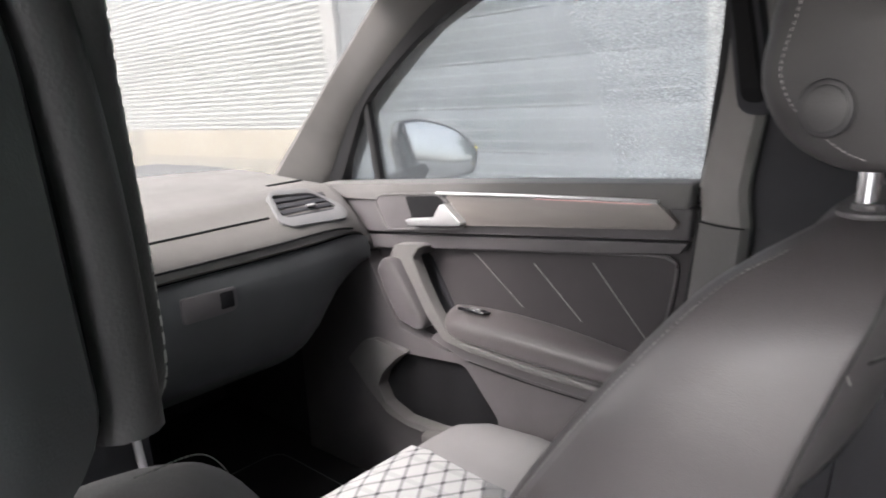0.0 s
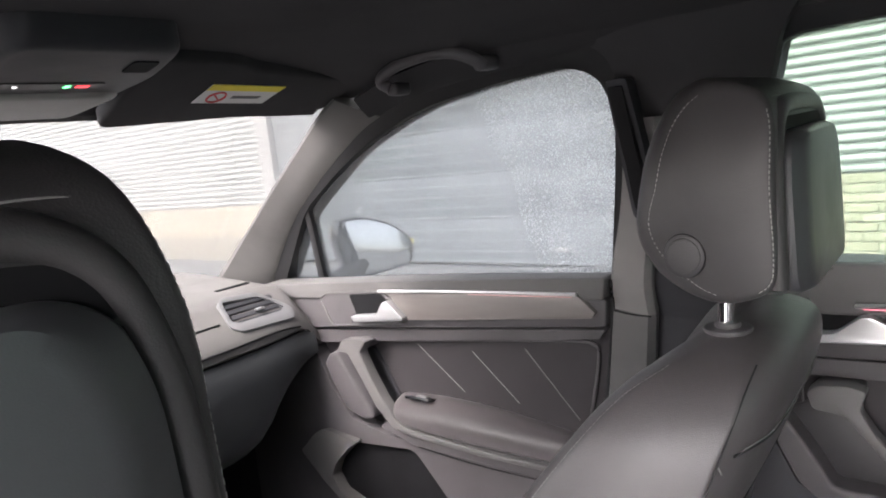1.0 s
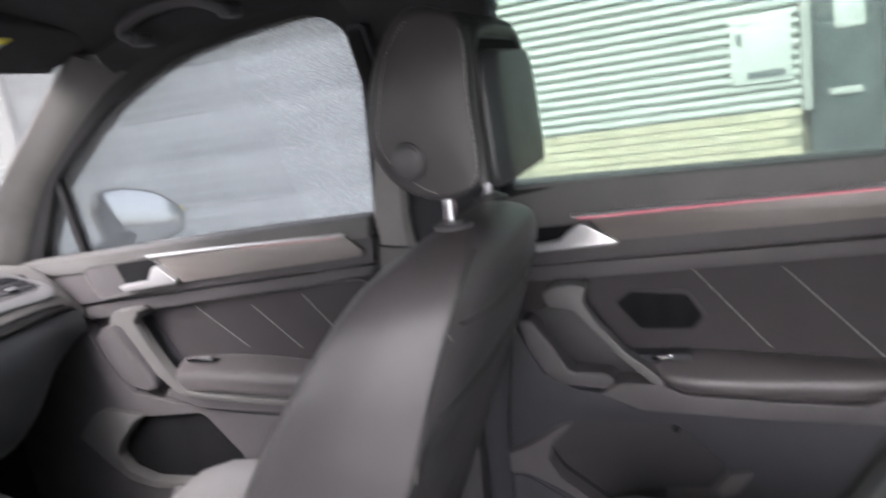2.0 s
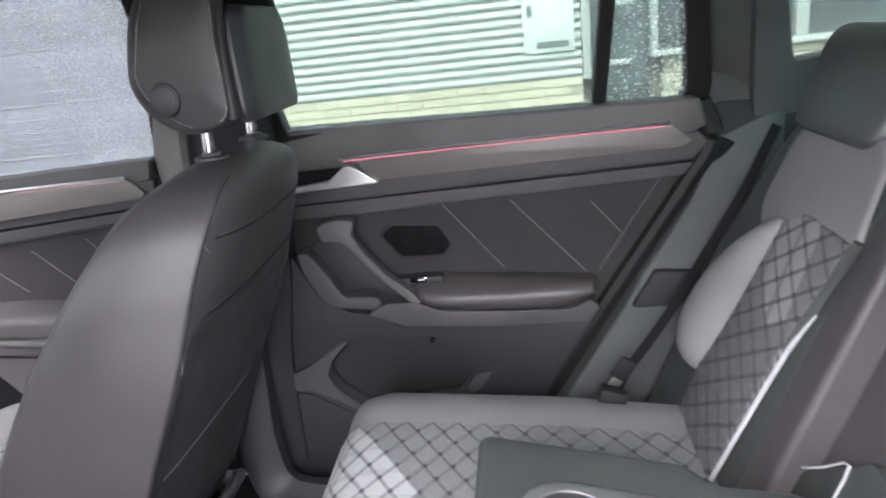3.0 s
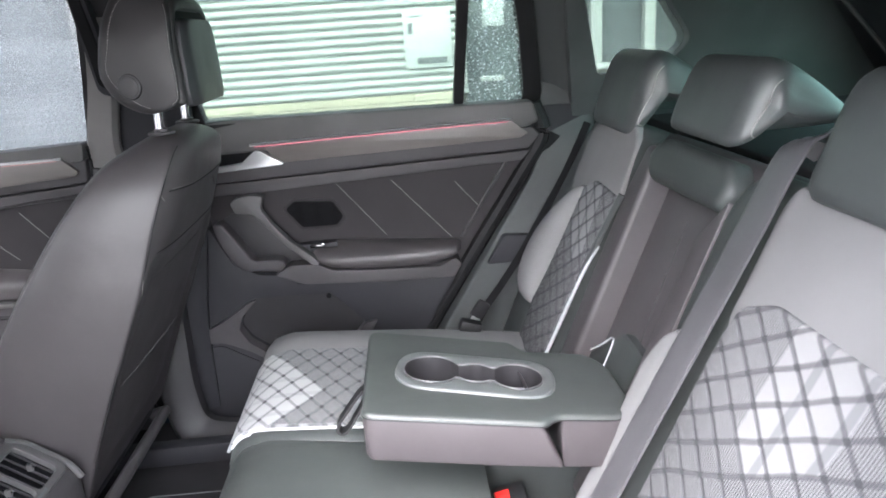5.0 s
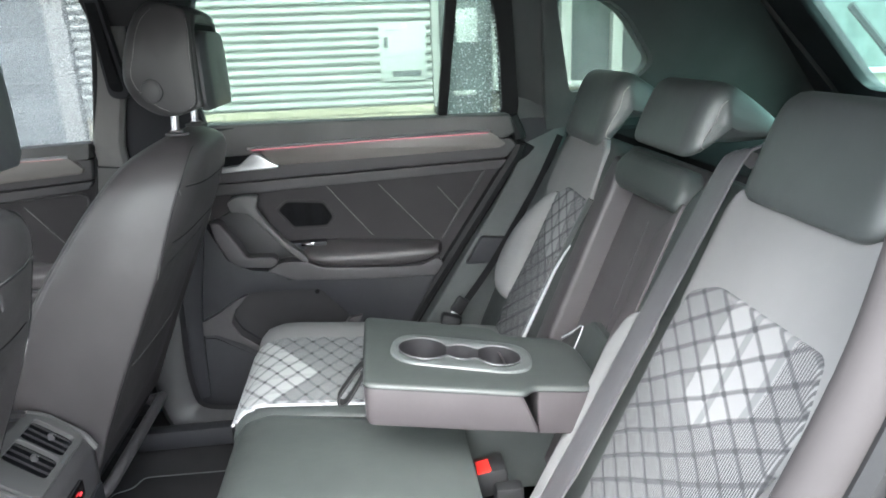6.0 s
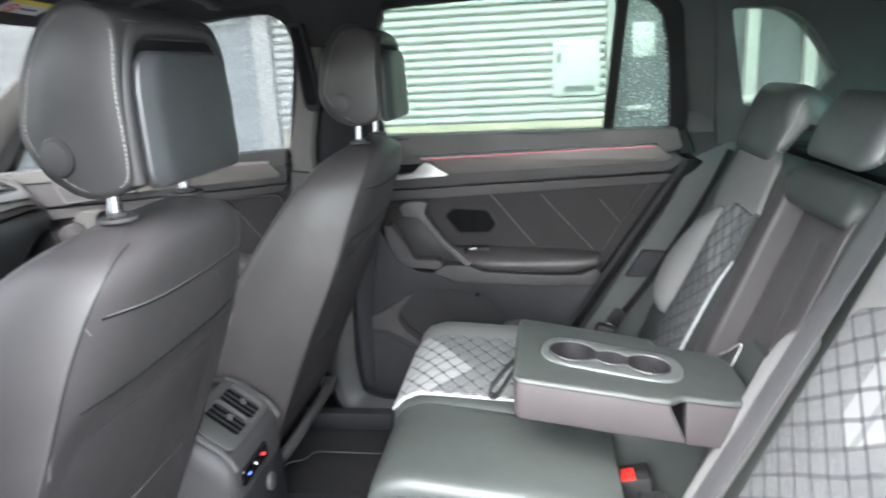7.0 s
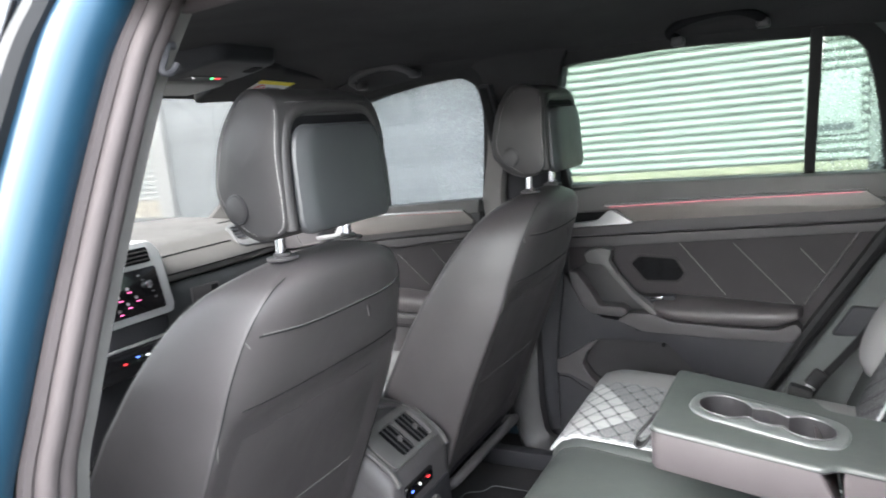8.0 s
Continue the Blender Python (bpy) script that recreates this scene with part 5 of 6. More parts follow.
    top = [taper(pad_point(prof, c, 0.1306, edges, 19, 62, -1)), *[Vector((x, -0.0785, 1.4208 - 12 * x ** 4)) for x in (-0.095, -0.05, 0, 0.05, 0.095)], taper(pad_point(prof, c, 0.1306, edges, 19, 62, 1))]
    sp("top_stitch", tube([p - Vector((0, 0, 0.0006)) for p in top], 0.0005, 5), stitch_dim, head, "pale stitching")
    half = [(0.1170, 1.262), (0.1175, 1.31), (0.1145, 1.350), (0.1085, 1.376), (0.099, 1.395), (0.083, 1.4070), (0.060, 1.4120)]
    RIM = [*[(-x, z) for x, z in half], (0, 1.4130), *reversed(half)]
    sp("rear_rim", sweep([Vector((x, -0.083 + 0.02 * (z - 1.33), z)) for x, z in RIM], circle(0.0085, 12), up=(0, 1, 0)), leather_shaded, head, "padded rim")
    sp("rear_gap", slab(rounded([(-0.111, 1.262), (-0.110, 1.355), (-0.092, 1.402), (0.092, 1.402), (0.110, 1.355), (0.111, 1.262)], [0.012, 0.03, 0.03, 0.03, 0.03, 0.012]), lambda x, z, d: (x, -0.074 + 0.02 * (z - 1.33) - d, z), 0.0, 0.0135), dark_gap, head)
    rings = []
    face = rounded([(-0.107, 1.352), (-0.098, 1.380), (-0.080, 1.391), (0.080, 1.391), (0.098, 1.380), (0.107, 1.352), (0.109, 1.268), (0.097, 1.253), (-0.097, 1.253), (-0.109, 1.268)], 0.012)
    for d, sx, sz in ((0.0, 1.0, 1.0), (0.008, 1.0, 1.0), (0.0115, 0.985, 0.994), (0.0190, 0.87, 0.965), (0.0215, 0.82, 0.94), (0.0228, 0.74, 0.86), (0.0240, 0.4, 0.5)):
        rings.append([(x * sx, -0.084 - d + 0.03 * (z - 1.33), 1.320 + (z - 1.320) * sz) for x, z in face])
    sp("rear_cover", loft(rings), cover_mat, head, "smooth dark plastic back cover", angle=24)
    sp("release_button", cylinder((-0.1330, -0.006, 1.2925), (-1, 0, 0), 0.0165, 0.0100, 28, 0.003), leather_shaded, head, "round release button")
    sp("button_ring", cylinder((-0.1325, -0.006, 1.2925), (-1, 0, 0), 0.0200, 0.0080, 28, 0.0025), plastic_deep, head)
    for s in (-1, 1):
        sp("headrest_rod", cylinder((s * 0.077, -0.027, 1.235), (0, -0.06, 1), 0.0075, 0.09, 14), chrome, seat, "chrome rod")
        sp("rod_collar", merged(cylinder((s * 0.077, -0.028, 1.2130), (0, 0.0, 1), 0.022, 0.005, 20, 0.002), cylinder((s * 0.077, -0.028, 1.2175), (0, 0.0, 1), 0.012, 0.006, 16, 0.002)), plastic, seat, "black rod collar")
    return seat


passenger_seat = front_seat()
driver_seat = copy_thing(passenger_seat, pose(-0.332, 0.092, SEAT_BASE.z))
for ob in driver_seat.children:
    if ob.name.startswith("headrest."):
        # this headrest is pushed further down on its rods
        ob.location.z -= 0.007

# ---- rear bench ----
def on_back(x, z, d):
    """Rear backrest plane; d is metres proud, forwards and up."""
    return (x, -0.665 - 0.40 * (z - 0.70) + 0.93 * d, z + 0.37 * d)


def rear_backrest(body, suede, cloth, field, s, bolster, label):
    """One outer third of the backrest: leather body, suede upper, quilted centre, suede bolster."""
    seat = thing("rear_car_seat", label, "car seat", group="rear seats")
    back = part("backrest", slab(rounded(body, 0.03), on_back, -0.13, 0.0, 0.030, 4), leather_rear, seat)
    part("suede_panel", slab(rounded(suede, 0.016), on_back, -0.02, 0.007, 0.006, 3), alcantara, back, "light grey suede panel")
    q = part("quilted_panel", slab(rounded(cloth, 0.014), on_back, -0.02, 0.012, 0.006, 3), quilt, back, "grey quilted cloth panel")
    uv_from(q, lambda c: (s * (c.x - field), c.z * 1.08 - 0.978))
    rings = []
    for z, x0, x1, d in bolster:
        rings.append([on_back(x0 + (x1 - x0) * k, z, d * h) for k, h in ((0, 0), (0.04, 0.45), (0.2, 0.85), (0.45, 1.0), (0.7, 0.95), (0.88, 0.7), (0.98, 0.25), (1.0, -0.3), (0.9, -1.0), (0.1, -1.0))])
    part("bolster", loft(rings), alcantara, back, "light grey suede bolster", soft=1, angle=70)
    return seat


rb = rear_backrest([(0.245, 0.56), (0.250, 1.12), (0.30, 1.165), (0.57, 1.165), (0.61, 1.10), (0.68, 0.92), (0.69, 0.56)],
                   [(0.262, 1.03), (0.285, 1.14), (0.32, 1.162), (0.50, 1.162), (0.54, 1.13), (0.558, 1.03), (0.50, 0.97)],
                   [(0.335, 0.60), (0.300, 0.90), (0.266, 1.045), (0.40, 1.048), (0.455, 1.022), (0.50, 0.96), (0.512, 0.85), (0.50, 0.60)], 0.360, -1,
                   [(0.752, 0.525, 0.575, 0.012), (0.760, 0.505, 0.600, 0.030), (0.79, 0.490, 0.615, 0.048), (0.84, 0.475, 0.612, 0.054), (0.90, 0.462, 0.592, 0.052), (0.96, 0.452, 0.550, 0.042), (1.00, 0.446, 0.508, 0.028), (1.03, 0.440, 0.468, 0.014)],
                   "rear seat in grey suede and quilted cloth by the closed door")
part("inner_piping", tube([on_back(x, z, d) for x, z, d in ((0.283, 0.955, 0.001), (0.292, 0.90, 0.007), (0.308, 0.77, 0.008), (0.327, 0.60, 0.008))], 0.0033, 10, 2), piping, rb.children[0], "pale piping")
part("edge_roll", sweep([on_back(x, z, 0.005) for x, z in ((0.263, 1.05), (0.281, 0.98), (0.298, 0.90))], circle(0.0065, 8)), leather_rear, rb.children[0])
lb = rear_backrest([(-0.055, 0.56), (-0.060, 1.12), (-0.10, 1.165), (-0.56, 1.165), (-0.62, 1.10), (-0.655, 0.95), (-0.655, 0.56)],
                   [(-0.180, 1.0), (-0.186, 1.14), (-0.20, 1.163), (-0.55, 1.163), (-0.61, 1.10), (-0.625, 1.0), (-0.60, 0.93), (-0.44, 0.93)],
                   [(-0.16, 0.60), (-0.188, 0.98), (-0.199, 1.027), (-0.255, 1.051), (-0.462, 1.051), (-0.478, 0.985), (-0.42, 0.60)], -0.326, 1,
                   [(0.66, -0.44, -0.60, 0.02), (0.70, -0.435, -0.63, 0.040), (0.80, -0.440, -0.64, 0.044), (0.90, -0.460, -0.635, 0.036), (0.96, -0.480, -0.625, 0.024), (1.00, -0.495, -0.61, 0.012)],
                   "rear seat in grey suede and quilted cloth by the open doorway")
part("inner_bolster", slab(rounded([(-0.046, 0.600), (-0.070, 0.769), (-0.078, 0.903), (-0.100, 0.948), (-0.130, 0.970), (-0.150, 0.962), (-0.139, 0.881), (-0.116, 0.702), (-0.085, 0.600)], 0.015), on_back, -0.03, 0.030, 0.014, 4), alcantara, lb.children[0], "light grey suede inner edge")

mid_seat = thing("rear_car_seat", "narrow black centre rear seat with its armrest folded down", "car seat", group="rear seats")
mid = part("backrest", slab(rounded([(-0.045, 0.60), (-0.045, 1.13), (0.245, 1.13), (0.245, 0.60)], 0.02), on_back, -0.14, -0.045, 0.008), leather_mid, mid_seat, "charcoal recess panel")
part("upper_pad", slab(rounded([(-0.050, 1.096), (-0.058, 1.13), (-0.03, 1.160), (0.20, 1.160), (0.232, 1.13), (0.205, 1.092)], 0.02), on_back, -0.12, 0.004, 0.025, 4), leather_rear, mid)
part("side_pillar", slab(rounded([(0.205, 0.60), (0.205, 1.13), (0.25, 1.145), (0.27, 1.06), (0.275, 0.60)], 0.015), on_back, -0.10, 0.0, 0.022, 4), leather_mid, mid)
part("side_pillar", slab(rounded([(-0.065, 0.60), (-0.070, 1.12), (-0.028, 1.06), (-0.015, 0.60)], 0.012), on_back, -0.10, 0.0, 0.014, 3), leather_mid, mid)
part("fold_seam", tube([on_back(x, z, -0.0448) for x, z in ((0.10, 1.06), (0.09, 0.92), (0.075, 0.82))], 0.0007), plastic_deep, mid)
part("top_roll", slab(rounded([(-0.215, 1.09), (-0.215, 1.168), (0.285, 1.168), (0.285, 1.09)], 0.02), on_back, -0.15, -0.034, 0.030, 4), leather_mid, mid)
part("recess_cover", slab(rounded([(0.262, 0.72), (0.245, 0.766), (0.215, 0.792), (0.137, 0.850), (0.118, 0.872), (0.0, 0.870), (-0.02, 0.80), (0.20, 0.70)], 0.012), on_back, -0.07, -0.028, 0.006), leather_rear, mid)
part("cover_piping", sweep([on_back(x, z, -0.026) for x, z in ((0.262, 0.735), (0.245, 0.767), (0.215, 0.793), (0.175, 0.822), (0.137, 0.850), (0.134, 0.785))], circle(0.0016, 6), steps=3), piping, mid, "pale piping")

def rear_headrest(cx, w, foot, label):
    """A draped headrest: padded front that rounds into flat sides, its tail lying on the backrest. foot: height of the front's lower edge."""
    ob = thing("rear_headrest", label, "headrest", group="rear headrests")
    k = foot - 1.150
    prof = closed_curve([(-0.828 - 0.25 * k, foot + 0.006), (-0.842, 1.205 + 0.3 * k), (-0.855, 1.245), (-0.872, 1.275), (-0.897, 1.286), (-0.935, 1.266), (-0.985, 1.226), (-0.992, 1.205), (-0.955, 1.198), (-0.905, 1.196), (-0.872, 1.182 + 0.45 * k), (-0.846, foot - 0.001)], 3)
    bm, c = pad_loft(prof, w / 2, 0.034)
    bmesh.ops.translate(bm, vec=(cx, 0, 0), verts=bm.verts)
    pad = part("pad", bm, leather_head, ob, angle=70)
    for s in (-1, 1):
        part("edge_stitch", tube([pad_point(prof, c, w / 2 + 0.0004, 0.034, i, 74, s) + Vector((cx, 0, 0)) for i in range(-2, 12)], 0.0008, 5, 2), stitch, pad, "pale stitching")
    return ob


rear_headrest(0.438, 0.245, 1.146, "black leather rear headrest by the far rear pillar")
rear_headrest(0.052, 0.232, 1.180, "black leather centre rear headrest")
rear_headrest(-0.338, 0.250, 1.158, "black leather rear headrest beside the open door")


def roll(x, k, z0, zf, yf, yb):
    """Cushion surface: k from the back (0) over the top to the front's foot (1)."""
    ys = [(0.0, yb, z0 - 0.050), (0.35, yb * 0.6 + yf * 0.4, z0 - 0.018), (0.62, yf - 0.07, z0 + 0.004), (0.74, yf - 0.028, z0 - 0.006), (0.83, yf - 0.006, z0 - 0.030), (0.92, yf, z0 - 0.065), (1.0, yf - 0.012, zf)]
    pts = [Vector((k, y, z)) for k, y, z in ys]
    for a, b in zip(pts, pts[1:]):
        if k <= b.x + 1e-9:
            t = (k - a.x) / (b.x - a.x)
            t = t * t * (3 - 2 * t) * 0.3 + t * 0.7
            return Vector((x, a.y + (b.y - a.y) * t, a.z + (b.z - a.z) * t))
    return Vector((x, ys[-1][1], ys[-1][2]))


def bench_cushion(x0, x1, z0, yf, yb, material, seat):
    xs = [0, 0.015, 0.05, 0.12, 0.3, 0.5, 0.7, 0.88, 0.95, 0.985, 1]
    drop = [0.035, 0.014, 0.004, 0, 0, 0, 0, 0, 0.004, 0.014, 0.035]
    rings = []
    for k, d in zip(xs, drop):
        x = x0 + (x1 - x0) * k
        ring = [roll(x, j / 16, z0, 0.56, yf - d * 0.3, yb) - Vector((0, 0, d * (1 - j / 20))) for j in range(17)]
        ring += [Vector((x, yf - 0.03, 0.53)), Vector((x, yb, 0.53))]
        rings.append(ring)
    return part("seat_cushion", loft(rings), material, seat, "black leather cushion", angle=60)


rc = bench_cushion(0.105, 0.555, 0.730, -0.092, -0.70, leather_rear, rb)
part("suede_border", shell(lambda u, v: roll(0.430 + 0.090 * v, 0.05 + 0.75 * u, 0.730 + 0.006 * math.sin(math.pi * v), 0.56, -0.094, -0.69), 14, 6, 0.008), alcantara, rc, "light grey suede border")
q = part("quilted_panel", shell(lambda u, v: roll(0.140 + 0.290 * v, 0.05 + 0.76 * u, 0.731, 0.56, -0.094, -0.69), 18, 8, 0.009), quilt_flat, rc, "grey quilted cloth panel")
uv_from(q, lambda c: (c.x - 0.255, c.y + 0.248 + 0.9 * max(0, 0.728 - c.z)))
part("piping", sweep([roll(0.128, k, 0.731, 0.56, -0.094, -0.69) + Vector((0, 0, 0.004)) for k in (0.05, 0.3, 0.6, 0.70, 0.76, 0.81)], circle(0.0026, 6)), piping, rc, "pale piping")
part("piping", sweep([roll(x, 0.815, 0.731, 0.56, -0.092, -0.69) + Vector((0, 0.003, 0.0)) for x in (0.128, 0.28, 0.42)], circle(0.0030, 6)), piping, rc, "pale piping")
bench_cushion(-0.150, 0.124, 0.727, -0.100, -0.515, leather_rear, mid_seat)
bench_cushion(-0.62, -0.155, 0.710, -0.092, -0.70, leather_rear, lb)

# folding armrest with cup holders
rest = thing("folding_armrest", "black leather folding centre armrest with three cup holders", "armrest")
A_TOP, A_LOW = 0.883, 0.812
arm_out = rounded([(0.166, -0.348), (-0.101, -0.344), (-0.1175, -0.582), (-0.099, -0.598), (-0.099, -0.690), (-0.060, -0.712), (0.050, -0.712), (0.092, -0.690), (0.098, -0.592), (0.131, -0.574)], [0.020, 0.016, 0.008, 0.010, 0.03, 0.02, 0.03, 0.03, 0.012, 0.010], 5)
CUPS = ((0.0210, -0.4430, 0.0410), (0.0100, -0.5050, 0.0285), (0.0030, -0.5640, 0.0375))
tray_c, tray_d = Vector((0.0130, -0.5045)), Vector((-0.165, -0.986)).normalized()
tray_n = Vector((tray_d.y, -tray_d.x))


def tray_outline(l, w, r):
    return rounded([tuple(tray_c + tray_d * a + tray_n * b) for a, b in ((-l, -w), (l, -w), (l, w), (-l, w))], r, 6)


def arm_at(x, y, d):
    """The armrest falls slightly towards the backrest."""
    return (x, y, A_TOP + 0.12 * (y + 0.35) + d)


def shell_at(x, y, d):
    """The front block's rear end leans back towards its foot."""
    return arm_at(x, y - 0.45 * (-0.012 - d) * smoothstep(-0.50, -0.57, y), d)


def inset(pts, k):
    """The outline moved inwards by k."""
    p = [Vector(q) for q in pts]
    turn = math.copysign(1, sum(a.x * b.y - a.y * b.x for a, b in zip(p, p[1:] + p[:1])))
    out = []
    for a, b, c in zip(p[-1:] + p[:-1], p, p[1:] + p[:1]):
        d = ((b - a).normalized() + (c - b).normalized()).normalized()
        out.append(b + Vector((-d.y, d.x)) * turn * k)
    return out


def fine(pts, step):
    """The outline with its long edges divided."""
    out = []
    for a, b in zip(pts, [*pts[1:], pts[0]]):
        a, b = Vector(a), Vector(b)
        n = max(1, round((b - a).length / step))
        out += [a.lerp(b, i / n) for i in range(n)]
    return out


def stadium_at(v, l, w):
    """Where the ray from the tray's centre towards v meets the tray's round-ended outline."""
    q = v - tray_c
    d = Vector((q.dot(tray_d), q.dot(tray_n))).normalized()
    lo, hi = 0.0, 2 * l
    for _ in range(30):
        m = (lo + hi) / 2
        e = Vector((max(0.0, abs(d.x * m) - (l - w)), d.y * m))
        lo, hi = (m, hi) if e.length < w else (lo, m)
    return tray_c + tray_d * d.x * lo + tray_n * d.y * lo


def arm_walls(outline, place, low, high):
    """Upright sides and a flat bottom, open above."""
    bm = loft([[place(x, y, d) for x, y in inset(outline, k)] for k, d in ((0.004, high), (0.001, high - 0.0012), (0.0, high - 0.004), (0.0, low + 0.008), (0.003, low + 0.002), (0.010, low))], False)
    bm.verts.ensure_lookup_table()
    bm.faces.new(bm.verts[-len(outline):])
    return bm


arm_front = fine(rounded([(0.165, -0.348), (-0.1015, -0.345), (-0.1180, -0.581), (0.130, -0.574)], [0.018, 0.014, 0.008, 0.01], 4), 0.02)
arm_rear = fine(rounded([(0.097, -0.606), (-0.0985, -0.606), (-0.0985, -0.690), (-0.060, -0.711), (0.050, -0.711), (0.091, -0.690)], [0.004, 0.004, 0.03, 0.02, 0.03, 0.03], 4), 0.02)
part("side_shell", arm_walls(arm_front, shell_at, A_LOW - A_TOP, -0.0072), arm_shell, rest, "matte charcoal armrest side, tinted for the doorway light")
part("hinge_block", arm_walls(arm_rear, arm_at, A_LOW - A_TOP - 0.012, -0.0072), arm_shell, rest, "recessed charcoal hinge block")
edge = fine(arm_out, 0.006)
rings = [[arm_at(p.x, p.y, d) for p in inset(edge, k)] for k, d in ((0.001, -0.0074), (0.0, -0.0066), (0.0004, -0.0042), (0.0018, -0.0020), (0.0042, -0.0006), (0.0075, 0.0))]
inner = inset(edge, 0.0075)
for k in (0.25, 0.5, 0.75, 0.9, 1.0):
    rings.append([arm_at(*p.lerp(stadium_at(p, 0.1135, 0.0555), k), -0.0012 * smoothstep(0.75, 1.0, k)) for p in inner])
part("top_pad", loft(rings, False), leather_rear, rest, "black leather armrest top", angle=60)


def cups_outline(grow, n=40):
    """Three touching cups as one outline along the tray's axis."""
    cup = [((Vector((x, y)) - tray_c).dot(tray_d), r + grow) for x, y, r in CUPS]
    s0, s1 = cup[0][0] - cup[0][1], cup[2][0] + cup[2][1]
    half = []
    for k in range(n + 1):
        s = (s0 + s1) / 2 - (s1 - s0) / 2 * math.cos(math.pi * k / n)
        w = max(math.sqrt(max(0.0, r * r - (s - c) ** 2)) for c, r in cup)
        half.append((s, w if k in (0, n) else max(w, 0.012 if 0.1 < k / n < 0.9 else 0.0)))
    ring = [(s, w) for s, w in half] + [(s, -w) for s, w in reversed(half[1:-1])]
    return [tuple(tray_c + tray_d * a + tray_n * b) for a, b in ring]


part("cup_tray", slab(tray_outline(0.1155, 0.0580, 0.0575), arm_at, -0.010, 0.003, 0.004, 3, [cups_outline(0.0)]), tray_mat, rest, "grey cup holder tray")
well = [[arm_at(x, y, z) for x, y in cups_outline(g)] for g, z in ((-0.0005, 0.002), (-0.0008, -0.02), (-0.001, -0.058), (-0.006, -0.063))]
wells = loft(well, False)
wells.verts.ensure_lookup_table()
low_ring = wells.verts[-len(well[0]):]
for k in range(1, len(low_ring) // 2 - 1):
    wells.faces.new((low_ring[k], low_ring[k + 1], low_ring[-k - 1], low_ring[-k]))
cup = part("cup_well", wells, plastic_deep, rest, "charcoal cup well")
part("rim", sweep([arm_at(x, y, 0.0035) for x, y in [*cups_outline(0.0), cups_outline(0.0)[0]]], circle(0.0008, 6), steps=1), silver_paint, cup, "thin silver rim")
part("top_seam", sweep([arm_at(x, y, -0.0076) for x, y in [*arm_out, arm_out[0]]], circle(0.0010, 6), steps=1), black_rubber, rest)
part("pull_loop", sweep([(0.005, -0.350, 0.868), (0.004, -0.336, 0.858), (0.002, -0.318, 0.836), (0.0, -0.304, 0.818), (0.0, -0.300, 0.806), (0.0, -0.306, 0.800), (0.0, -0.316, 0.806), (0.002, -0.330, 0.826), (0.004, -0.343, 0.846), (0.005, -0.350, 0.852)], [(-0.002, -0.010), (0.002, -0.010), (0.002, 0.010), (-0.002, 0.010)], up=(1, 0, 0)), black_rubber, rest, "black pull strap")

# belts and buckles
belt = thing("seat_belt", "grey seat belt running down between the rear seats", "seat belt", group="seat belts")
part("webbing", sweep([on_back(x, z, d) for x, z, d in ((-0.188, 1.208, -0.02), (-0.191, 1.204, 0.016), (-0.195, 1.180, 0.030), (-0.194, 1.110, 0.035), (-0.182, 0.990, 0.037), (-0.160, 0.815, 0.038), (-0.146, 0.690, 0.040), (-0.125, 0.60, 0.036))], [(-0.0245, -0.0012), (0.0, -0.002), (0.0245, -0.0012), (0.0245, 0.0012), (0.017, 0.0032), (0.009, 0.0014), (0.001, 0.0036), (-0.008, 0.0012), (-0.017, 0.0030), (-0.0245, 0.0010)], up=(0, 0.93, 0.37), scale=lambda t: 0.95 + 0.2 * t), webbing, belt)
part("buckle", rbox((-0.02, -0.575, 0.60), (0.03, 0.05, 0.06), 0.008), black_rubber, belt)
belt2 = thing("seat_belt", "dark seat belt hanging beside the far rear seat", "seat belt", group="seat belts")
part("webbing", sweep([(0.700, -0.860, 1.12), (0.690, -0.808, 1.016), (0.684, -0.764, 0.941), (0.674, -0.729, 0.889), (0.659, -0.686, 0.826), (0.639, -0.637, 0.766), (0.618, -0.584, 0.705), (0.60, -0.550, 0.65)], [(-0.0085, -0.0015), (0.0085, -0.0015), (0.0085, 0.0015), (-0.0085, 0.0015)], up=(-0.9, 0.4, 0)), webbing_dark, belt2)
part("tongue", rbox((0.612, -0.578, 0.715), (0.012, 0.032, 0.046), 0.006, 2, Matrix.Rotation(0.6, 3, "X")), black_rubber, belt2, "black belt tongue")
part("tongue_tip", rbox((0.610, -0.562, 0.688), (0.006, 0.022, 0.024), 0.003, 2, Matrix.Rotation(0.6, 3, "X")), satin, belt2, "metal tip")
for x, y, r in ((0.012, -0.556, 0.25),):
    b = thing("belt_buckle", "black belt buckle with a red release button between the rear cushions", "belt buckle")
    part("case", rbox((x + 0.008, y + 0.004, 0.624), (0.056, 0.056, 0.05), 0.008, 2, Matrix.Rotation(-0.2, 3, "X")), black_rubber, b)
    part("release_button", rbox((x + 0.003, y + 0.018, 0.640), (0.038, 0.026, 0.014), 0.003, 2, Matrix.Rotation(-0.2, 3, "X")), red_plastic, b, "red release button")
b2 = thing("belt_buckle", "black belt buckle at the far rear cushion's edge", "belt buckle")
part("case", rbox((0.520, -0.545, 0.715), (0.030, 0.050, 0.03), 0.008, 2, Matrix.Rotation(0.3, 3, "X")), black_rubber, b2)

# ---- centre console ----
console = thing("centre_console", "grey centre console with rear air vents and climate buttons", "console")
cx0, cx1 = -0.100, 0.140


def on_console(x, z, d):
    """Rear of the console: upright below, a steep slope with the vents above."""
    if z < 0.708:
        return (x, 0.143 - d, z)
    return (x, 0.150 + 1.33 * (z - 0.708) - 0.60 * d, z + 0.80 * d)


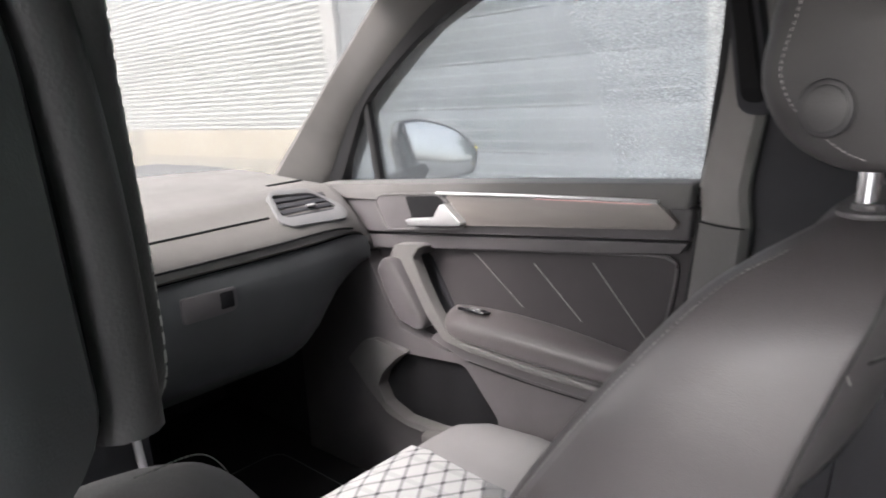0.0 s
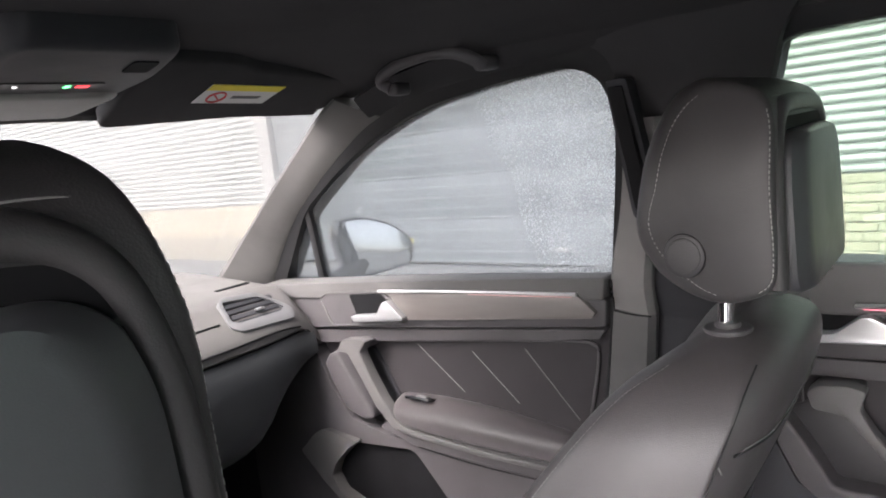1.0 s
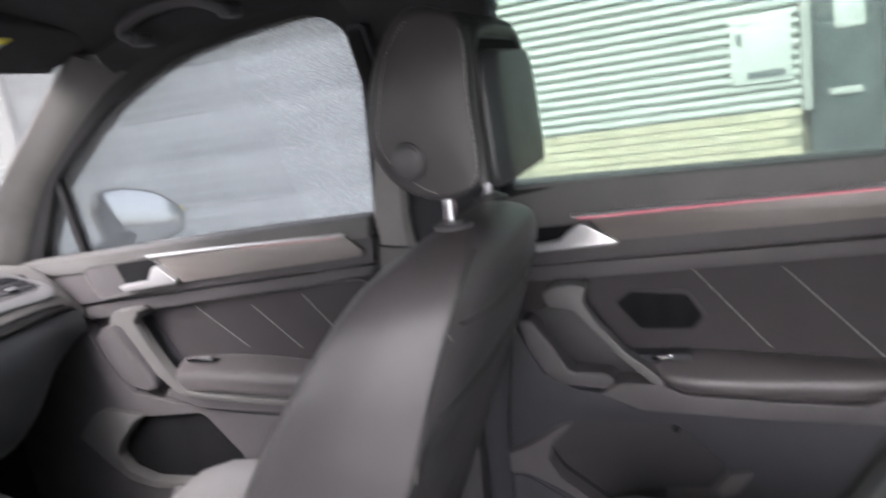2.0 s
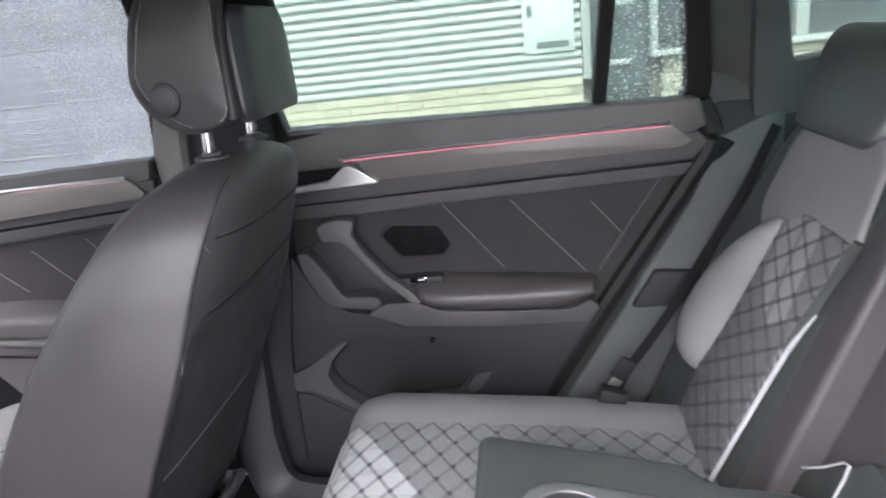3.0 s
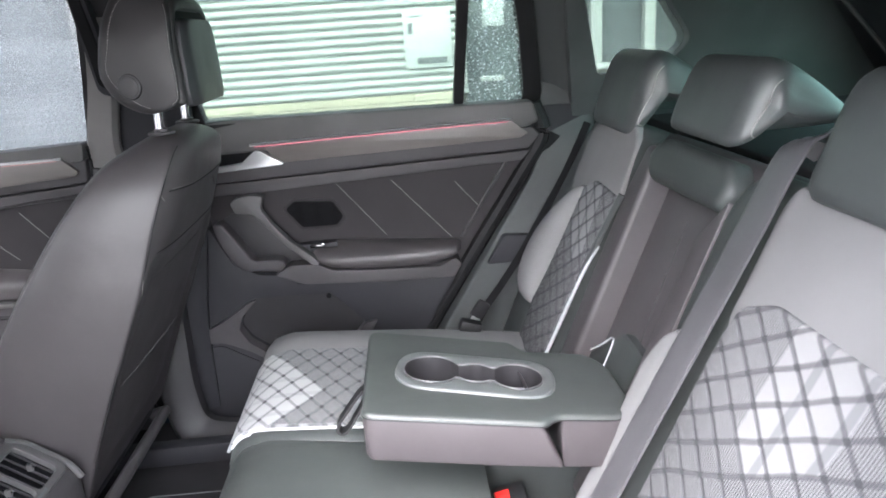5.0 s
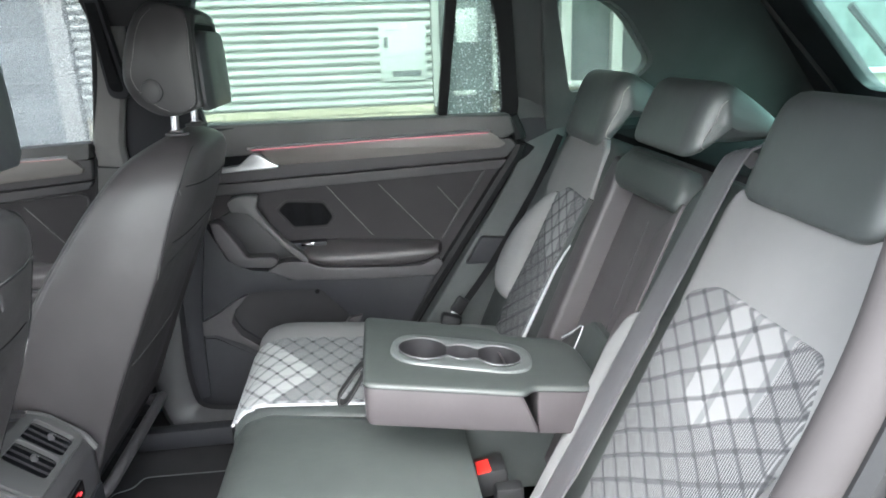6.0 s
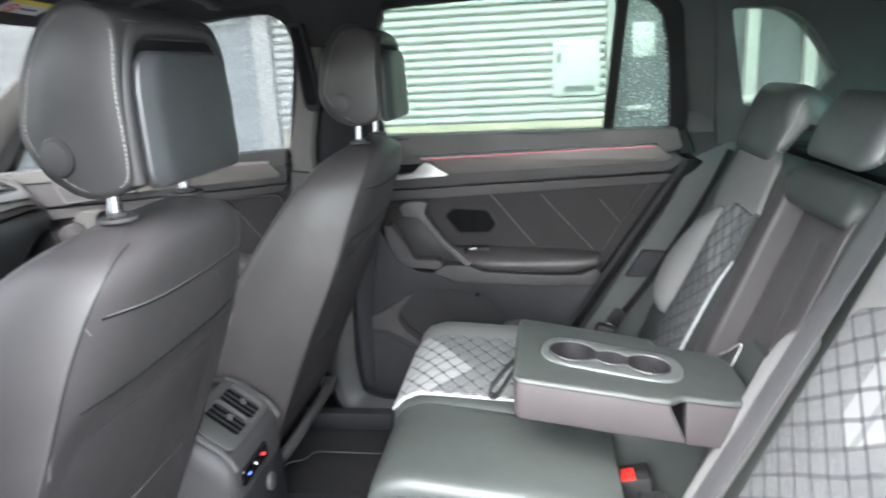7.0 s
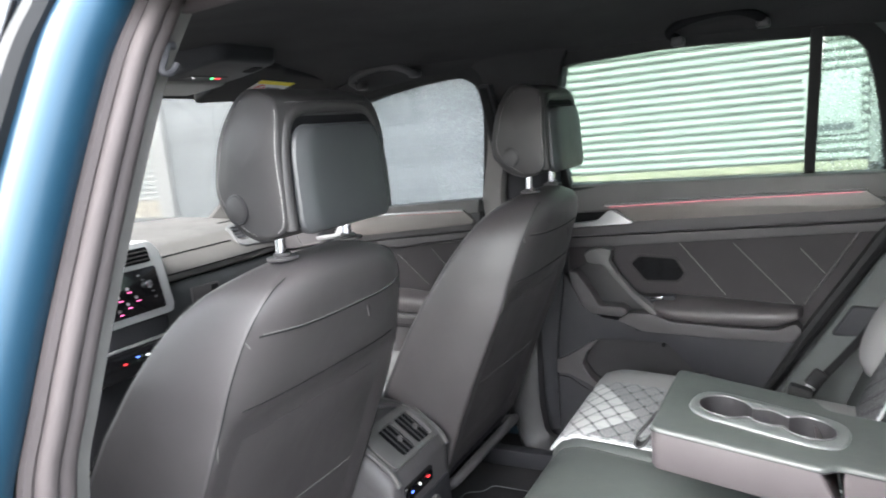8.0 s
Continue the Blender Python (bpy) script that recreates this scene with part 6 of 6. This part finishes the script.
side = [(0.145, 0.42), (0.143, 0.688), (0.146, 0.700), (0.154, 0.711), (0.235, 0.772), (0.250, 0.780), (0.275, 0.784), (0.77, 0.79), (0.77, 0.42)]
part("body", loft([[(x, y + 0.4 * drop, z - drop * (1 if z > 0.6 else 0)) for y, z in side] for x, drop in ((cx0, 0.040), (cx0 + 0.004, 0.022), (cx0 + 0.012, 0.009), (cx0 + 0.024, 0.002), (cx0 + 0.04, 0.0), (cx1 - 0.04, 0.0), (cx1 - 0.024, 0.002), (cx1 - 0.012, 0.009), (cx1 - 0.004, 0.022), (cx1, 0.040))]), plastic, console, angle=50)
vents = [rounded([(vx - 0.029, 0.719), (vx - 0.029, 0.763), (vx + 0.029, 0.763), (vx + 0.029, 0.719)], 0.008) for vx in (0.003, 0.066)]
plate = rounded([(cx0 + 0.030, 0.712), (cx0 + 0.026, 0.755), (cx0 + 0.045, 0.774), (cx1 - 0.045, 0.774), (cx1 - 0.026, 0.755), (cx1 - 0.030, 0.712)], 0.012)
part("face_plate", slab(plate, on_console, 0.0, 0.010, 0.004, 3, vents), plastic_soft, console, "grey vent plate")
for x0, x1 in ((cx0 + 0.020, cx0 + 0.034), (cx1 - 0.020, cx1 - 0.034)):
    part("side_strip", sweep([on_console(x0, z, 0.003) for z in (0.690, 0.715, 0.740, 0.757)] + [on_console(x1, 0.774, 0.002)], circle(0.006, 8), up=(0, 0, 1)), plastic_soft, console, "grey side strip")
for vx, hole in zip((0.003, 0.066), vents):
    vent = part("air_vent", slab(hole, on_console, 0.0005, 0.0015), dark_gap, console, "black louvred air vent")
    for k in range(4):
        x = vx - 0.0225 + 0.015 * k
        part("louvre", slab([(x - 0.0011, 0.7195), (x - 0.0011, 0.7625), (x + 0.0011, 0.7625), (x + 0.0011, 0.7195)], on_console, 0.001, 0.0050, 0.0005, 1), plastic_deep, vent)
    part("vent_tab", rbox(on_console(vx + 0.006, 0.739, 0.0085), (0.006, 0.010, 0.012), 0.002), plastic_soft, vent)
    part("tab_cap", rbox(on_console(vx + 0.006, 0.737, 0.0140), (0.0045, 0.005, 0.003), 0.001), chrome, vent)
part("vent_print", rbox(on_console(0.034, 0.7155, 0.0102), (0.026, 0.004, 0.002), 0.0005, 1, Matrix.Rotation(radians(37), 3, "X")), grey_print, console)
keys = part("key_panel", slab(rounded([(-0.062, 0.646), (-0.062, 0.678), (0.046, 0.678), (0.046, 0.646)], 0.006), on_console, -0.02, 0.006, 0.003), gloss_black, console, "glossy black climate keys")
part("blue_mark", rbox(on_console(-0.042, 0.662, 0.0075), (0.009, 0.002, 0.0028), 0.0005), lamp_blue, keys)
part("white_mark", rbox(on_console(-0.012, 0.664, 0.0075), (0.004, 0.002, 0.0045), 0.0005), lamp_white, keys)
part("red_mark", rbox(on_console(0.024, 0.662, 0.0075), (0.009, 0.002, 0.0028), 0.0005), lamp_red, keys)
part("power_socket", cylinder(on_console(0.045, 0.590, 0.004), (0, -1, 0), 0.018, 0.012, 20, 0.003), plastic_soft, console, "round power socket")
part("lower_panel", slab(rounded([(cx0 + 0.02, 0.43), (cx0 + 0.02, 0.625), (cx1 - 0.02, 0.625), (cx1 - 0.02, 0.43)], 0.012), on_console, -0.01, 0.003, 0.003), plastic_low, console)
part("outer_rim", tube([(0.010, 0.262, 0.802), (0.075, 0.240, 0.786), (0.128, 0.215, 0.738), (0.150, 0.205, 0.665), (0.156, 0.205, 0.58), (0.154, 0.205, 0.47)], 0.0065, 8), plastic, console, "grey outer rim")
lid = thing("console_armrest", "dark padded lid of the front centre armrest", "armrest")
part("lid", rbox((0.022, 0.44, 0.812), (0.20, 0.30, 0.05), 0.018, 4), leather, lid)

# ---- dashboard ----
dash = thing("dashboard", "grey dashboard with silver-rimmed air vents and glove box", "dashboard", kind="structure")
DP = [(1.90, 1.150), (1.60, 1.153), (1.35, 1.146), (1.15, 1.133), (1.085, 1.128), (1.055, 1.116), (1.022, 1.086), (0.998, 1.058), (0.991, 1.042), (0.990, 1.030), (1.000, 1.024)]


def dash_y(x):
    """The face bows away towards the door."""
    return 0.022 * smoothstep(0.50, 0.70, x) + 0.05 * smoothstep(-0.45, -0.66, x)


stations = [-0.66, -0.55, -0.40, -0.2, 0.0, 0.2, 0.4, 0.5, 0.56, 0.61, 0.65, 0.672, 0.690, 0.705, 0.715]
part("upper_pad", loft([[(x, y + dash_y(x), z - 0.05 * smoothstep(0.66, 0.715, x)) for y, z in DP + [(1.30, 0.95), (1.90, 0.95)]] for x in stations]), dash_skin, dash, "grey soft dashboard top")
part("seam", tube([(x, 1.029 + dash_y(x), 1.093 - 0.05 * smoothstep(0.62, 0.70, x)) for x in (0.14, 0.3, 0.46)], 0.0022), dark_gap, dash)
part("lower_groove", tube([(x, 0.990 + dash_y(x), 1.046 - 0.02 * smoothstep(0.60, 0.70, x)) for x in (0.14, 0.3, 0.46, 0.58, 0.65)], 0.0022), dark_gap, dash)
part("gap_shadow", loft([[(x, y + dash_y(x), z) for y, z in ((1.006, 1.026), (1.002, 1.008), (1.10, 1.008), (1.10, 1.026))] for x in (-0.66, -0.3, 0.0, 0.3, 0.55, 0.66, 0.70)]), dark_gap, dash)
GP = [(0.998, 1.020), (0.990, 1.012), (0.983, 0.985), (0.984, 0.945), (1.000, 0.88), (1.040, 0.805), (1.10, 0.760), (1.22, 0.735), (1.30, 0.76), (1.30, 1.005)]
part("glove_box", loft([[(x, y + dash_y(x), z + 0.16 * smoothstep(0.50, 0.70, x) * smoothstep(1.0, 0.75, z)) for y, z in GP] for x in (0.14, 0.3, 0.42, 0.48, 0.52, 0.56, 0.59, 0.62, 0.65, 0.67, 0.69)]), plastic_glove, dash, "charcoal glove box door")
part("driver_lower", loft([[(x, y + dash_y(x), z) for y, z in GP] for x in (-0.66, -0.55, -0.4, -0.2)]), plastic_low, dash)
latch = part("glove_latch", slab(rounded([(0.235, 0.995), (0.235, 0.948), (0.335, 0.948), (0.343, 0.958), (0.343, 0.992)], 0.008), lambda x, z, d: (x, 0.986 - d, z), -0.01, 0.0075, 0.002), plastic, dash, "glove box latch")
# Dark block drawn for the shade inside the latch hole.
part("latch_hole", rbox((0.322, 0.9835, 0.972), (0.030, 0.012, 0.034), 0.004), dark_gap, latch)


def on_dash_face(x, z, d):
    return (x, 0.996 + 0.95 * (z - 1.058) + dash_y(x) - 0.72 * d, z + 0.69 * d)


def dash_vent(outline, inner, n, x0, x1, z0, z1):
    rim = part("vent_frame", slab(outline, on_dash_face, -0.02, 0.005, 0.003, 2, [list(reversed(inner))]), silver_paint, dash, "silver air vent frame")
    part("vent_back", slab(inner, on_dash_face, -0.03, -0.018), dark_gap, rim)
    for k in range(n):
        z = z0 + (z1 - z0) * (k + 0.5) / n
        part("louvre", slab([(x0, z - 0.004), (x0, z + 0.003), (x1, z - 0.003), (x1, z - 0.010)], on_dash_face, -0.016, 0.003, 0.001), plastic_low, rim)
    part("vent_tab", rbox(on_dash_face((x0 + x1) / 2 + 0.01, (z0 + z1) / 2 - 0.006, 0.006), (0.022, 0.010, 0.005), 0.002), satin, rim)


dash_vent(rounded([(0.500, 1.136), (0.482, 1.128), (0.474, 1.080), (0.496, 1.068), (0.640, 1.058), (0.652, 1.072), (0.645, 1.086), (0.585, 1.128)], 0.008), rounded([(0.492, 1.127), (0.486, 1.090), (0.500, 1.084), (0.618, 1.079), (0.632, 1.084), (0.600, 1.110), (0.580, 1.119)], 0.005), 4, 0.492, 0.622, 1.080, 1.124)
part("air_slot", rbox((0.60, 1.17, 1.134), (0.09, 0.016, 0.004), 0.002), dark_gap, dash)

# centre screen and climate panel
stack = thing("centre_screen", "silver-framed centre touch screen and climate panel", "screen")


def on_screen(x, z, d):
    return (x, 0.975 + 0.12 * (z - 1.03) - d, z)


part("frame", slab(rounded([(-0.165, 1.155), (-0.165, 0.955), (0.145, 0.955), (0.155, 0.975), (0.148, 1.120), (0.12, 1.155)], 0.012), on_screen, -0.05, 0.012, 0.006, 2), screen_silver, stack)
scr = part("display", slab(rounded([(-0.15, 1.088), (-0.15, 0.975), (0.125, 0.975), (0.118, 1.088)], 0.008), on_screen, 0.0, 0.014, 0.001), gloss_black, stack, "glossy black touch screen")
for x, z in ((0.020, 1.046), (0.040, 1.020), (0.012, 1.008), (-0.010, 1.030), (-0.016, 0.996)):
    part("key_icon", cylinder(on_screen(x, z, 0.0143), (0, -1, 0), 0.0042, 0.001, 12), icon_grey, scr)
    part("key_light", rbox(on_screen(x + 0.004, z - 0.010, 0.0145), (0.013, 0.001, 0.0020), 0.0003), lamp_pink, scr)
for x, z in ((0.060, 1.072), (0.072, 1.058), (0.094, 1.024), (0.098, 1.008)):
    part("key_mark", rbox(on_screen(x, z, 0.0143), (0.008, 0.001, 0.0020), 0.0003), icon_grey, scr)
for z in (1.045,):
    part("knob", cylinder(on_screen(0.082, z, 0.018), (0, -1, 0), 0.010, 0.012, 16, 0.002), chrome, scr)
for s in (0, 1):
    v = part("air_vent", slab(rounded([(-0.145 + 0.135 * s, 1.140), (-0.145 + 0.135 * s, 1.100), (-0.02 + 0.130 * s, 1.100), (-0.025 + 0.130 * s, 1.140)], 0.006), on_screen, 0.0, 0.0135), dark_gap, stack, "black louvred air vent")
    for k in range(3):
        part("louvre", rbox(on_screen(-0.08 + 0.13 * s, 1.108 + k * 0.011, 0.014), (0.11, 0.008, 0.003), 0.001), plastic, v)
clim = part("climate_panel", slab(rounded([(-0.15, 0.900), (-0.15, 0.835), (0.14, 0.835), (0.14, 0.900)], 0.008), lambda x, z, d: (x, 0.945 - 0.4 * (z - 0.87) * -1 - d, z), -0.06, 0.006, 0.003), gloss_black, stack, "glossy black climate panel")
for x, z, m in ((0.03, 0.872, lamp_white), (0.06, 0.880, yellow_print), (0.00, 0.875, lamp_blue), (-0.04, 0.868, lamp_red), (0.10, 0.875, white_plastic), (0.050, 0.853, lamp_red)):
    part("lit_key", rbox((x, 0.938 + 0.4 * (z - 0.87), z), (0.010, 0.003, 0.0035), 0.0008), m, clim)
part("trim_line", rbox((0.0, 0.935, 0.908), (0.29, 0.01, 0.006), 0.002), satin, stack)
part("side_trim", sweep([(0.115, 0.968, 0.905), (0.112, 0.955, 0.85), (0.108, 0.935, 0.76), (0.105, 0.90, 0.68)], circle(0.007, 8)), satin, stack, "silver side trim")
part("stack_body", rbox((-0.005, 1.08, 0.80), (0.30, 0.24, 0.36), 0.03, 3), plastic_low, stack)

# ---- overhead ----
visor = thing("sun_visor", "black sun visor folded up with a yellow warning label", "sun visor")


def on_visor(x, y, d):
    return (x, y, 1.537 - 0.34 * (y - 0.668) - d)


part("panel", slab(rounded([(0.150, 0.590), (0.28, 0.592), (0.32, 0.615), (0.575, 0.650), (0.575, 0.760), (0.155, 0.785)], 0.025), on_visor, -0.012, 0.010, 0.006, 3), headliner_cloth, visor)
lab = part("warning_label", slab([(0.272, 0.652), (0.413, 0.662), (0.405, 0.718), (0.268, 0.708)], on_visor, 0.008, 0.0108), white_plastic, visor, "white and yellow warning label")
part("yellow_band", slab([(0.272, 0.652), (0.413, 0.662), (0.410, 0.678), (0.271, 0.668)], on_visor, 0.009, 0.0114), yellow_print, lab)
part("red_ring", sweep([on_visor(0.300 + 0.015 * math.cos(k * math.pi / 8), 0.690 + 0.015 * math.sin(k * math.pi / 8), 0.0115) for k in range(17)], circle(0.0016, 5), steps=1), red_print, lab)
part("red_bar", tube([on_visor(0.290, 0.68, 0.0118), on_visor(0.310, 0.70, 0.0118)], 0.0014, 5), red_print, lab)
part("print_line", slab([(0.330, 0.688), (0.385, 0.692), (0.383, 0.700), (0.328, 0.696)], on_visor, 0.009, 0.0112), grey_print, lab)

over = thing("overhead_console", "dark overhead console with small indicator lights", "overhead console")


def on_over(x, y, d):
    return (x, y, 1.563 - 0.12 * (y - 0.45) - d)


part("body", slab(rounded([(-0.065, 0.450), (0.105, 0.450), (0.130, 0.56), (0.120, 0.69), (-0.085, 0.69)], 0.03), on_over, -0.03, 0.022, 0.012, 3), plastic_low, over)
part("front_lip", slab(rounded([(-0.085, 0.62), (0.120, 0.62), (0.105, 0.74), (-0.08, 0.74)], 0.02), on_over, -0.02, 0.028, 0.010, 3), over_grey, over, "grey lower rim, paled for light from the dashboard")
part("lamp_lens", slab(rounded([(0.065, 0.490), (0.095, 0.490), (0.100, 0.530), (0.070, 0.530)], 0.005), on_over, 0.0, 0.0235), dark_gap, over)
strip_o = part("key_strip", slab(rounded([(-0.035, 0.575), (0.075, 0.575), (0.075, 0.598), (-0.035, 0.598)], 0.004), on_over, 0.0, 0.0235), plastic_deep, over, "black key strip")
part("green_light", slab([(0.033, 0.582), (0.039, 0.582), (0.039, 0.591), (0.033, 0.591)], on_over, 0.02, 0.0242), lamp_green, strip_o)
part("red_light", slab([(0.046, 0.583), (0.060, 0.583), (0.060, 0.590), (0.046, 0.590)], on_over, 0.02, 0.0240), lamp_red, strip_o)
part("white_mark", slab([(-0.020, 0.585), (-0.016, 0.585), (-0.016, 0.589), (-0.020, 0.589)], on_over, 0.02, 0.0240), lamp_white, strip_o)

def grab_handle(y0, fold, material, label):
    """A roof grab handle: a thick bar hung below the roof rail, its ends turned down onto square mounts; fold: how far it lies up against the roof."""
    g = thing("grab_handle", label, "grab handle", group="roof grab handles")
    bar = [(0.503, y0 - 0.014, 1.506), (0.499, y0 - 0.002, 1.513), (0.497, y0 - 0.001, 1.520), (0.495, y0 - 0.016, 1.529), (0.493, y0 - 0.050, 1.538), (0.492, y0 - 0.100, 1.543), (0.492, y0 - 0.138, 1.541), (0.494, y0 - 0.162, 1.534), (0.499, y0 - 0.184, 1.522), (0.505, y0 - 0.190, 1.514)]
    bar = [(x + 0.030 * fold * (1.530 - z) / 0.03, y, z + fold * 0.006) for x, y, z in bar]
    part("bar", sweep(bar, circle(0.0095, 12, 0.8), up=(1, 0, 0), steps=5), material, g)
    for y, z in ((y0 - 0.016, 1.504), (y0 - 0.186, 1.518)):
        part("mount", rbox((0.520, y, z), (0.036, 0.026, 0.020), 0.006, 3), plastic, g)
    return g


grab_handle(0.536, 0.0, plastic, "dark grey roof grab handle above the front window")
grab_handle(-0.300, 0.9, dark_gap, "black roof grab handle above the rear window")

# ---- near side: the open rear doorway ----
near = thing("door_frame_pillar", "blue painted door pillar with grey rubber seals beside the open doorway", "door pillar", kind="structure")
SEAL = [(-0.545, 0.03, 1.530), (-0.566, 0.03, 1.500), (-0.600, 0.03, 1.447), (-0.662, 0.035, 1.313), (-0.730, 0.04, 1.15), (-0.755, 0.05, 1.05), (-0.770, 0.06, 0.80), (-0.765, 0.08, 0.45)]


def seal_off(dx, dy, dz=0.0):
    return [(x + dx, y + dy, z + dz) for x, y, z in SEAL]


part("inner_trim", sweep(seal_off(-0.012, 0.06), [(-0.03, -0.055), (0.028, -0.055), (0.028, 0.06), (-0.03, 0.06)], up=(0, 1, 0)), pillar_cloth, near, "grey inner pillar trim")
part("seal", sweep(seal_off(-0.018, -0.004), circle(0.012, 10), up=(0, 1, 0)), rubber, near, "grey rubber seal")
part("seal", sweep(seal_off(-0.036, -0.008), circle(0.0105, 10), up=(0, 1, 0)), rubber, near, "grey rubber seal")
part("seal_lip", sweep(seal_off(-0.050, 0.0), circle(0.008, 8), up=(0, 1, 0)), rubber, near)
part("seal_groove", sweep(seal_off(-0.026, 0.003), circle(0.0075, 8), up=(0, 1, 0)), black_rubber, near)
part("painted_flange", sweep(seal_off(-0.088, 0.018), [(0.032, 0.03), (0.034, -0.004), (0.026, -0.018), (0.008, -0.026), (-0.012, -0.024), (-0.028, -0.012), (-0.036, 0.008), (-0.036, 0.04)], up=(0, 1, 0)), blue_paint, near, "glossy metallic blue body paint")
part("outer_seal", sweep(seal_off(-0.136, 0.030), circle(0.014, 8), up=(0, 1, 0)), black_rubber, near, "black outer seal")
hook = thing("coat_hook", "grey coat hook at the top of the near pillar", "coat hook")
part("hook", sweep([(-0.589, 0.020, 1.475), (-0.598, 0.016, 1.462), (-0.607, 0.014, 1.447), (-0.602, 0.012, 1.444), (-0.595, 0.012, 1.447), (-0.588, 0.012, 1.454)], circle(0.0036, 8), up=(0, 1, 0)), plastic_low, hook)
part("mount", rbox((-0.587, 0.026, 1.474), (0.016, 0.018, 0.009), 0.003, 3), plastic_low, hook)
nd = thing("front_door_near", "closed blue front door on the near side, seen edge-on", "car door", kind="structure")
part("skin", slab([(0.10, 1.10), (0.12, 0.40), (1.25, 0.40), (1.25, 1.08)], lambda y, z, d: (-0.80 - d, y, z), 0.0, 0.06, 0.02, 3), blue_paint, nd)
part("lining", slab([(0.22, 1.12), (0.26, 0.40), (1.20, 0.40), (1.16, 1.10)], lambda y, z, d: (-0.74 - d, y, z), 0.0, 0.05), plastic, nd)
part("window_frame", slab([(0.10, 1.10), (0.10, 1.53), (0.17, 1.53), (0.20, 1.10)], lambda y, z, d: (-0.845 + 0.48 * (z - 1.15) - d, y, z), -0.01, 0.03, 0.006), gloss_black, nd, "gloss black window post")
part("window_glass", slab([(0.18, 1.10), (0.17, 1.50), (0.55, 1.49), (0.95, 1.30), (1.17, 1.10)], lambda y, z, d: (-0.80 + 0.48 * (z - 1.15) - d, y, z), -0.002, 0.002), glass_front, nd)
part("post_edge", sweep([(-0.84, 0.085, 1.10), (-0.77, 0.085, 1.25), (-0.68, 0.09, 1.44), (-0.64, 0.09, 1.53)], circle(0.012, 8)), silver_paint, nd, "bright window post edge")

CS = [(-0.545, -0.70, 1.520), (-0.590, -0.715, 1.44), (-0.660, -0.700, 1.30), (-0.700, -0.657, 1.20), (-0.715, -0.603, 1.09), (-0.72, -0.53, 0.95), (-0.72, -0.46, 0.78), (-0.72, -0.41, 0.60), (-0.72, -0.38, 0.45)]
rear_near = thing("door_frame_rear", "grey rubber seal and blue rear edge of the open doorway", "door frame", kind="structure")
part("seal", sweep(CS, circle(0.018, 12), up=(1, 0, 0)), rubber_dark, rear_near, "grey rubber seal")
part("seal_lip", sweep([(x - 0.022, y - 0.012, z) for x, y, z in CS], circle(0.012, 8), up=(1, 0, 0)), black_rubber, rear_near)
part("painted_flange", sweep([(x - 0.075, y - 0.055, z) for x, y, z in CS], [(-0.05, -0.03), (0.05, -0.03), (0.05, 0.03), (-0.05, 0.03)], up=(1, 0, 0)), blue_paint, rear_near, "metallic blue body paint")
part("lining", slab([(-0.72, 1.53), (-0.72, 1.30), (-0.62, 1.09), (-0.50, 0.80), (-0.42, 0.40), (-1.60, 0.40), (-1.60, 1.20), (-1.30, 1.53)], lambda y, z, d: (-0.70 + 0.33 * max(0, z - 1.1) - d, y - 0.03, z), 0.02, 0.05), plastic_low, rear_near)
part("roof_seal", sweep([(-0.545, 0.05, 1.525), (-0.53, -0.2, 1.535), (-0.535, -0.5, 1.530), (-0.548, -0.70, 1.515)], circle(0.014, 10)), rubber, rear_near, "grey rubber seal")
part("roof_edge", sweep([(-0.60, 0.05, 1.56), (-0.585, -0.2, 1.57), (-0.59, -0.5, 1.565), (-0.60, -0.72, 1.55)], [(-0.05, -0.03), (0.05, -0.03), (0.05, 0.03), (-0.05, 0.03)]), blue_paint, rear_near, "metallic blue roof edge")
part("door_sill", rbox((-0.74, -0.17, 0.41), (0.14, 0.56, 0.08), 0.015), plastic_low, rear_near, "charcoal door sill")

# ---- bricks of the plinth, laid in half bond ----
brick_bm = bmesh.new()
bmesh.ops.create_cube(brick_bm, size=1.0)
bmesh.ops.scale(brick_bm, vec=(0.10, 0.208, 0.062), verts=brick_bm.verts)
bmesh.ops.bevel(brick_bm, geom=brick_bm.edges[:], offset=0.004, segments=1, affect="EDGES")
finish(brick_bm)
brick_mesh = bpy.data.meshes.new("brick")
brick_bm.to_mesh(brick_mesh)
brick_bm.free()
brick_mesh.materials.append(brick_mat.m)
rng = random.Random(7)


def lay(y0, y1, z_top, rows):
    n = 0
    for r in range(rows):
        z = z_top - 0.037 - r * 0.075
        y = y0 + (0.11 if r % 2 else 0.0) + 0.104
        while y + 0.104 <= y1 + 0.01:
            ob = new("brick", brick_mesh)
            ob.location = (WALL + 0.011 + rng.uniform(-0.003, 0.003), y, z)
            ob.rotation_euler = (0, 0, rng.uniform(-0.006, 0.006))
            ob.parent = building
            y += 0.218
            n += 1
    return n


lay(-1.02, 2.16, 0.80, 10)
lay(-3.2, -1.66, 0.90, 10)
lay(7.50, 13.5, 0.80, 6)
